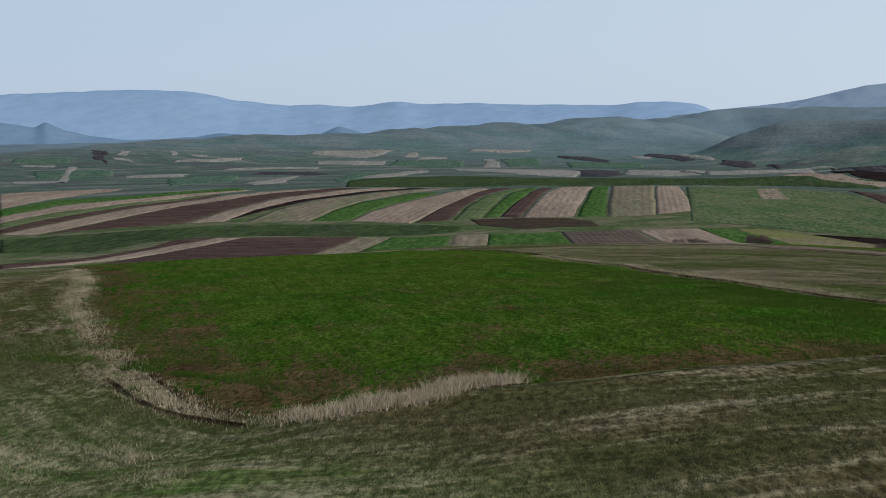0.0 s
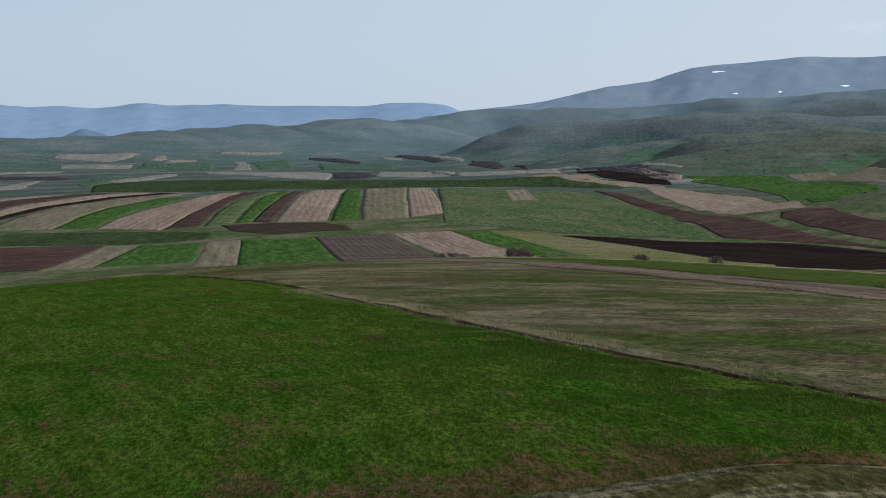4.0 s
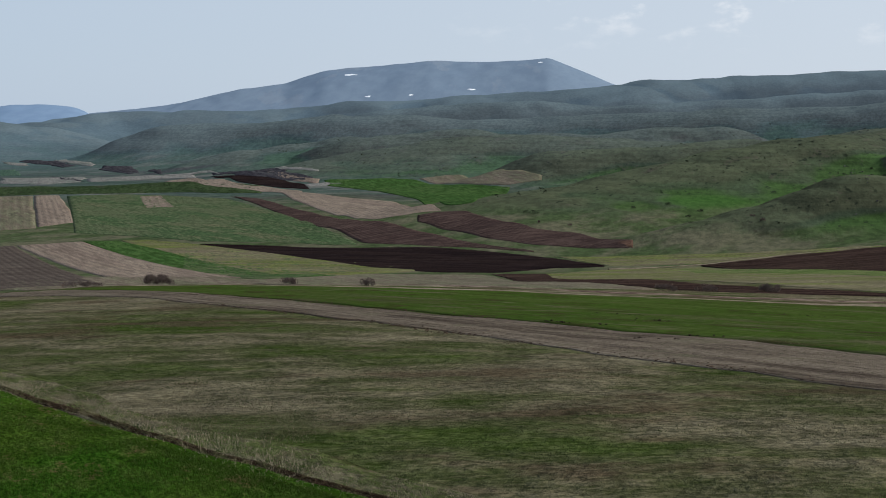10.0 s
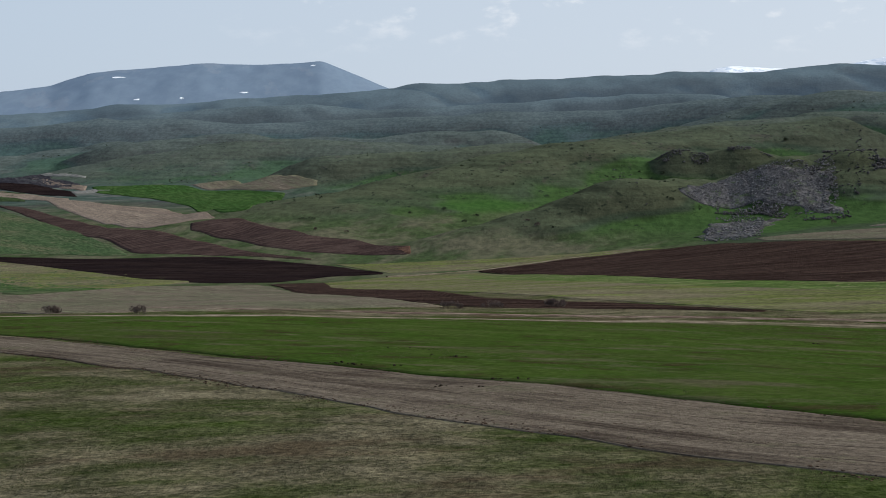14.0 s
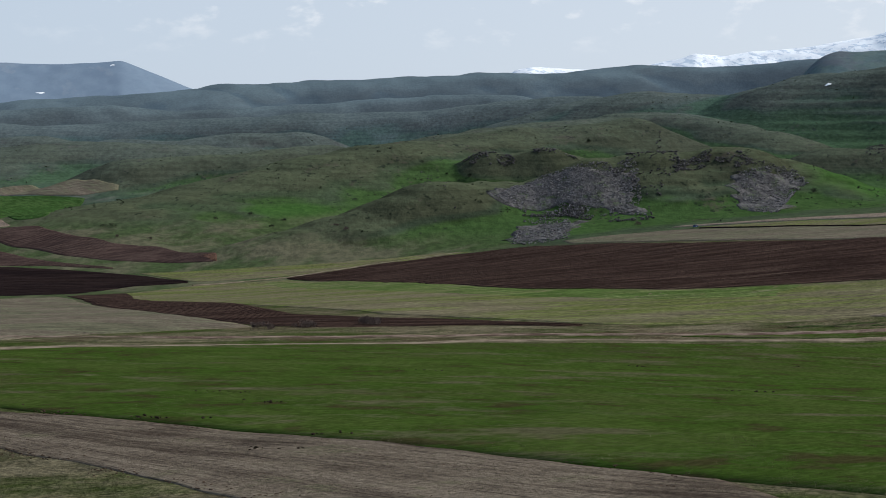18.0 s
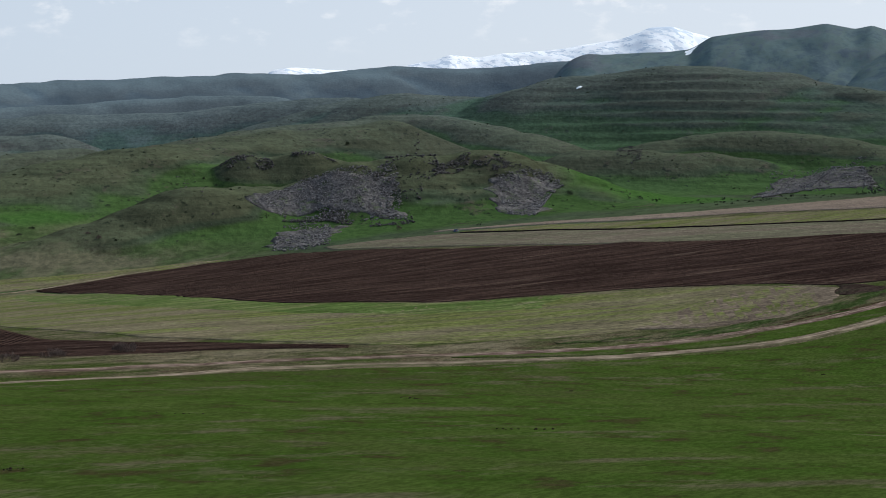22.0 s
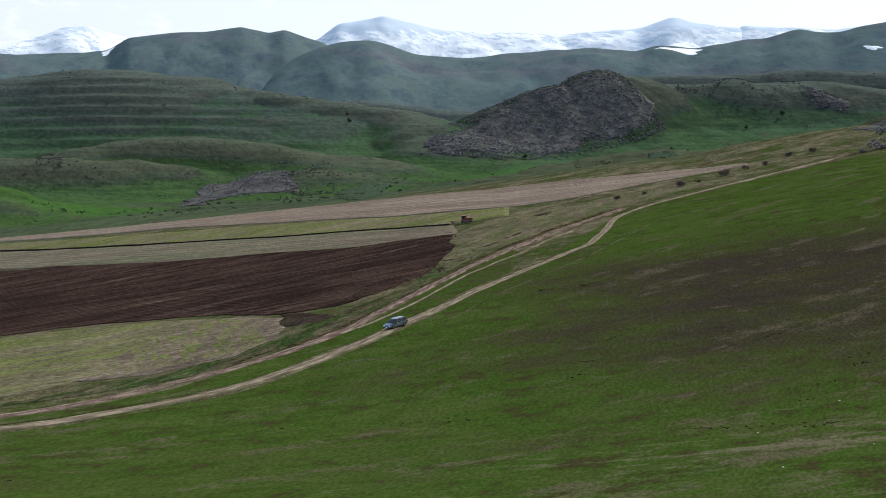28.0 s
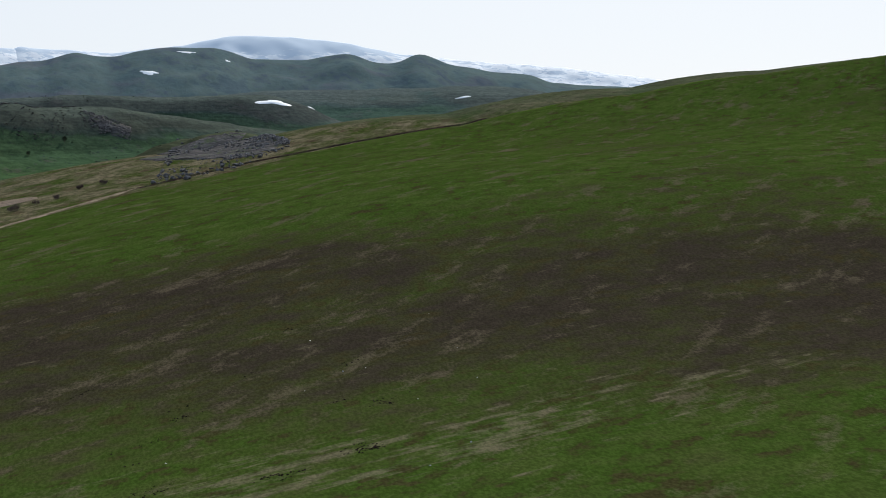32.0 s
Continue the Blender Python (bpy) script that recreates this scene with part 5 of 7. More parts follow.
def block(bm, size, at, bevel=0.0, taper=1.0, turn=0.0):
    """A bevelled box, its top drawn in by taper."""
    made = bmesh.ops.create_cube(bm, size=1.0)["verts"]
    for v in made:
        k = taper if v.co.z > 0 else 1.0
        v.co = Vector((v.co.x * size[0] * k, v.co.y * size[1] * k, v.co.z * size[2]))
    if bevel:
        edges = list({e for v in made for e in v.link_edges})
        made = bmesh.ops.bevel(bm, geom=edges, offset=bevel, segments=2, affect="EDGES", profile=0.6)["verts"]
        made = list(made)
    bmesh.ops.transform(bm, matrix=pose(*at, 0, turn, 0), verts=made)
    return made


def disc(bm, radius, depth, at, segments=20, radius2=None):
    """A wheel-like cylinder with its axle along x."""
    made = bmesh.ops.create_cone(bm, cap_ends=True, segments=segments, radius1=radius, radius2=radius if radius2 is None else radius2, depth=depth)["verts"]
    bmesh.ops.transform(bm, matrix=pose(*at, 0, 90, 0), verts=made)
    return made


def profile(bm, outline, half, inset=0.0, rounding=0.0):
    """A side outline of (y, z) carried across the width; inset draws the upper part in."""
    top = max(z for _, z in outline)
    low = min(z for _, z in outline)
    rings = []
    for x, k in ((-half, 1.0), (-half * 0.8, 0.0), (half * 0.8, 0.0), (half, 1.0)):
        ring = []
        for y, z in outline:
            share = (z - low) / (top - low)
            ring.append(bm.verts.new((x * (1 - inset * share), y * (1 - 0.02 * k), z - rounding * k * share)))
        rings.append(ring)
    n = len(outline)
    for a, b in zip(rings[:-1], rings[1:]):
        for i in range(n):
            bm.faces.new((a[i], a[(i + 1) % n], b[(i + 1) % n], b[i]))
    bm.faces.new(rings[0][::-1])
    bm.faces.new(rings[-1])
    bmesh.ops.recalc_face_normals(bm, faces=bm.faces)


def soup(name, tri, material, parent=None, label="", category="", kind="", group=""):
    """Loose triangles, as an array of (n, 3, 3), in one mesh."""
    tri = np.asarray(tri, np.float32)
    me = mesh_of(name, tri.reshape(-1, 3), np.arange(len(tri) * 3).reshape(-1, 3))
    me.materials.append(material)
    ob = new(name, me)
    if parent:
        ob.parent = parent
    return tagged(ob, label, category, group, kind)


def island(name, low, high, roughness=0.9, third=None):
    """A colour that differs from piece to piece of one mesh."""
    m, n, l, b = shader(name, roughness)
    g = n.new("ShaderNodeNewGeometry")
    ramp = n.new("ShaderNodeValToRGB")
    ramp.color_ramp.elements[0].color, ramp.color_ramp.elements[1].color = (*low, 1), (*high, 1)
    if third:
        e = ramp.color_ramp.elements.new(0.5)
        e.color = (*third, 1)
    l.new(g.outputs["Random Per Island"], ramp.inputs[0])
    l.new(ramp.outputs[0], b.inputs["Base Color"])
    return m


def stony(name, low, high, size):
    m, n, l, b = shader(name, 0.95)
    w = Web(n, l)
    g = n.new("ShaderNodeNewGeometry")
    c = w.mix(g.outputs["Random Per Island"], low, high)
    grain = w.noise(w.turned(0, size, size), 6.0, 0.7)
    c = w.mix(w.step(grain, 0.35, 0.65), w.mix(1.0, c, (0.6, 0.6, 0.6), "MULTIPLY"), w.mix(1.0, c, (1.3, 1.28, 1.25), "MULTIPLY"))
    l.new(c, b.inputs["Base Color"])
    w.relief(grain, size * 0.3, b)
    return m


twig = island("twig", (0.075, 0.058, 0.050), (0.17, 0.13, 0.112))
needle = island("needle", (0.030, 0.040, 0.026), (0.058, 0.068, 0.040))
bark = plain("bark", (0.07, 0.052, 0.042), 0.95, 0.0, 0.1)
stalk = island("dry_stalk", (0.085, 0.072, 0.040), (0.21, 0.178, 0.120), 0.9, (0.14, 0.118, 0.075))
bleached = island("bleached_stalk", (0.16, 0.13, 0.085), (0.44, 0.37, 0.28), 0.9, (0.28, 0.235, 0.165))
blade = island("grass_blade", (0.020, 0.046, 0.005), (0.058, 0.075, 0.022), 0.8, (0.030, 0.062, 0.008))
grey_blade = island("pasture_blade", (0.028, 0.044, 0.012), (0.085, 0.084, 0.042), 0.8, (0.050, 0.066, 0.024))
rock = stony("rock", (0.092, 0.088, 0.090), (0.190, 0.182, 0.184), 1.5)
dark_rock = stony("dark_rock", (0.042, 0.040, 0.042), (0.115, 0.108, 0.106), 1.5)
clod_soil = stony("clod_soil", (0.016, 0.013, 0.010), (0.035, 0.027, 0.02), 0.3)
white_stone = stony("white_stone", (0.5, 0.5, 0.48), (0.7, 0.7, 0.68), 0.3)
scree_bed = crop("scree_bed", (0.078, 0.074, 0.076), (0.100, 0.094, 0.095), (0.056, 0.070, 0.040), 12, 20, 0.5, 0.36, 0.0, 1.4, 0.5, 1.2)
old_snow = plain("old_snow", (0.88, 0.90, 0.94), 0.7, 0.0, 0.3)
rng = np.random.default_rng(5)


# ---- bushes and trees ----
def limb_tube(bm, points, r0, r1, sides=5):
    rings = []
    for i, p in enumerate(points):
        r = r0 + (r1 - r0) * i / (len(points) - 1)
        rings.append([bm.verts.new((p[0] + r * math.cos(2 * math.pi * k / sides), p[1] + r * math.sin(2 * math.pi * k / sides), p[2])) for k in range(sides)])
    for a, b in zip(rings[:-1], rings[1:]):
        for k in range(sides):
            bm.faces.new((a[k], a[(k + 1) % sides], b[(k + 1) % sides], b[k]))
    bm.faces.new(rings[-1])


def twigs(count, wide, deep, high, lumps, length, lean=0.6):
    """Short thin sprigs gathered in uneven lumps."""
    c = np.stack([rng.uniform(-0.42, 0.42, lumps) * wide, rng.uniform(-0.4, 0.4, lumps) * deep, rng.uniform(0.3, 0.78, lumps) * high], -1)
    c[:, 2] *= 1 - 0.45 * (np.abs(c[:, 0]) / (0.5 * wide)) ** 2
    r = rng.uniform(0.16, 0.30, lumps) * min(wide, high * 1.4)
    k = rng.integers(0, lumps, count)
    d = rng.normal(size=(count, 3))
    d /= np.linalg.norm(d, axis=1)[:, None]
    p = c[k] + d * (r[k] * rng.uniform(0.25, 1.0, count) ** 0.6)[:, None]
    p[:, 2] = np.abs(p[:, 2])
    way = d * lean + np.array([0, 0, 0.8]) + rng.normal(size=(count, 3)) * 0.35
    way /= np.linalg.norm(way, axis=1)[:, None]
    side = np.cross(way, rng.normal(size=(count, 3)))
    side /= np.linalg.norm(side, axis=1)[:, None]
    ln = length * rng.uniform(0.5, 1.4, count)[:, None]
    return np.stack([p - side * ln * 0.10, p + side * ln * 0.10, p + way * ln], 1)


def bush(x, y, wide, high, label, group, deep=None, leaf=None, count=1500):
    top = new("bush")
    deep = deep or wide * 0.7
    for k in range(5):
        bm = bmesh.new()
        bx, by = rng.uniform(-0.35, 0.35) * wide, rng.uniform(-0.3, 0.3) * deep
        tip = (bx * 1.4, by * 1.4, high * rng.uniform(0.55, 0.95))
        limb_tube(bm, [(bx, by, -0.15), (bx * 1.1, by * 1.1, high * 0.35), tip], 0.05, 0.012)
        part("stem", bm, bark, top)
    soup("crown", twigs(count, wide, deep, high, max(7, int(wide * 3)), 0.20 * min(2.0, high)), leaf or twig, top)
    top.matrix_basis = pose(x, y, float(level(x, y)) + 0.05, 0, 0, rng.uniform(-20, 20) - 70)
    return tagged(top, label, "bush", group)


def tree(x, y, high, label):
    top = new("tree")
    bm = bmesh.new()
    limb_tube(bm, [(0, 0, -0.3), (0.05, 0, high * 0.3), (0.0, 0.1, high * 0.62), (0.1, 0, high * 0.9)], high * 0.035, high * 0.008, 8)
    part("trunk", bm, bark, top)
    for k in range(9):
        bm = bmesh.new()
        a = k * 2.4
        z = high * (0.25 + 0.06 * k)
        r = high * (0.30 - 0.018 * k)
        limb_tube(bm, [(0.03, 0, z), (r * 0.5 * math.cos(a), r * 0.5 * math.sin(a), z + 0.1 * high), (r * math.cos(a), r * math.sin(a), z + 0.17 * high)], high * 0.014, 0.02)
        part("limb", bm, bark, top)
    soup("crown", twigs(2200, high * 0.62, high * 0.62, high, 22, high * 0.075), needle, top)
    top.matrix_basis = pose(x, y, float(level(x, y)), 0, 0, rng.uniform(0, 360))
    return tagged(top, label, "tree", "lone trees on the hills")


# ---- stones ----
def rock_shapes():
    bm = bmesh.new()
    bmesh.ops.create_icosphere(bm, subdivisions=1, radius=0.5)
    v = np.array([p.co for p in bm.verts])
    f = np.array([[p.index for p in q.verts] for q in bm.faces])
    bm.free()
    return v, f


ROCK_V, ROCK_F = rock_shapes()


def stones(x, y, size, flat=0.7, sink=0.2):
    """Angular stones at many places, as loose triangles."""
    n = len(x)
    v = ROCK_V[None] * rng.uniform(0.6, 1.35, (n, len(ROCK_V), 1)) * rng.uniform(0.7, 1.3, (n, 1, 3)) * size[:, None, None]
    v[..., 2] *= flat
    a = rng.uniform(0, 6.28, n)
    c, s = np.cos(a)[:, None], np.sin(a)[:, None]
    px, py = v[..., 0] * c - v[..., 1] * s + x[:, None], v[..., 0] * s + v[..., 1] * c + y[:, None]
    pz = v[..., 2] + (level(x, y) + size * (0.3 - sink) + 0.03 + 0.0006 * np.hypot(x - CX, y - CY))[:, None]
    return np.stack([px, py, pz], -1)[:, ROCK_F].reshape(-1, 3, 3)


def stone_mesh(k, mat):
    v = ROCK_V * rng.uniform(0.65, 1.3, (len(ROCK_V), 1)) * np.array([1.1, 0.9, 0.75])
    me = mesh_of("stone", v, ROCK_F)
    me.materials.append(mat)
    return me


STONE_MESHES = [(stone_mesh(k, rock), stone_mesh(k, dark_rock)) for k in range(6)]


def within(far, near, n, over=0.0):
    a, b = spread(far, 60)[0], spread(near, 60)[0]
    u, v = rng.uniform(0, 59, n), rng.uniform(-over, 1 + over, n)
    i = np.minimum(u.astype(int), 58)
    f = (u - i)[:, None]
    p, q = a[i] * (1 - f) + a[i + 1] * f, b[i] * (1 - f) + b[i + 1] * f
    return p * (1 - v[:, None]) + q * v[:, None]


def scree(far, near, count, big, label, mat=None):
    """A sheet of rubble on its stony bed, or, in dark rock, loose crags standing in the grass."""
    if mat:
        top = tagged(new("rock_outcrop"), label, "rocks", "rock outcrops")
    else:
        top = field("scree_slope", far, near, scree_bed, label, 11.0)
        tagged(top, category="scree", group="scree slopes")
    p = within(far, near, count, 0.22)
    keep = ripple(p[:, 0], p[:, 1], 16, 77) + 0.6 * ripple(p[:, 0], p[:, 1], 6, 78) > (-0.2 if mat else -0.55)
    p = p[keep]
    size = big * (0.4 + rng.random(len(p)) ** 3 * 1.5)
    soup("rubble", stones(p[:, 0], p[:, 1], size), mat or rock, top, "loose grey basalt stones", "", "stuff")
    spots = within(far, near, 24)
    for k, (sx, sy) in enumerate(spots):
        ob = new("stone", STONE_MESHES[k % 6][1 if mat is dark_rock else 0])
        ob.parent = top
        ob.matrix_basis = pose(sx, sy, float(level(sx, sy)) + 0.3, 0, 0, 47.0 * k) @ Matrix.Scale(big * (0.8 + 0.05 * (k % 9)), 4)


def boulder(x, y, size):
    bm = bmesh.new()
    bmesh.ops.create_icosphere(bm, subdivisions=2, radius=size * 0.5)
    k = Vector((x, y, 0))
    for v in bm.verts:
        d = noise.noise(v.co * (2.2 / size) + k) * 0.45 + noise.noise(v.co * (5.0 / size) + k) * 0.2
        v.co = v.co * (1 + d)
        v.co.z *= 0.8
    me = bpy.data.meshes.new("boulder")
    bm.to_mesh(me)
    bm.free()
    me.materials.append(dark_rock)
    ob = new("boulder", me)
    ob.matrix_basis = pose(x, y, float(level(x, y)) + size * 0.12, 0, 0, 37 * x)
    return tagged(ob, "dark angular basalt boulder on the hill crest", "boulder", "boulders on the crests")


# ---- grass ----
def tufts(p, high, wide, spray, per):
    """Blades in clumps at the places p."""
    n = len(p)
    base = np.repeat(p, per, axis=0) + rng.normal(size=(n * per, 2)) * spray
    h = np.repeat(high, per) * rng.uniform(0.45, 1.25, n * per)
    lean = rng.normal(size=(n * per, 2)) * 0.5 * h[:, None]
    a = rng.uniform(0, np.pi, n * per)
    side = np.stack([np.cos(a), np.sin(a)], -1) * (np.repeat(wide, per) if np.ndim(wide) else wide) / 2
    z = level(base[:, 0], base[:, 1]) + 0.04 + 0.0005 * np.hypot(base[:, 0] - CX, base[:, 1] - CY)
    low = np.concatenate([base - side, z[:, None]], 1)
    low2 = np.concatenate([base + side, z[:, None]], 1)
    tip = np.concatenate([base + lean, (z + h)[:, None]], 1)
    return np.stack([low, low2, tip], 1)


def along(line, n, spread_by):
    p = spread(line, 200)[0]
    u = rng.uniform(0, 199, n)
    i = np.minimum(u.astype(int), 198)
    f = (u - i)[:, None]
    return p[i] * (1 - f) + p[i + 1] * f + rng.normal(size=(n, 2)) * spread_by


# ---- stones on the hills ----
scree([(1010.6, 95.2), (1032.9, 73.3), (1025.5, 42.1), (1032.9, 19.1), (1029.2, 8.3)], [(993.4, 101.5), (984.1, 83.9), (975.3, 55.7), (960.9, 24.5), (958.0, 4.9)], 5200, 1.0, "grey basalt scree sheet on the rocky hill")
scree([(979.7, 84.7), (975.3, 55.7), (959.0, 22.7), (957.4, 1.3)], [(962.8, 82.5), (965.7, 55.3), (932.1, 22.7), (931.1, -1.5)], 1980, 1.0, "dark broken rock ledge below the scree", dark_rock)
scree([(934.9, 84.2), (941.7, 68.7), (938.5, 51.5)], [(868.9, 83.1), (851.3, 64.1), (870.9, 49.4)], 1100, 1.1, "tumbled stones at the foot of the rocky hill")
scree([(1017.1, -59.1), (1022.2, -78.9), (1031.9, -96.9), (1018.5, -102.7)], [(977.9, -59.6), (945.3, -62.7), (929.7, -74.7), (989.3, -88.4)], 2200, 1.0, "tongue of grey scree below the crest")
scree([(1056.5, -55.2), (1044.2, -69.6), (1038.7, -95.7)], [(1030.5, -57.1), (1020.7, -71.3), (1031.3, -94.9)], 660, 0.8, "loose rocks above the scree tongue", dark_rock)
scree([(1032.9, 28.7), (1055.3, 15.1), (1437.0, -17.9), (1050.2, -19.9)], [(1028.5, 24.8), (1030.6, 11.4), (1030.1, -7.7), (1034.8, -21.3)], 1430, 1.4, "dark crags along the hill crest", dark_rock)
scree([(1043.4, -21.6), (1061.3, -39.9), (1059.5, -59.3), (1044.1, -71.5)], [(1028.2, -19.1), (1042.8, -38.9), (1038.2, -57.7), (1032.3, -68.6)], 924, 1.2, "broken dark rocks on the second crest", dark_rock)
scree([(1259.9, 143.5), (1257.9, 131.7), (1259.3, 118.3), (1248.2, 107.9)], [(1254.2, 154.0), (1239.5, 135.8), (1240.9, 116.8), (1243.5, 106.6)], 572, 1.2, "dark rock outcrop on a green hill", dark_rock)
scree([(1257.4, 94.2), (1262.3, 80.1), (1264.0, 65.8), (1260.5, 53.7)], [(1253.5, 91.6), (1252.2, 77.2), (1255.7, 65.4), (1257.1, 52.2)], 330, 1.1, "low rock outcrop on a green hill", dark_rock)
scree([(1209.0, 184.3), (1221.3, 171.7), (1223.8, 157.9)], [(977.0, 150.7), (973.8, 139.0), (981.3, 128.6)], 132, 0.9, "scattered rocks on the dark slope", dark_rock)
scree([(1603.5, -240.4), (1450.1, -232.2), (1382.4, -227.8)], [(1360.2, -199.7), (1354.8, -212.0), (1357.2, -221.4)], 924, 1.0, "dark rock patch in the meadow", dark_rock)
scree([(1258.5, -311.0), (1287.2, -344.7), (1297.4, -376.4), (1319.8, -405.0), (1277.3, -403.5)], [(1032.5, -239.8), (1236.2, -319.6), (1234.8, -349.0), (1230.1, -372.3), (1213.7, -391.3)], 2600, 1.1, "stony spur reaching into the grassland")
scree([(1324.6, -408.2), (1318.3, -439.2), (1306.9, -459.2)], [(1218.5, -383.2), (1167.1, -384.2), (1201.1, -418.7)], 1100, 1.0, "dark rocks at the spur's end", dark_rock)
scree([(1360.3, -570.8), (1436.2, -659.7), (1460.6, -725.9), (1440.6, -763.2), (1435.7, -810.2), (1412.5, -846.7)], [(1350.8, -566.3), (1320.9, -631.3), (1328.6, -723.9), (1330.7, -779.1), (1335.6, -831.7), (1340.3, -842.1)], 9500, 1.5, "great grey scree slope on the round hill")
scree([(1424.5, -915.4), (1418.7, -975.2), (1529.7, -1129.8), (1378.6, -1052.6)], [(1390.7, -907.2), (1363.8, -950.1), (1342.9, -990.3), (1326.1, -1026.0)], 1540, 1.4, "dark crags on the scree hill's shoulder", dark_rock)
scree([(1358.6, -1044.6), (1327.4, -1052.4), (1298.8, -1061.7)], [(1326.1, -1026.0), (1304.0, -1032.4), (1279.0, -1044.3)], 700, 1.5, "stony gully on the scree hill's shoulder")
scree([(880.0, -729.1), (862.7, -745.2), (852.8, -765.4), (581.2, -515.9), (533.6, -480.8)], [(567.6, -433.2), (538.5, -430.5), (529.8, -439.7), (528.5, -460.2), (522.3, -468.6)], 1700, 1.3, "stony brown knoll behind the field brow")
for bx, by, bs in ((1052, 15, 2.2), (1426, -9, 2.5), (1433, -17, 2.4), (1043, -15, 1.8), (1057, -39, 1.9), (1057, -55, 1.8), (1251, 131, 2.3), (1245, 121, 2.4), (1240, 127, 2.0), (1256, 82, 1.8), (1259, 65, 1.6), (1213, 175, 1.3), (988, 135, 1.2), (931, 71, 1.2), (1432, -808, 2.4), (1424, -825, 1.9), (1406, -965, 2.6), (1391, -987, 2.6), (1531, -1121, 2.4)):
    boulder(bx, by, bs)

# ---- bushes, trees ----
HEDGE = "bushes along the farm track"
bush(213, 152, 6.5, 1.8, "wide leafless brown thicket by the track", HEDGE, 2.5, None, 3200)
bush(205, 161, 8.0, 1.1, "low dry brown thicket by the track", HEDGE, 2.0, None, 2600)
bush(228, 136, 3.4, 1.4, "small bare brown bush on the straw verge", HEDGE)
bush(230, 122, 3.0, 1.3, "thin pale bare shrub on the straw verge", HEDGE)
bush(292, 88, 5.5, 1.3, "low purplish-brown thicket by the track", HEDGE, 2.0, None, 2400)
bush(300, 82, 5.0, 1.5, "rounded bare bush by the track", HEDGE)
bush(307, 70, 5.0, 1.7, "dense dark bare bush by the track", HEDGE, None, None, 2400)
ROADSIDE = "bushes along the hillside road"
for bx, by, bw, bh in ((494, -249, 3.0, 1.4), (492, -259, 2.4, 1.2), (496, -277, 4.6, 2.2), (498, -286, 2.5, 1.4), (510, -307, 5.0, 2.2), (517, -322, 3.0, 1.5),
                       (519, -333, 4.0, 1.6), (534, -357, 3.4, 1.8), (533, -368, 5.0, 1.8)):
    bush(bx, by, bw, bh, "bare brown roadside bush on the bank", ROADSIDE)
SHRUBS = "dark shrubs on the hills"
for bx, by, bw, bh in ((973, 367, 5.5, 3.0), (975, 361, 6, 3.2), (1039, 282, 4, 2.8), (928, 342, 3, 1.8), (935, 322, 4, 1.8), (1035, 257, 4, 1.8), (1011, 260, 4, 2), (907, 188, 3.4, 2), (917, 196, 3, 1.6), (1227, 144, 4.5, 3.2), (897, 10, 4, 3.2), (1430, 48, 4, 3), (1004, -106, 4, 3), (1026, 304, 3.5, 1.8), (1000, -107, 4, 3), (1227, 143, 4.5, 3)):
    bush(bx, by, bw, bh, "dark rounded shrub on the grassy hillside", SHRUBS, None, needle if bx > 940 else None, 900)
for tx, ty, th in ((1302, -658, 7.0), (1310, -979, 7.5), (1303, -926, 6.0), (1520, -560, 5.5), (1516, -560, 5.5), (1540, -566, 5.0), (1427, 49, 5.0)):
    tree(tx, ty, th, "small dark lone tree on the open hillside")


# ---- low scrub dotted over the hills ----
def scrub_field(count):
    ang, dist = np.radians(rng.uniform(40, 132, count)), 830 * np.exp(rng.random(count) * 1.0)
    x, y = CX + dist * np.sin(ang), CY + dist * np.cos(ang)
    z = level(x, y)
    keep = (z > -60) & (ripple(x, y, 90, 61) + 0.7 * ripple(x, y, 30, 62) > 0.15)
    x, y, z = x[keep], y[keep], z[keep]
    n, per = len(x), 12
    size = np.repeat(0.35 + 1.15 * rng.random(n) ** 2.5, per)
    d = rng.normal(size=(n * per, 3)) * np.array([1, 1, 0.5])
    c = np.stack([np.repeat(x, per), np.repeat(y, per), np.repeat(z, per)], -1) + d * size[:, None] * 0.6 + np.stack([0 * size, 0 * size, 0.35 * size], -1)
    tri = c[:, None] + rng.normal(size=(n * per, 3, 3)) * size[:, None, None] * 0.4
    soup("scrub", tri, needle, None, "low dark scrub dotted over the hillsides", "scrub", "stuff")


scrub_field(13000)

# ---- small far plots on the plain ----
field("stubble_field", [(1134.5, 1849.4), (1204.8, 1850.8), (1256.7, 1851.7)], [(1121.6, 1836.1), (1173.9, 1818.8), (1240.0, 1834.7)], hazed_straw, "thin distant straw-coloured stubble plot on the plain", 4.0)
field("stubble_field", [(1184.8, 1890.4), (1210.3, 1882.8)], [(1183.8, 1880.8), (1205.7, 1864.7)], hazed_straw, "small distant straw-coloured stubble plot on the plain", 4.0)
field("stubble_field", [(1167.7, 1922.5), (1175.6, 1915.8)], [(1149.5, 1881.5), (1160.6, 1885.1)], hazed_straw, "small distant straw-coloured stubble plot on the plain", 4.0)
field("stubble_field", [(1393.3, 1860.2), (1459.0, 1840.7), (1552.3, 1837.0)], [(1379.4, 1849.1), (1416.1, 1758.3), (1459.6, 1769.2)], hazed_straw, "broad distant straw-coloured stubble plot on the plain", 4.0)
field("stubble_field", [(1565.6, 1816.2), (1582.0, 1810.6)], [(1492.8, 1745.6), (1513.4, 1741.8)], hazed_straw, "small distant straw-coloured stubble plot on the plain", 4.0)
field("stubble_field", [(1532.9, 1750.2), (1589.8, 1751.7)], [(1497.1, 1713.5), (1549.7, 1700.9)], hazed_straw, "small distant straw-coloured stubble plot on the plain", 4.0)
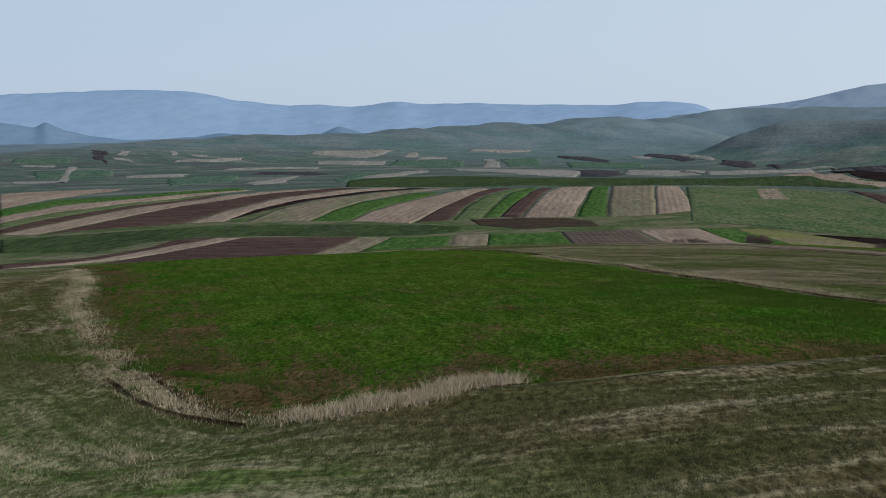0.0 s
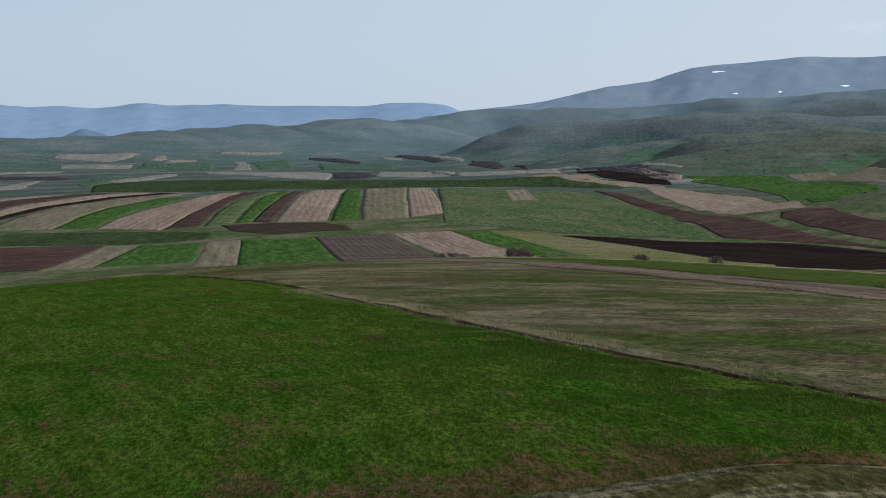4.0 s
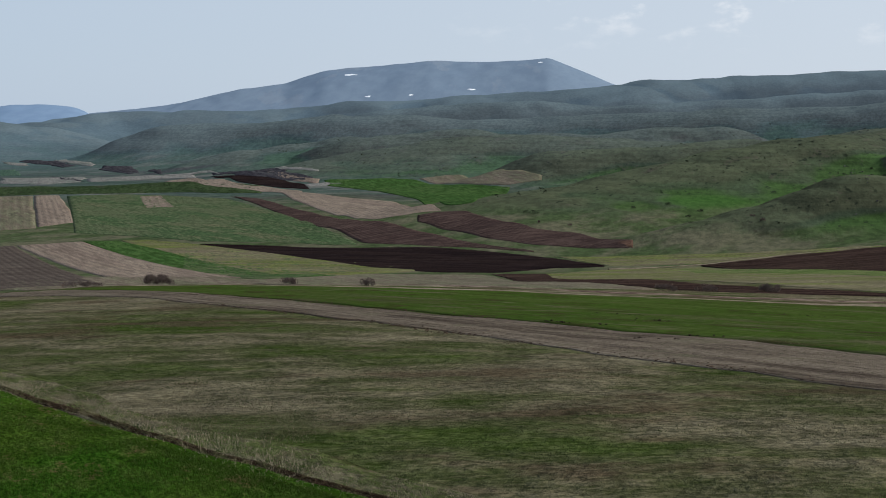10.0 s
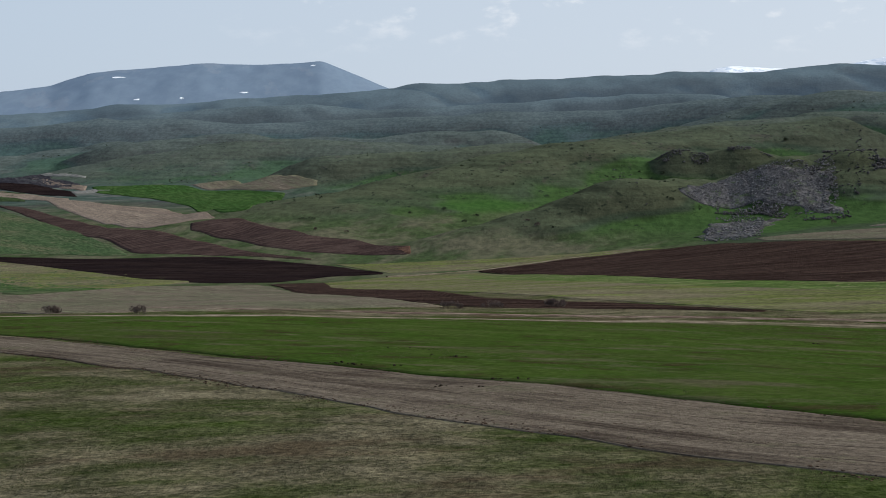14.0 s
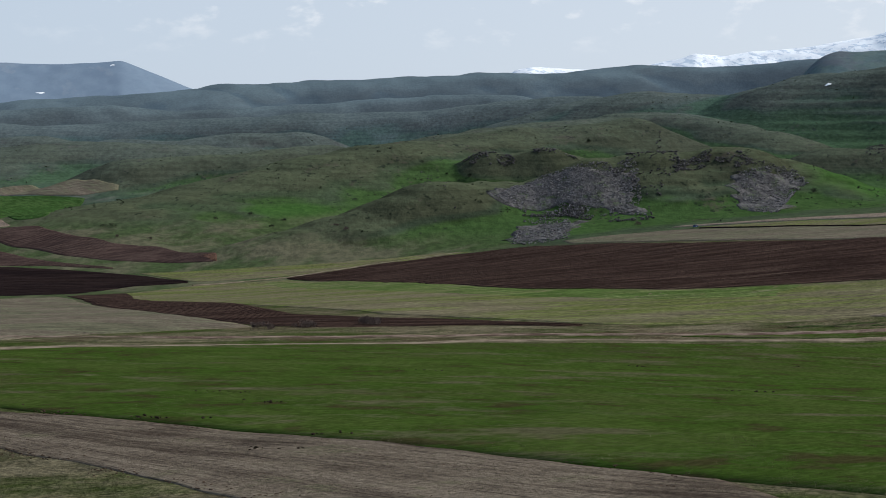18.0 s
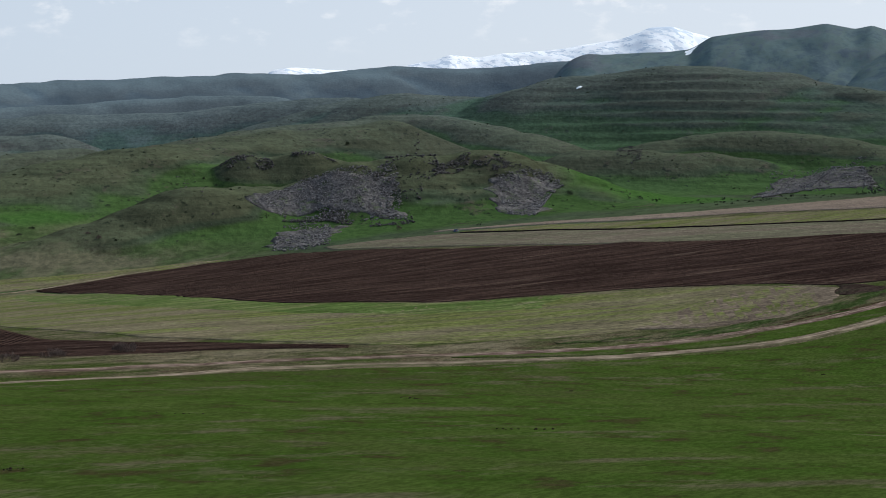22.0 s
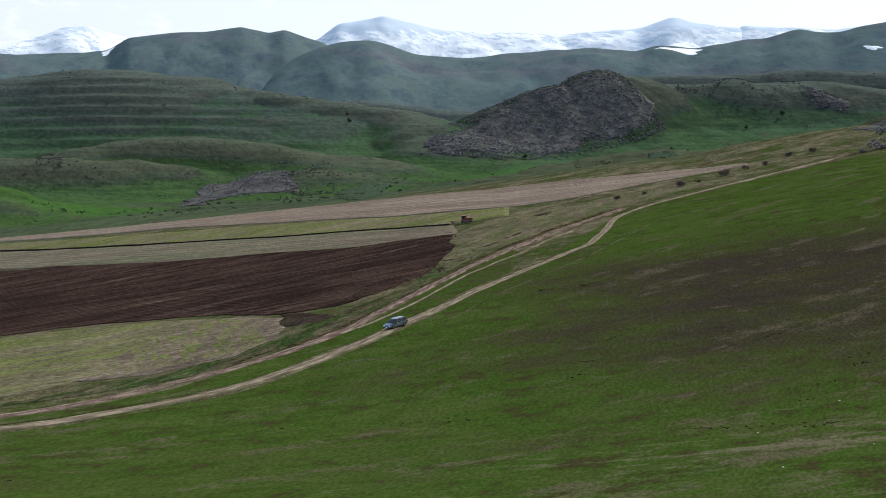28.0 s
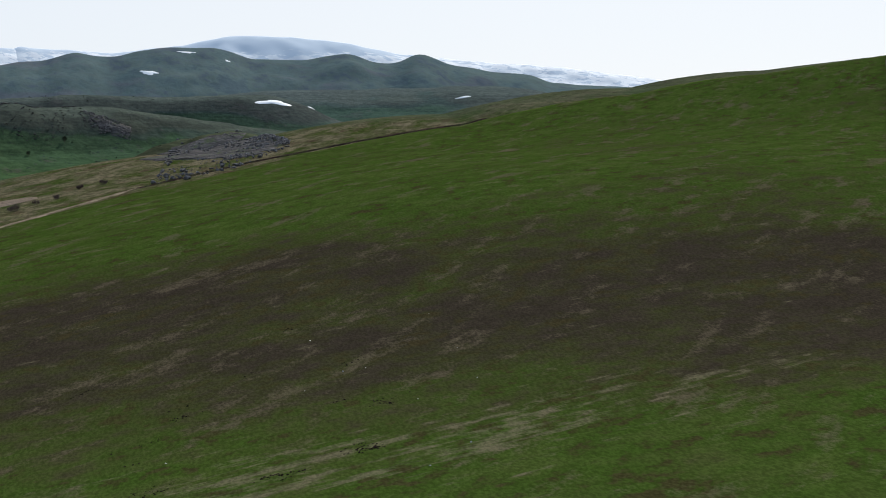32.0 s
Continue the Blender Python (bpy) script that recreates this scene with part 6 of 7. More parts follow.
field("stubble_field", [(1115.8, 1686.1), (1183.6, 1673.7), (1265.7, 1663.0)], [(1093.5, 1659.3), (1155.7, 1634.3), (1222.9, 1613.2)], hazed_straw, "thin distant straw-coloured stubble plot on the plain", 4.0)
field("stubble_field", [(932.0, 1374.0), (1070.1, 1488.7), (1102.8, 1490.9)], [(919.9, 1333.8), (976.4, 1358.5), (1071.6, 1466.7)], hazed_straw, "slanting distant straw-coloured stubble plot on the plain", 4.0)
field("green_field", [(1065.2, 1377.2), (1203.4, 1494.2), (1221.2, 1468.5)], [(1017.0, 1304.3), (1138.6, 1402.6), (1202.7, 1434.8)], hazed_green, "slanting distant green wheat plot on the plain", 4.0)
field("ploughed_field", [(1106.3, 1590.5), (1154.8, 1529.7)], [(1066.6, 1559.1), (1128.6, 1470.9)], hazed_soil, "thin distant brown ploughed plot on the plain", 4.0)
field("stubble_field", [(1133.6, 1407.6), (1224.9, 1449.6), (1324.5, 1494.5)], [(1069.9, 1318.0), (1163.8, 1377.4), (1263.8, 1431.7)], hazed_straw, "slanting distant straw-coloured stubble plot on the plain", 4.0)
field("stubble_field", [(1385.5, 1514.5), (1430.8, 1445.6), (1475.1, 1377.9), (1465.4, 1342.3)], [(1333.8, 1435.2), (1301.7, 1294.7), (1264.2, 1180.8), (1274.9, 1172.3)], hazed_straw, "long distant straw-coloured stubble plot on the plain", 4.0)
field("ploughed_field", [(1495.9, 1375.7), (1528.1, 1361.9), (1538.1, 1344.2)], [(1296.9, 1183.2), (1304.8, 1149.1), (1371.8, 1180.2)], hazed_soil, "broad distant black ploughed plot on the plain", 4.0)
field("stubble_field", [(1624.0, 1693.3), (1633.1, 1676.2)], [(1466.7, 1535.3), (1483.3, 1516.5)], hazed_straw, "small distant straw-coloured stubble plot on the plain", 4.0)
field("stubble_field", [(1686.5, 1800.6), (1737.0, 1755.2), (1788.6, 1744.7)], [(1668.5, 1788.3), (1719.0, 1737.0), (1772.9, 1736.1)], hazed_straw, "thin distant straw-coloured stubble plot on the plain", 4.0)
field("ploughed_field", [(1784.2, 1680.0), (1826.9, 1654.2), (1801.7, 1581.1)], [(1761.9, 1665.6), (1767.1, 1600.0), (1741.9, 1528.5)], hazed_soil, "thin distant brown ploughed plot on the plain", 4.0)
field("green_field", [(1647.0, 1677.3), (1720.5, 1671.6)], [(1501.5, 1517.0), (1573.6, 1516.8)], hazed_green, "broad distant green wheat plot on the plain", 4.0)
field("ploughed_field", [(1964.8, 1632.3), (1983.8, 1590.9), (1868.5, 1457.7)], [(1936.2, 1621.2), (1895.8, 1538.3), (1844.6, 1456.0)], hazed_soil, "slanting distant brown ploughed plot on the plain", 4.0)
field("stubble_field", [(2002.9, 1600.0), (1921.1, 1487.1), (1876.4, 1418.5)], [(1962.4, 1573.8), (1881.5, 1467.8), (1846.0, 1406.5)], hazed_straw, "slanting distant straw-coloured stubble plot on the plain", 4.0)
field("stubble_field", [(1908.1, 1635.7), (1912.7, 1589.0)], [(1887.5, 1615.4), (1872.6, 1555.6)], hazed_straw, "small distant straw-coloured stubble plot on the plain", 4.0)
field("ploughed_field", [(1859.8, 1394.8), (1855.2, 1337.3), (1567.8, 1081.6)], [(1813.7, 1365.5), (1742.1, 1265.6), (1554.5, 1076.6)], hazed_soil, "long distant black ploughed plot on the plain", 4.0)
field("stubble_field", [(1577.1, 1351.5), (1560.5, 1265.8), (1601.4, 1229.4)], [(1371.8, 1180.2), (1370.3, 1111.5), (1432.2, 1108.1)], hazed_straw, "long distant straw-coloured stubble plot on the plain", 4.0)
field("ploughed_field", [(1598.4, 1286.5), (1548.0, 1212.0)], [(1468.7, 1168.2), (1458.1, 1119.3)], hazed_soil, "small distant dark ploughed plot on the plain", 4.0)
field("stubble_field", [(1555.7, 1194.3), (1542.3, 1094.0), (1559.9, 1029.8)], [(1432.3, 1095.2), (1506.2, 1068.3), (1524.5, 1006.2)], hazed_straw, "long distant straw-coloured stubble plot on the plain", 4.0)
field("ploughed_field", [(1568.5, 1013.2), (1593.6, 968.7), (1407.5, 811.7), (1388.7, 769.0)], [(1413.0, 901.5), (1376.4, 830.0), (1363.0, 782.6), (1365.8, 759.7)], hazed_soil, "long distant black ploughed plot on the plain", 4.0)
field("stubble_field", [(1558.3, 1077.0), (1582.1, 1021.9), (1425.7, 800.2), (1417.1, 773.9)], [(1547.9, 1061.0), (1571.7, 1015.2), (1417.5, 817.5), (1408.3, 772.7)], hazed_straw, "long distant straw-coloured stubble plot on the plain", 4.0)
field("stubble_field", [(1332.3, 748.0), (1357.4, 734.6), (1362.3, 710.2)], [(1315.8, 732.1), (1332.3, 721.0), (1345.1, 701.3)], hazed_straw, "small distant straw-coloured stubble plot on the plain", 4.0)
field("stubble_field", [(920.4, 1906.4), (948.7, 1868.3)], [(913.5, 1888.6), (937.9, 1847.2)], hazed_straw, "thin distant straw-coloured stubble plot on the plain", 4.0)
field("stubble_field", [(1064.7, 1908.6), (1076.0, 1871.0)], [(1057.1, 1886.9), (1070.9, 1854.1)], hazed_straw, "small distant straw-coloured stubble plot on the plain", 4.0)
field("ploughed_field", [(1085.3, 2006.1), (1091.2, 1981.6)], [(1038.4, 1919.9), (1012.0, 1830.5)], hazed_soil, "small distant brown ploughed plot on the plain", 4.0)
field("stubble_field", [(1106.8, 1966.3), (1111.6, 1949.2)], [(1074.6, 1917.8), (1085.1, 1907.9)], hazed_straw, "small distant straw-coloured stubble plot on the plain", 4.0)
field("fallow_field", [(935.4, 1973.2), (1007.0, 1938.3)], [(914.9, 1930.4), (982.3, 1874.2)], hazed_green, "broad distant pale green fallow plot on the plain", 4.0)
field("fallow_field", [(1453.3, 1719.8), (1559.9, 1678.6)], [(1375.9, 1641.3), (1452.2, 1562.6)], hazed_green, "broad distant pale green fallow plot on the plain", 4.0)
field("fallow_field", [(1677.9, 1567.5), (1796.2, 1515.6)], [(1580.3, 1464.7), (1638.8, 1371.8)], hazed_green, "broad distant pale green fallow plot on the plain", 4.0)
field("stubble_field", [(1345.7, 1782.3), (1427.3, 1716.3)], [(1309.2, 1734.0), (1387.8, 1668.9)], hazed_straw, "broad distant greyish stubble plot on the plain", 4.0)
field("stubble_field", [(936.0, 1649.8), (1017.8, 1631.6)], [(908.1, 1600.7), (989.3, 1586.1)], hazed_straw, "thin distant greyish stubble plot on the plain", 4.0)
field("stubble_field", [(784.0, 1655.7), (830.8, 1615.1)], [(762.1, 1609.5), (803.6, 1562.4)], hazed_straw, "thin distant greyish stubble plot on the plain", 4.0)
field("fallow_field", [(950.4, 1563.4), (1050.4, 1561.3)], [(839.8, 1381.7), (959.6, 1426.4)], hazed_green, "broad distant dark green meadow plot on the plain", 4.0)
field("fallow_field", [(893.0, 1816.3), (978.0, 1754.0)], [(835.8, 1700.5), (921.6, 1653.3)], hazed_green, "broad distant dark green meadow plot on the plain", 4.0)
track("dirt_track", [(953.6, 1823.1), (922.5, 1773.4), (878.0, 1698.9), (802.8, 1563.6)], 9.0, hazed_straw, "pale farm road climbing a distant slope")


# ---- vehicles ----
paint_grey = plain("car_paint_grey_blue", (0.26, 0.31, 0.38), 0.25, 0.9, 0.5)
paint_blue = plain("car_paint_blue", (0.07, 0.12, 0.22), 0.25, 0.5)
paint_red = plain("tractor_paint", (0.17, 0.040, 0.022), 0.6, 0.0, 0.2)
glass = plain("tinted_glass", (0.012, 0.014, 0.018), 0.12, 0.0, 0.25)
rubber = plain("rubber", (0.018, 0.018, 0.019), 0.85, 0.0, 0.2)
alloy = plain("alloy", (0.55, 0.56, 0.58), 0.3, 0.9)
lamp_glass = plain("lamp_glass", (0.75, 0.78, 0.8), 0.1)
tail_glass = plain("tail_glass", (0.4, 0.02, 0.02), 0.15)
plate_white = plain("number_plate", (0.75, 0.75, 0.73), 0.4)
steel = plain("worn_steel", (0.16, 0.15, 0.14), 0.45, 0.8)
roof_white = plain("cab_roof", (0.36, 0.10, 0.06), 0.6)


def car(name, length, width, height, paint, estate, label):
    """A passenger car along y, its nose towards -y."""
    top = new(name)
    h, L, w = height, length / 2, width / 2
    tail = L * 0.97
    body = bmesh.new()
    waist = 1.08 if estate else 0.95
    profile(body, [(-L, 0.34), (-L * 1.01, 0.62), (-L * 0.96, 0.80), (-L * 0.86, waist - 0.14), (-L * 0.60, waist - 0.03), (-L * 0.2, waist), (L * 0.6, waist + 0.03), (L * 0.93, waist + 0.02), (L, waist - 0.12), (L * 1.01, 0.5), (L * 0.96, 0.30), (L * 0.8, 0.24), (-L * 0.86, 0.22)], w, 0.05, 0.06)
    bmesh.ops.bevel(body, geom=body.edges[:], offset=0.035, segments=2, affect="EDGES")
    part("body", body, paint, top, "glossy metallic paintwork")
    cabin = bmesh.new()
    back_y = tail * 0.97 if estate else L * 0.55
    screen = -L * 0.66 if estate else -L * 0.52
    profile(cabin, [(screen, waist - 0.06), (-L * 0.30, h - 0.22), (-L * 0.08, h - 0.06), (L * 0.25, h - 0.02), (back_y * 0.80, h - 0.07), (back_y * 0.93, h - 0.25), (back_y, waist - 0.02)], w * 0.93, 0.2, 0.03)
    bmesh.ops.bevel(cabin, geom=cabin.edges[:], offset=0.03, segments=2, affect="EDGES")
    part("windows", cabin, glass, top, "dark tinted windows")
    roof = bmesh.new()
    profile(roof, [(-L * 0.16, h - 0.10), (0.0, h - 0.01), (L * 0.25, h + 0.03), (back_y * 0.80, h - 0.01), (back_y * 0.92, h - 0.14), (back_y * 0.80, h - 0.12), (-L * 0.05, h - 0.12)], w * 0.80, 0.04, 0.03)
    part("roof", roof, paint, top)
    for s in (-1, 1):
        for y0 in (-L * 0.02, L * 0.36):
            pillar = bmesh.new()
            block(pillar, (0.03, 0.09, h - waist), (s * w * 0.865, y0, (h + waist - 0.04) / 2), 0.01, 1.0, -s * 14)
            part("pillar", pillar, paint, top)
        mirror = bmesh.new()
        block(mirror, (0.2, 0.12, 0.14), (s * (w + 0.07), -L * 0.36, 1.0), 0.03)
        part("wing_mirror", mirror, paint, top)
        light = bmesh.new()
        block(light, (0.36, 0.16, 0.14), (s * w * 0.72, -L * 0.955, 0.68), 0.03)
        part("headlight", light, lamp_glass, top, "clear headlight")
        rear = bmesh.new()
        block(rear, (0.18, 0.1, 0.4), (s * w * 0.86, L * 0.985, 0.82), 0.03)
        part("tail_light", rear, tail_glass, top, "red tail light")
        for y0 in (-L * 0.12, L * 0.33):
            door = bmesh.new()
            block(door, (0.03, 0.16, 0.03), (s * (w + 0.005), y0, 0.84), 0.008)
            part("door_handle", door, alloy, top)
        for y in (-L * 0.62, L * 0.6):
            wheel = bmesh.new()
            disc(wheel, 0.33, 0.22, (s * (w - 0.08), y, 0.33), 24)
            bmesh.ops.bevel(wheel, geom=wheel.edges[:], offset=0.03, segments=2, affect="EDGES")
            tyre = part("wheel", wheel, rubber, top, "black tyre")
            rim = bmesh.new()
            disc(rim, 0.21, 0.06, (s * (w + 0.015), y, 0.33), 10, 0.19)
            part("rim", rim, alloy, tyre, "silver rim")
    bumper = bmesh.new()
    block(bumper, (w * 1.86, 0.22, 0.24), (0, -L * 0.98, 0.40), 0.06)
    part("front_bumper", bumper, paint, top)
    grille = bmesh.new()
    block(grille, (w * 0.9, 0.06, 0.14), (0, -L * 1.005, 0.66), 0.02)
    part("grille", grille, rubber, top)
    plate = bmesh.new()
    block(plate, (0.52, 0.02, 0.11), (0, -L * 1.035, 0.45), 0.004)
    part("number_plate", plate, plate_white, top, "blank white plate")
    return tagged(top, label, "car")


def stand(ob, x, y, turn, lift):
    """Sets a thing on the slope, leaning as the ground leans."""
    d = 1.5
    z = float(level(x, y))
    sx, sy = float(level(x + d, y) - level(x - d, y)) / (2 * d), float(level(x, y + d) - level(x, y - d)) / (2 * d)
    up = Vector((-sx, -sy, 1)).normalized()
    tilt = Vector((0, 0, 1)).rotation_difference(up).to_matrix().to_4x4()
    ob.matrix_basis = Matrix.Translation((x, y, z + lift)) @ tilt @ pose(0, 0, 0, 0, 0, turn)


van = car("minivan", 5.3, 2.0, 1.8, paint_grey, True, "grey-blue minivan driving on the sandy track")
stand(van, 327.2, -90.4, 203, 0.30)
saloon = car("car", 4.3, 1.7, 1.45, paint_blue, False, "small blue car parked at the field edge")
stand(saloon, 806.0, -19.0, 70, 0.4)


def tractor():
    """A crawler tractor along y, its nose towards -y, with a plough behind."""
    top = new("tractor")
    bm = bmesh.new()
    block(bm, (1.0, 2.4, 0.55), (0, -0.9, 1.25), 0.08)
    part("bonnet", bm, paint_red, top, "faded red bonnet")
    bm = bmesh.new()
    block(bm, (0.8, 0.1, 0.5), (0, -2.13, 1.25), 0.03)
    part("radiator_grille", bm, steel, top)
    bm = bmesh.new()
    block(bm, (1.3, 3.9, 0.5), (0, 0, 0.75), 0.06)
    part("chassis", bm, paint_red, top)
    bm = bmesh.new()
    block(bm, (1.5, 1.5, 0.7), (0, 0.95, 1.35), 0.06)
    cab = part("cab", bm, paint_red, top, "faded red cab")
    bm = bmesh.new()
    block(bm, (1.42, 1.42, 0.75), (0, 0.95, 2.05), 0.04, 0.94)
    part("cab_window", bm, glass, cab, "dark cab glazing")
    for sx in (-1, 1):
        for sy in (0.27, 1.63):
            bm = bmesh.new()
            block(bm, (0.1, 0.1, 0.8), (sx * 0.68, sy, 2.05), 0.02)
            part("cab_post", bm, paint_red, cab)
    bm = bmesh.new()
    block(bm, (1.65, 1.65, 0.13), (0, 0.95, 2.48), 0.05)
    part("cab_roof", bm, roof_white, cab, "faded red cab roof")
    bm = bmesh.new()
    limb_tube(bm, [(0.3, -1.2, 1.5), (0.3, -1.2, 2.2), (0.3, -1.15, 2.5)], 0.06, 0.06, 8)
    part("exhaust", bm, steel, top)
    for s in (-1, 1):
        bm = bmesh.new()
        outline = []
        for k in range(9):
            a = math.pi / 2 + math.pi * k / 8
            outline.append((-1.55 + 0.45 * math.cos(a), 0.47 + 0.45 * math.sin(a)))
        for k in range(9):
            a = -math.pi / 2 + math.pi * k / 8
            outline.append((1.55 + 0.45 * math.cos(a), 0.47 + 0.45 * math.sin(a)))
        profile(bm, outline, 0.22)
        bmesh.ops.translate(bm, verts=bm.verts[:], vec=(s * 0.85, 0, 0))
        belt = part("crawler_track", bm, steel, top, "muddy steel crawler track", False)
        for y in (-1.5, -0.75, 0.0, 0.75, 1.5):
            bm = bmesh.new()
            disc(bm, 0.33 if abs(y) > 1 else 0.22, 0.1, (s * 1.06, y, 0.47 if abs(y) > 1 else 0.3), 14)
            part("track_roller", bm, rubber, belt)
    return tagged(top, "faded red crawler tractor ploughing the field strip", "tractor")


crawler = tractor()
stand(crawler, 504.0, -195.0, -40, 0.32)


def plough():
    top = new("plough")
    bm = bmesh.new()
    limb_tube(bm, [(0, 0.2, 0.7), (0, 1.0, 0.75)], 0.08, 0.08, 6)
    block(bm, (0.14, 3.4, 0.16), (0.1, 2.3, 0.8), 0.02, 1.0)
    part("frame", bm, paint_red, top)
    for k in range(4):
        bm = bmesh.new()
        block(bm, (0.1, 0.12, 0.7), (0.1 + 0.25 * k - 0.4, 1.0 + 0.8 * k, 0.5), 0.02)
        block(bm, (0.45, 0.5, 0.32), (0.1 + 0.25 * k - 0.4, 0.9 + 0.8 * k, 0.2), 0.03, 0.6)
        part("ploughshare", bm, steel, top, "polished steel share")
    bm = bmesh.new()
    disc(bm, 0.3, 0.12, (0.6, 3.2, 0.35), 16)
    part("depth_wheel", bm, rubber, top)
    return tagged(top, "steel mouldboard plough hitched behind the tractor", "plough")


share_set = plough()
px, py = 504.0 - math.sin(radians(-40)) * 2.1, -195.0 + math.cos(radians(-40)) * 2.1
stand(share_set, px, py, -40, 0.3)

# ---- dung heaps, clods and white stones on the pasture ----
HEAPS = [(286, -120), (282, -112), (270, -100), (262, -92), (225, -112), (218, -104), (240, -150), (228, -160), (255, -175), (231, -125), (236, -129), (213, -139), (206, -141), (191, -118), (193, -119), (191, -104), (194, -102), (205, -95), (206, -92), (250, -60), (246, -63),
         (259, -41), (337, -130), (334, -139), (208, -88), (203, -94), (170, 60), (162, 55), (149, 60), (142, 45), (133, 47), (205, 45)]
OLD_HEAPS = [(225, 20), (238, 0), (190, 10), (175, -30), (260, -130), (300, -170), (280, -90)]
spots = []
for hx, hy in HEAPS + OLD_HEAPS:
    n = int(rng.integers(5, 16))
    drift = rng.normal(size=(n, 2)) * np.array([0.5, 1.6])
    spots.append(np.array([hx, hy]) + drift)
spots = np.concatenate(spots)
soup("soil_clods", stones(spots[:, 0], spots[:, 1], rng.uniform(0.12, 0.36, len(spots)), 0.6), clod_soil, None, "dark earth heaps scattered over the pasture", "clods", "stuff")
specks = within([(200, -60), (330, -235)], [(150, -80), (232, -222)], 16)
soup("white_stones", stones(specks[:, 0], specks[:, 1], rng.uniform(0.18, 0.34, len(specks))), white_stone, None, "small white stones in the grass", "stones", "stuff")
rough = within([(385, -90), (402, -20), (425, 15), (500, 60), (680, 130)], [(470, -155), (525, -103), (625, -60), (712, -18), (790, 35)], 8000)
soup("field_clods", stones(rough[:, 0], rough[:, 1], rng.uniform(0.10, 0.36, len(rough)), 0.6), stony("tilth", (0.03, 0.02, 0.016), (0.10, 0.075, 0.056), 0.3), None, "turned clods on the ploughed field", "clods", "stuff")

# ---- rough ground between the ploughland and the road ----
field("grass_verge", [(402, -134), (440, -156), (478, -178), (500, -200), (505, -235), (512, -285)], [(392, -134), (420, -163), (446, -194), (466, -226), (480, -262), (490, -300)], dry_verge,
      "olive and straw verge between ploughland and road", 1.5)

# ---- the headland round the wheat ----
field("grass_verge", [(52, 97), (47, 89), (38, 73), (30.2, 56.3), (25.6, 44.7), (23.1, 37.4), (23.1, 33.4), (25.9, 32.3), (29.8, 33.1), (31.2, 31), (33.9, 29.6), (37, 28.7), (40.2, 26.7), (44, 25.0), (46.5, 19.5), (46, 10)],
      [(28, 100), (22, 86), (14, 66), (8, 52), (4, 42), (4, 32), (8, 25), (13, 20), (17, 17.5), (21, 16), (26, 14), (30, 10), (33, 5)], headland_grass,
      "rough pasture with bleached streaks round the wheat")
red_tilth = stony("red_tilth", (0.040, 0.027, 0.019), (0.100, 0.070, 0.050), 0.2)


def clod_line(line, count, by, big, label):
    """Turned earth thrown up along a line, thick and thin by turns."""
    q = along(line, count, by)
    q = q[ripple(q[:, 0], q[:, 1], 7.0, 65) + 0.7 * ripple(q[:, 0], q[:, 1], 2.0, 66) > 0.12]
    soup("soil_ridge", stones(q[:, 0], q[:, 1], rng.uniform(0.3, 1.2, len(q)) * big, 0.45), red_tilth, None, label, "clods", "stuff")


field("grass_verge", [(131, 142), (114, 115), (103.0, 95.3), (94.6, 81.6), (86.0, 67.6), (80.0, 59.9), (75.0, 51.7), (70.0, 41.5), (64.0, 31.9), (61.0, 27.5), (58.0, 21.4)],
      [(128.5, 143), (111.5, 116), (99.8, 96.5), (91.0, 83.5), (82.2, 69.6), (77.4, 61.4), (72.0, 53.6), (66.7, 43.3), (60.9, 33.6), (58.3, 29.0), (55.5, 22.8)], pale_verge,
      "band of bleached grass between wheat and fallow", 1.6)
track("furrow", [(128, 143), (111, 116), (99.4, 96.7), (90.7, 83.6), (81.9, 69.8), (77.1, 61.5), (71.7, 53.7), (66.3, 43.5), (60.5, 33.8), (57.9, 29.2), (55.1, 23.1), (50.2, 12.2)], 0.5, furrow_soil, "dark turned furrow along the wheat's edge")
field("grass_verge", [(58, 107), (49.5, 92), (41.0, 78.2), (34.4, 65.4), (31.1, 58.3), (28.7, 52.5), (27.1, 47.2), (24.8, 41.5), (23.4, 37.6)],
      [(56, 108), (47.6, 92.6), (39.7, 78.4), (33.0, 65.7), (29.9, 58.6), (27.6, 52.9), (26.1, 47.6), (24.0, 41.8), (22.8, 37.9)], pale_verge,
      "band of bleached grass round the wheat", 0.5)
clod_line([(177.5, 123.8), (160.2, 90.6), (143.1, 63.9), (133.2, 45.7), (125.0, 30.7), (119.6, 17.0)], 900, 0.16, 0.13, "old furrow of dark clods in the dry strip")
clod_line([(169.5, 118.8), (149.2, 85.1), (129.6, 56.9), (117.7, 38.2), (109.0, 23.2), (105.1, 12.5)], 900, 0.16, 0.13, "broken line of dark clods in the dry strip")
track("wheel_rut", [(25.5, 46.9), (24.4, 43.7), (23.7, 41.4), (23.3, 39.6), (23.1, 37.6), (23.0, 36.2), (23.2, 34.4)], 0.26, furrow_soil, "dark wheel rut beside the wheat's grass edge")
clod_line([(41, 81), (35, 69), (29.6, 56.3), (26.6, 49), (24.6, 43), (22.9, 38.5), (22.4, 35.5)], 1500, 0.3, 0.11, "broken earth along the wheat's edge")
clod_line([(96.5, 94), (80.3, 66), (66.4, 43.5), (58.5, 29), (55.5, 23), (50.5, 12)], 2400, 0.5, 0.12, "turned earth between wheat and fallow")
clod_line([(165, 116), (143, 82), (122, 53), (109, 34), (100, 19), (97, 10)], 1700, 0.9, 0.17, "turned earth along the dry grass strip")
clod_line([(181, 126), (165, 93), (149, 67), (140, 49), (132, 34), (126, 19)], 900, 1.2, 0.20, "turned earth beside the green pasture")
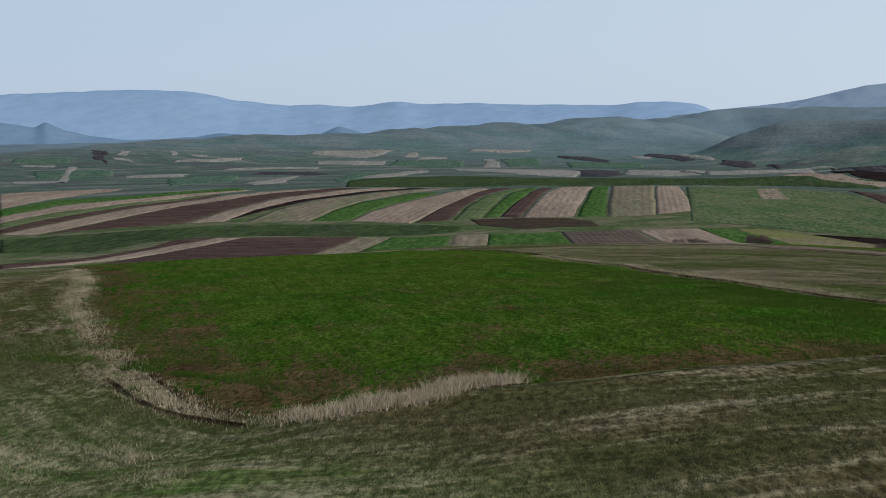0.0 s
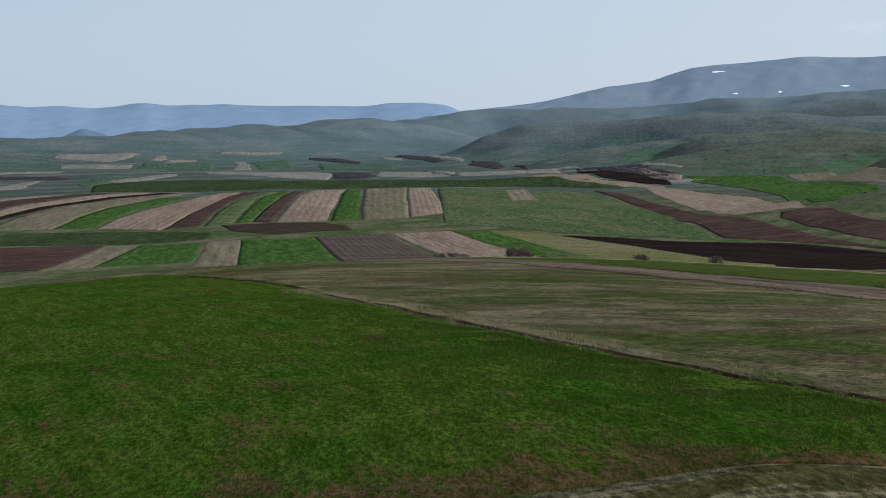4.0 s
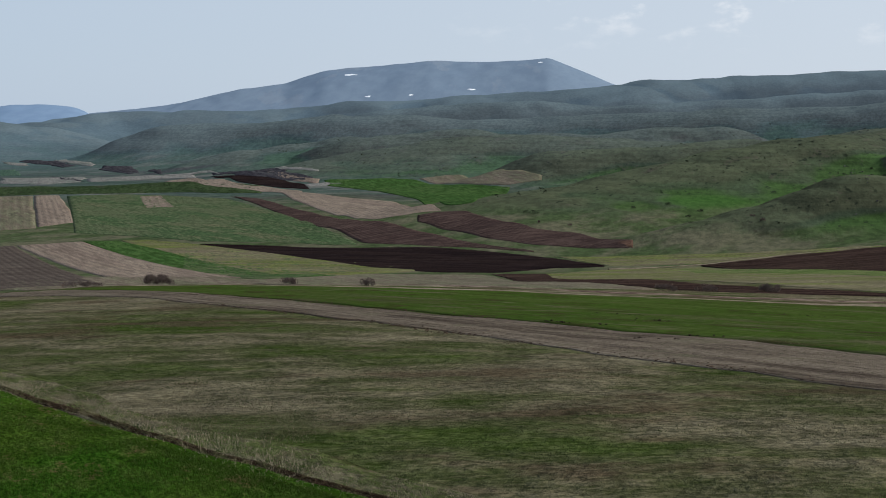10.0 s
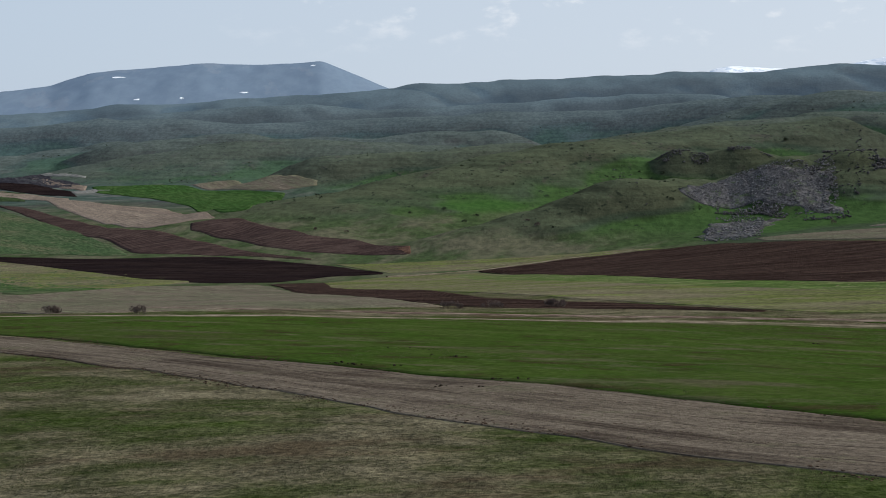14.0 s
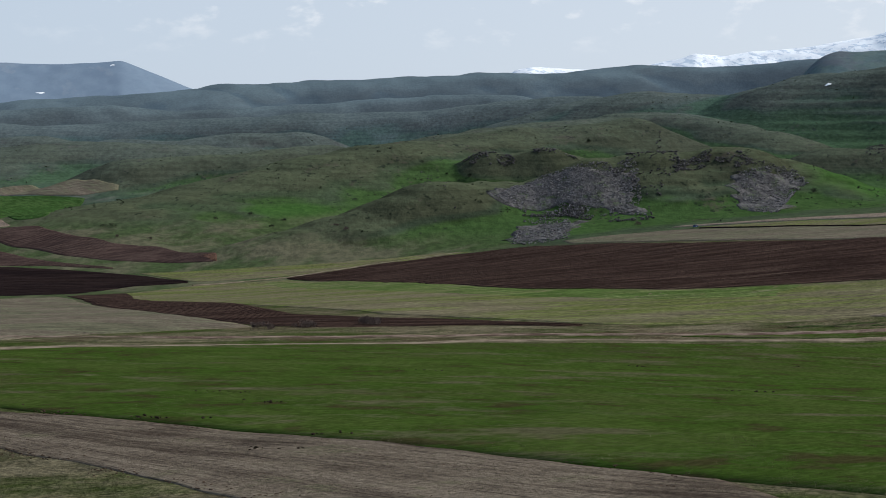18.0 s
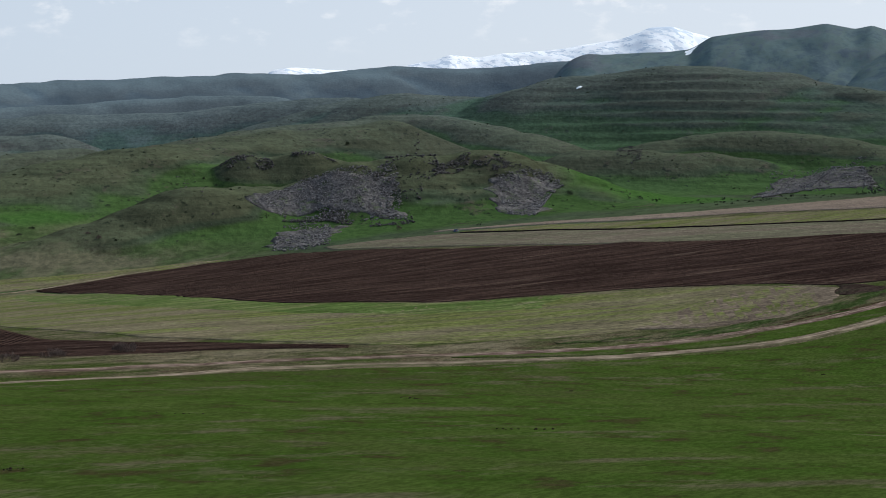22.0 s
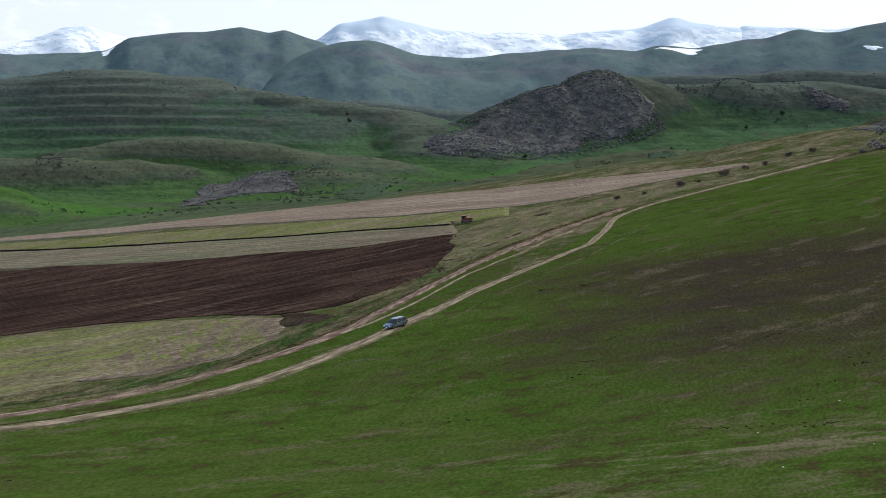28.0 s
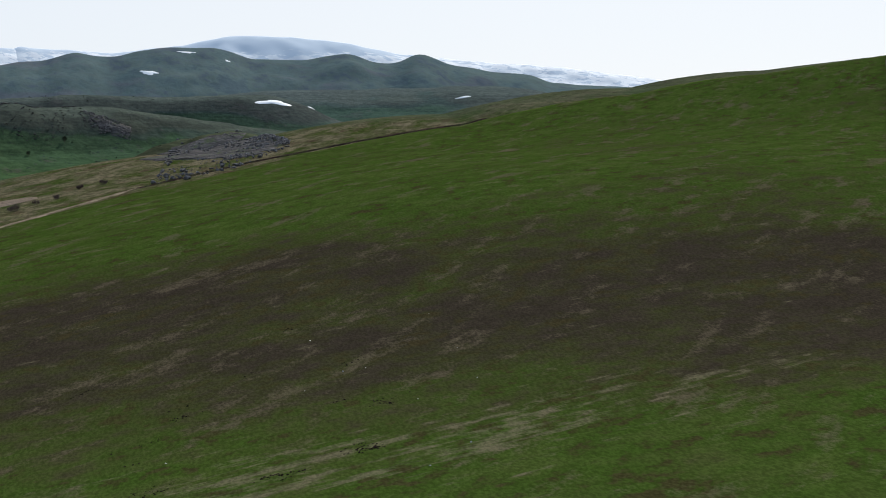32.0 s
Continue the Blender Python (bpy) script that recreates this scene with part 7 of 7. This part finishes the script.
clod_line([(481, -201), (486, -207), (492, -220)], 700, 0.9, 0.8, "long earth heap beside the ploughland")
clod_line([(428, -163), (445, -182), (464, -207), (471, -217)], 800, 0.35, 0.5, "eroded earth step above the cart track")
clod_line([(349, -87), (355, -93), (363, -102)], 300, 0.3, 0.5, "eroded earth step beside the ploughland")
clod_line([(333, -78), (345, -91), (367, -113), (399, -143), (420, -165), (444, -194), (464, -226)], 1900, 0.35, 0.42, "red-brown bank cut along the cart track")
clod_line([(371, -96), (385, -116), (395, -135), (436, -158), (455, -154), (479, -181)], 1500, 2.2, 0.6, "thrown clods at the ploughland's end")
track("earth_step", [(318, -53), (333, -78), (345, -91), (367, -113), (399, -143), (420, -165), (444, -194), (464, -226)], 0.9, furrow_soil, "dark red-brown cut bank beside the cart track")
track("earth_step", [(349.0, -83.2), (351.2, -89.0), (355.0, -94.5), (363.6, -103.1), (371.5, -109.9)], 0.8, furrow_soil, "eroded dark step in the grass verge")
track("rutted_track", [(333, -84.5), (341, -95), (355, -110), (378, -132), (393, -150), (400, -159), (418, -178), (433, -196)], 1.0, sand, "pale second rut beside the cart track")
track("wheel_track", [(324, -100), (336, -114), (348, -129), (370, -161), (394, -190), (421, -221)], 0.5, verge, "faint wheel track through the green slope")
low_edge = along([(36, 66), (30, 52), (27, 42), (26, 37), (29, 35), (34, 31.5), (40, 27)], 2600, 1.9) + np.array([2.2, 1.6])
low_edge = low_edge[ripple(low_edge[:, 0], low_edge[:, 1], 3.0, 63) + 0.6 * ripple(low_edge[:, 0], low_edge[:, 1], 1.1, 64) > 0.1]
soup("field_clods", stones(low_edge[:, 0], low_edge[:, 1], rng.uniform(0.06, 0.17, len(low_edge)), 0.6), red_tilth, None, "red-brown clods on the wheat's bare margin", "clods", "stuff")

# ---- grass ----
EDGE = [(50, 93), (39, 74), (31, 56), (26, 45), (24, 38), (24.5, 34.5), (26.5, 33.2), (30, 34), (32, 32.6)]
p = along([(57, 108)] + EDGE, 4600, 0.55) + np.array([-0.6, -0.3])
soup("dry_grass", tufts(p, 0.17 * (0.7 + 0.5 * ripple(p[:, 0], p[:, 1], 3, 81)), 0.016, 0.14, 4), bleached, None, "bleached dry grass along the wheat's edge", "grass", "stuff")
p = along([(24.5, 33.6), (28, 32.6), (30.5, 33.0), (32.0, 32.2)], 1500, 0.32)
soup("dry_grass", tufts(p, 0.38 * (0.8 + 0.4 * ripple(p[:, 0], p[:, 1], 1.5, 83)), 0.02, 0.12, 4), bleached, None, "tall pale dry grass clump by the wheat", "grass", "stuff")
p = along([(96, 94), (80, 66), (66, 44), (58, 29), (55, 23), (50, 12)], 6000, 0.8) + np.array([0.9, -0.3])
soup("dry_grass", tufts(p, 0.15 * (0.7 + 0.6 * ripple(p[:, 0], p[:, 1], 4, 82)), 0.018, 0.2, 3), bleached, None, "dry grass verge beside the green field", "grass", "stuff")


for line, count, high in (([(37.0, 80.1), (42.5, 88.6), (52.1, 101.8)], 500, 0.1), ([(29.3, 62.4), (26.1, 55.2), (22.9, 47.6)], 260, 0.1), ([(30.2, 60.7), (25.5, 50.5), (23.0, 43.5)], 260, 0.1), ([(17.4, 37.8), (16.3, 34.5), (15.6, 32.2)], 220, 0.16), ([(18.9, 35.8), (19.6, 35.4), (18.4, 32.2), (17.8, 29.5)], 260, 0.18), ([(37.9, 75.5), (40.9, 79.9), (47.1, 89.9)], 300, 0.12)):
    p = along(line, count, 0.35)
    soup("dry_grass", tufts(p, high * (0.8 + 0.5 * ripple(p[:, 0], p[:, 1], 2.0, 84)), 0.014, 0.15, 4), bleached, None, "pale wisps of dry grass on the headland", "grass", "stuff")


for line, count in (([(193.8, -102.1), (191.5, -107.2)], 46), ([(190.5, -116.6), (189.1, -120.4)], 40), ([(207.9, -141.2), (204.1, -140.3)], 26), ([(231.8, -123.1), (230.9, -125.7)], 22),
                    ([(337.6, -129.2), (337.1, -130.5)], 14), ([(332.4, -135.8), (332.9, -139.2)], 16), ([(217.7, -79.1), (211.2, -85.7), (207.4, -90.9), (204.3, -94.8)], 44)):
    p = along(line, count, 0.4)
    soup("mole_hills", stones(p[:, 0], p[:, 1], rng.uniform(0.12, 0.34, len(p)), 0.6), black_soil, None, "small dark earth mounds in the green slope", "earth", "stuff")


def meadow(far, near, count, high, per, tall_share, label, mat, cut, seed, size=9.0):
    q = within(far, near, count)
    q = q[ripple(q[:, 0], q[:, 1], size, seed) + 0.5 * ripple(q[:, 0], q[:, 1], size * 0.35, seed + 1) > cut]
    soup("grass", tufts(q, high * rng.uniform(0.6, 1.0 + tall_share, len(q)), 0.022, 0.16, per), mat, None, label, "grass", "stuff")


NEAR_FAR, NEAR_NEAR = [(28, 100), (30, 62), (23, 40), (25, 32), (36, 26), (52, 18)], [(4, 60), (3, 40), (9, 26), (17, 19), (24, 14), (36, 5)]
meadow(NEAR_FAR, NEAR_NEAR, 40000, 0.06, 3, 0.5, "short dry grass on the pasture", stalk, 0.18, 85, 3.2)
meadow(NEAR_FAR, NEAR_NEAR, 110000, 0.07, 3, 0.4, "short green grass on the pasture", grey_blade, -0.3, 86, 4.0)
meadow([(100, 95), (150, 100), (170, 60), (165, 20)], [(66, 42), (60, 28), (64, 15), (75, -5)], 60000, 0.075, 3, 0.4, "drifts of dry grass on the fallow", stalk, 0.12, 87, 8.0)
meadow([(100, 95), (150, 100), (170, 60), (165, 20)], [(66, 42), (60, 28), (64, 15), (75, -5)], 60000, 0.07, 3, 0.3, "green grass on the fallow", grey_blade, -0.1, 89, 7.0)
meadow([(20, 80), (60, 100), (90, 90), (78, 66), (64, 42)], [(28, 46), (27, 36), (33, 31), (38, 28), (52, 20)], 90000, 0.11, 3, 0.3, "young wheat blades", blade, -0.45, 88, 2.2)


# ---- patches of old snow ----
def snow_patch(x, y, long, wide, turn):
    """Old snow draped on whatever hill lies there."""
    bm = bmesh.new()
    c, s = math.cos(radians(turn)), math.sin(radians(turn))
    deps = bpy.context.evaluated_depsgraph_get()
    n, rings = 22, 5
    grid = []
    for i in range(rings + 1):
        row = []
        for k in range(n):
            a = 2 * math.pi * k / n
            r = i / rings * (1 + 0.25 * math.sin(3 * a + x) + 0.15 * math.sin(5 * a + y))
            u, v = r * long / 2 * math.cos(a), r * wide / 2 * math.sin(a)
            px, py = x + u * c - v * s, y + u * s + v * c
            hit, place, *_ = scene.ray_cast(deps, (px, py, 1500), (0, 0, -1))
            row.append(bm.verts.new((px, py, (place.z if hit else 0) + 1.2 - 1.6 * (i / rings) ** 2)))
        grid.append(row)
    for a, b in zip(grid[:-1], grid[1:]):
        for k in range(n):
            bm.faces.new((a[k], b[k], b[(k + 1) % n], a[(k + 1) % n]))
    bmesh.ops.remove_doubles(bm, verts=bm.verts[:], dist=0.01)
    me = bpy.data.meshes.new("snow_patch")
    bm.to_mesh(me)
    bm.free()
    me.materials.append(old_snow)
    me.polygons.foreach_set("use_smooth", np.ones(len(me.polygons), bool))
    return tagged(new("snow_patch", me), "leftover white snow patch in a hill hollow", "snow", "snow patches on the hills")


for args in ((3433, -727, 26, 60, 60), (2384, -2076, 44, 20, 20), (1326, -1322, 52, 17, 43), (1318, -1383, 10, 7, 43), (2729, -1837, 112, 42, 55), (1226, -1595, 22, 9, 40), (2422, -2221, 40, 14, 40), (2341, -2267, 14, 10, 40),
             (3872, 1937, 18, 12, 110), (3913, 1816, 14, 10, 110), (4007, 2067, 44, 16, 110), (4291, 1544, 16, 12, 110), (4024, 1666, 26, 10, 110), (1808, -229, 7, 9, 60)):
    snow_patch(*args)
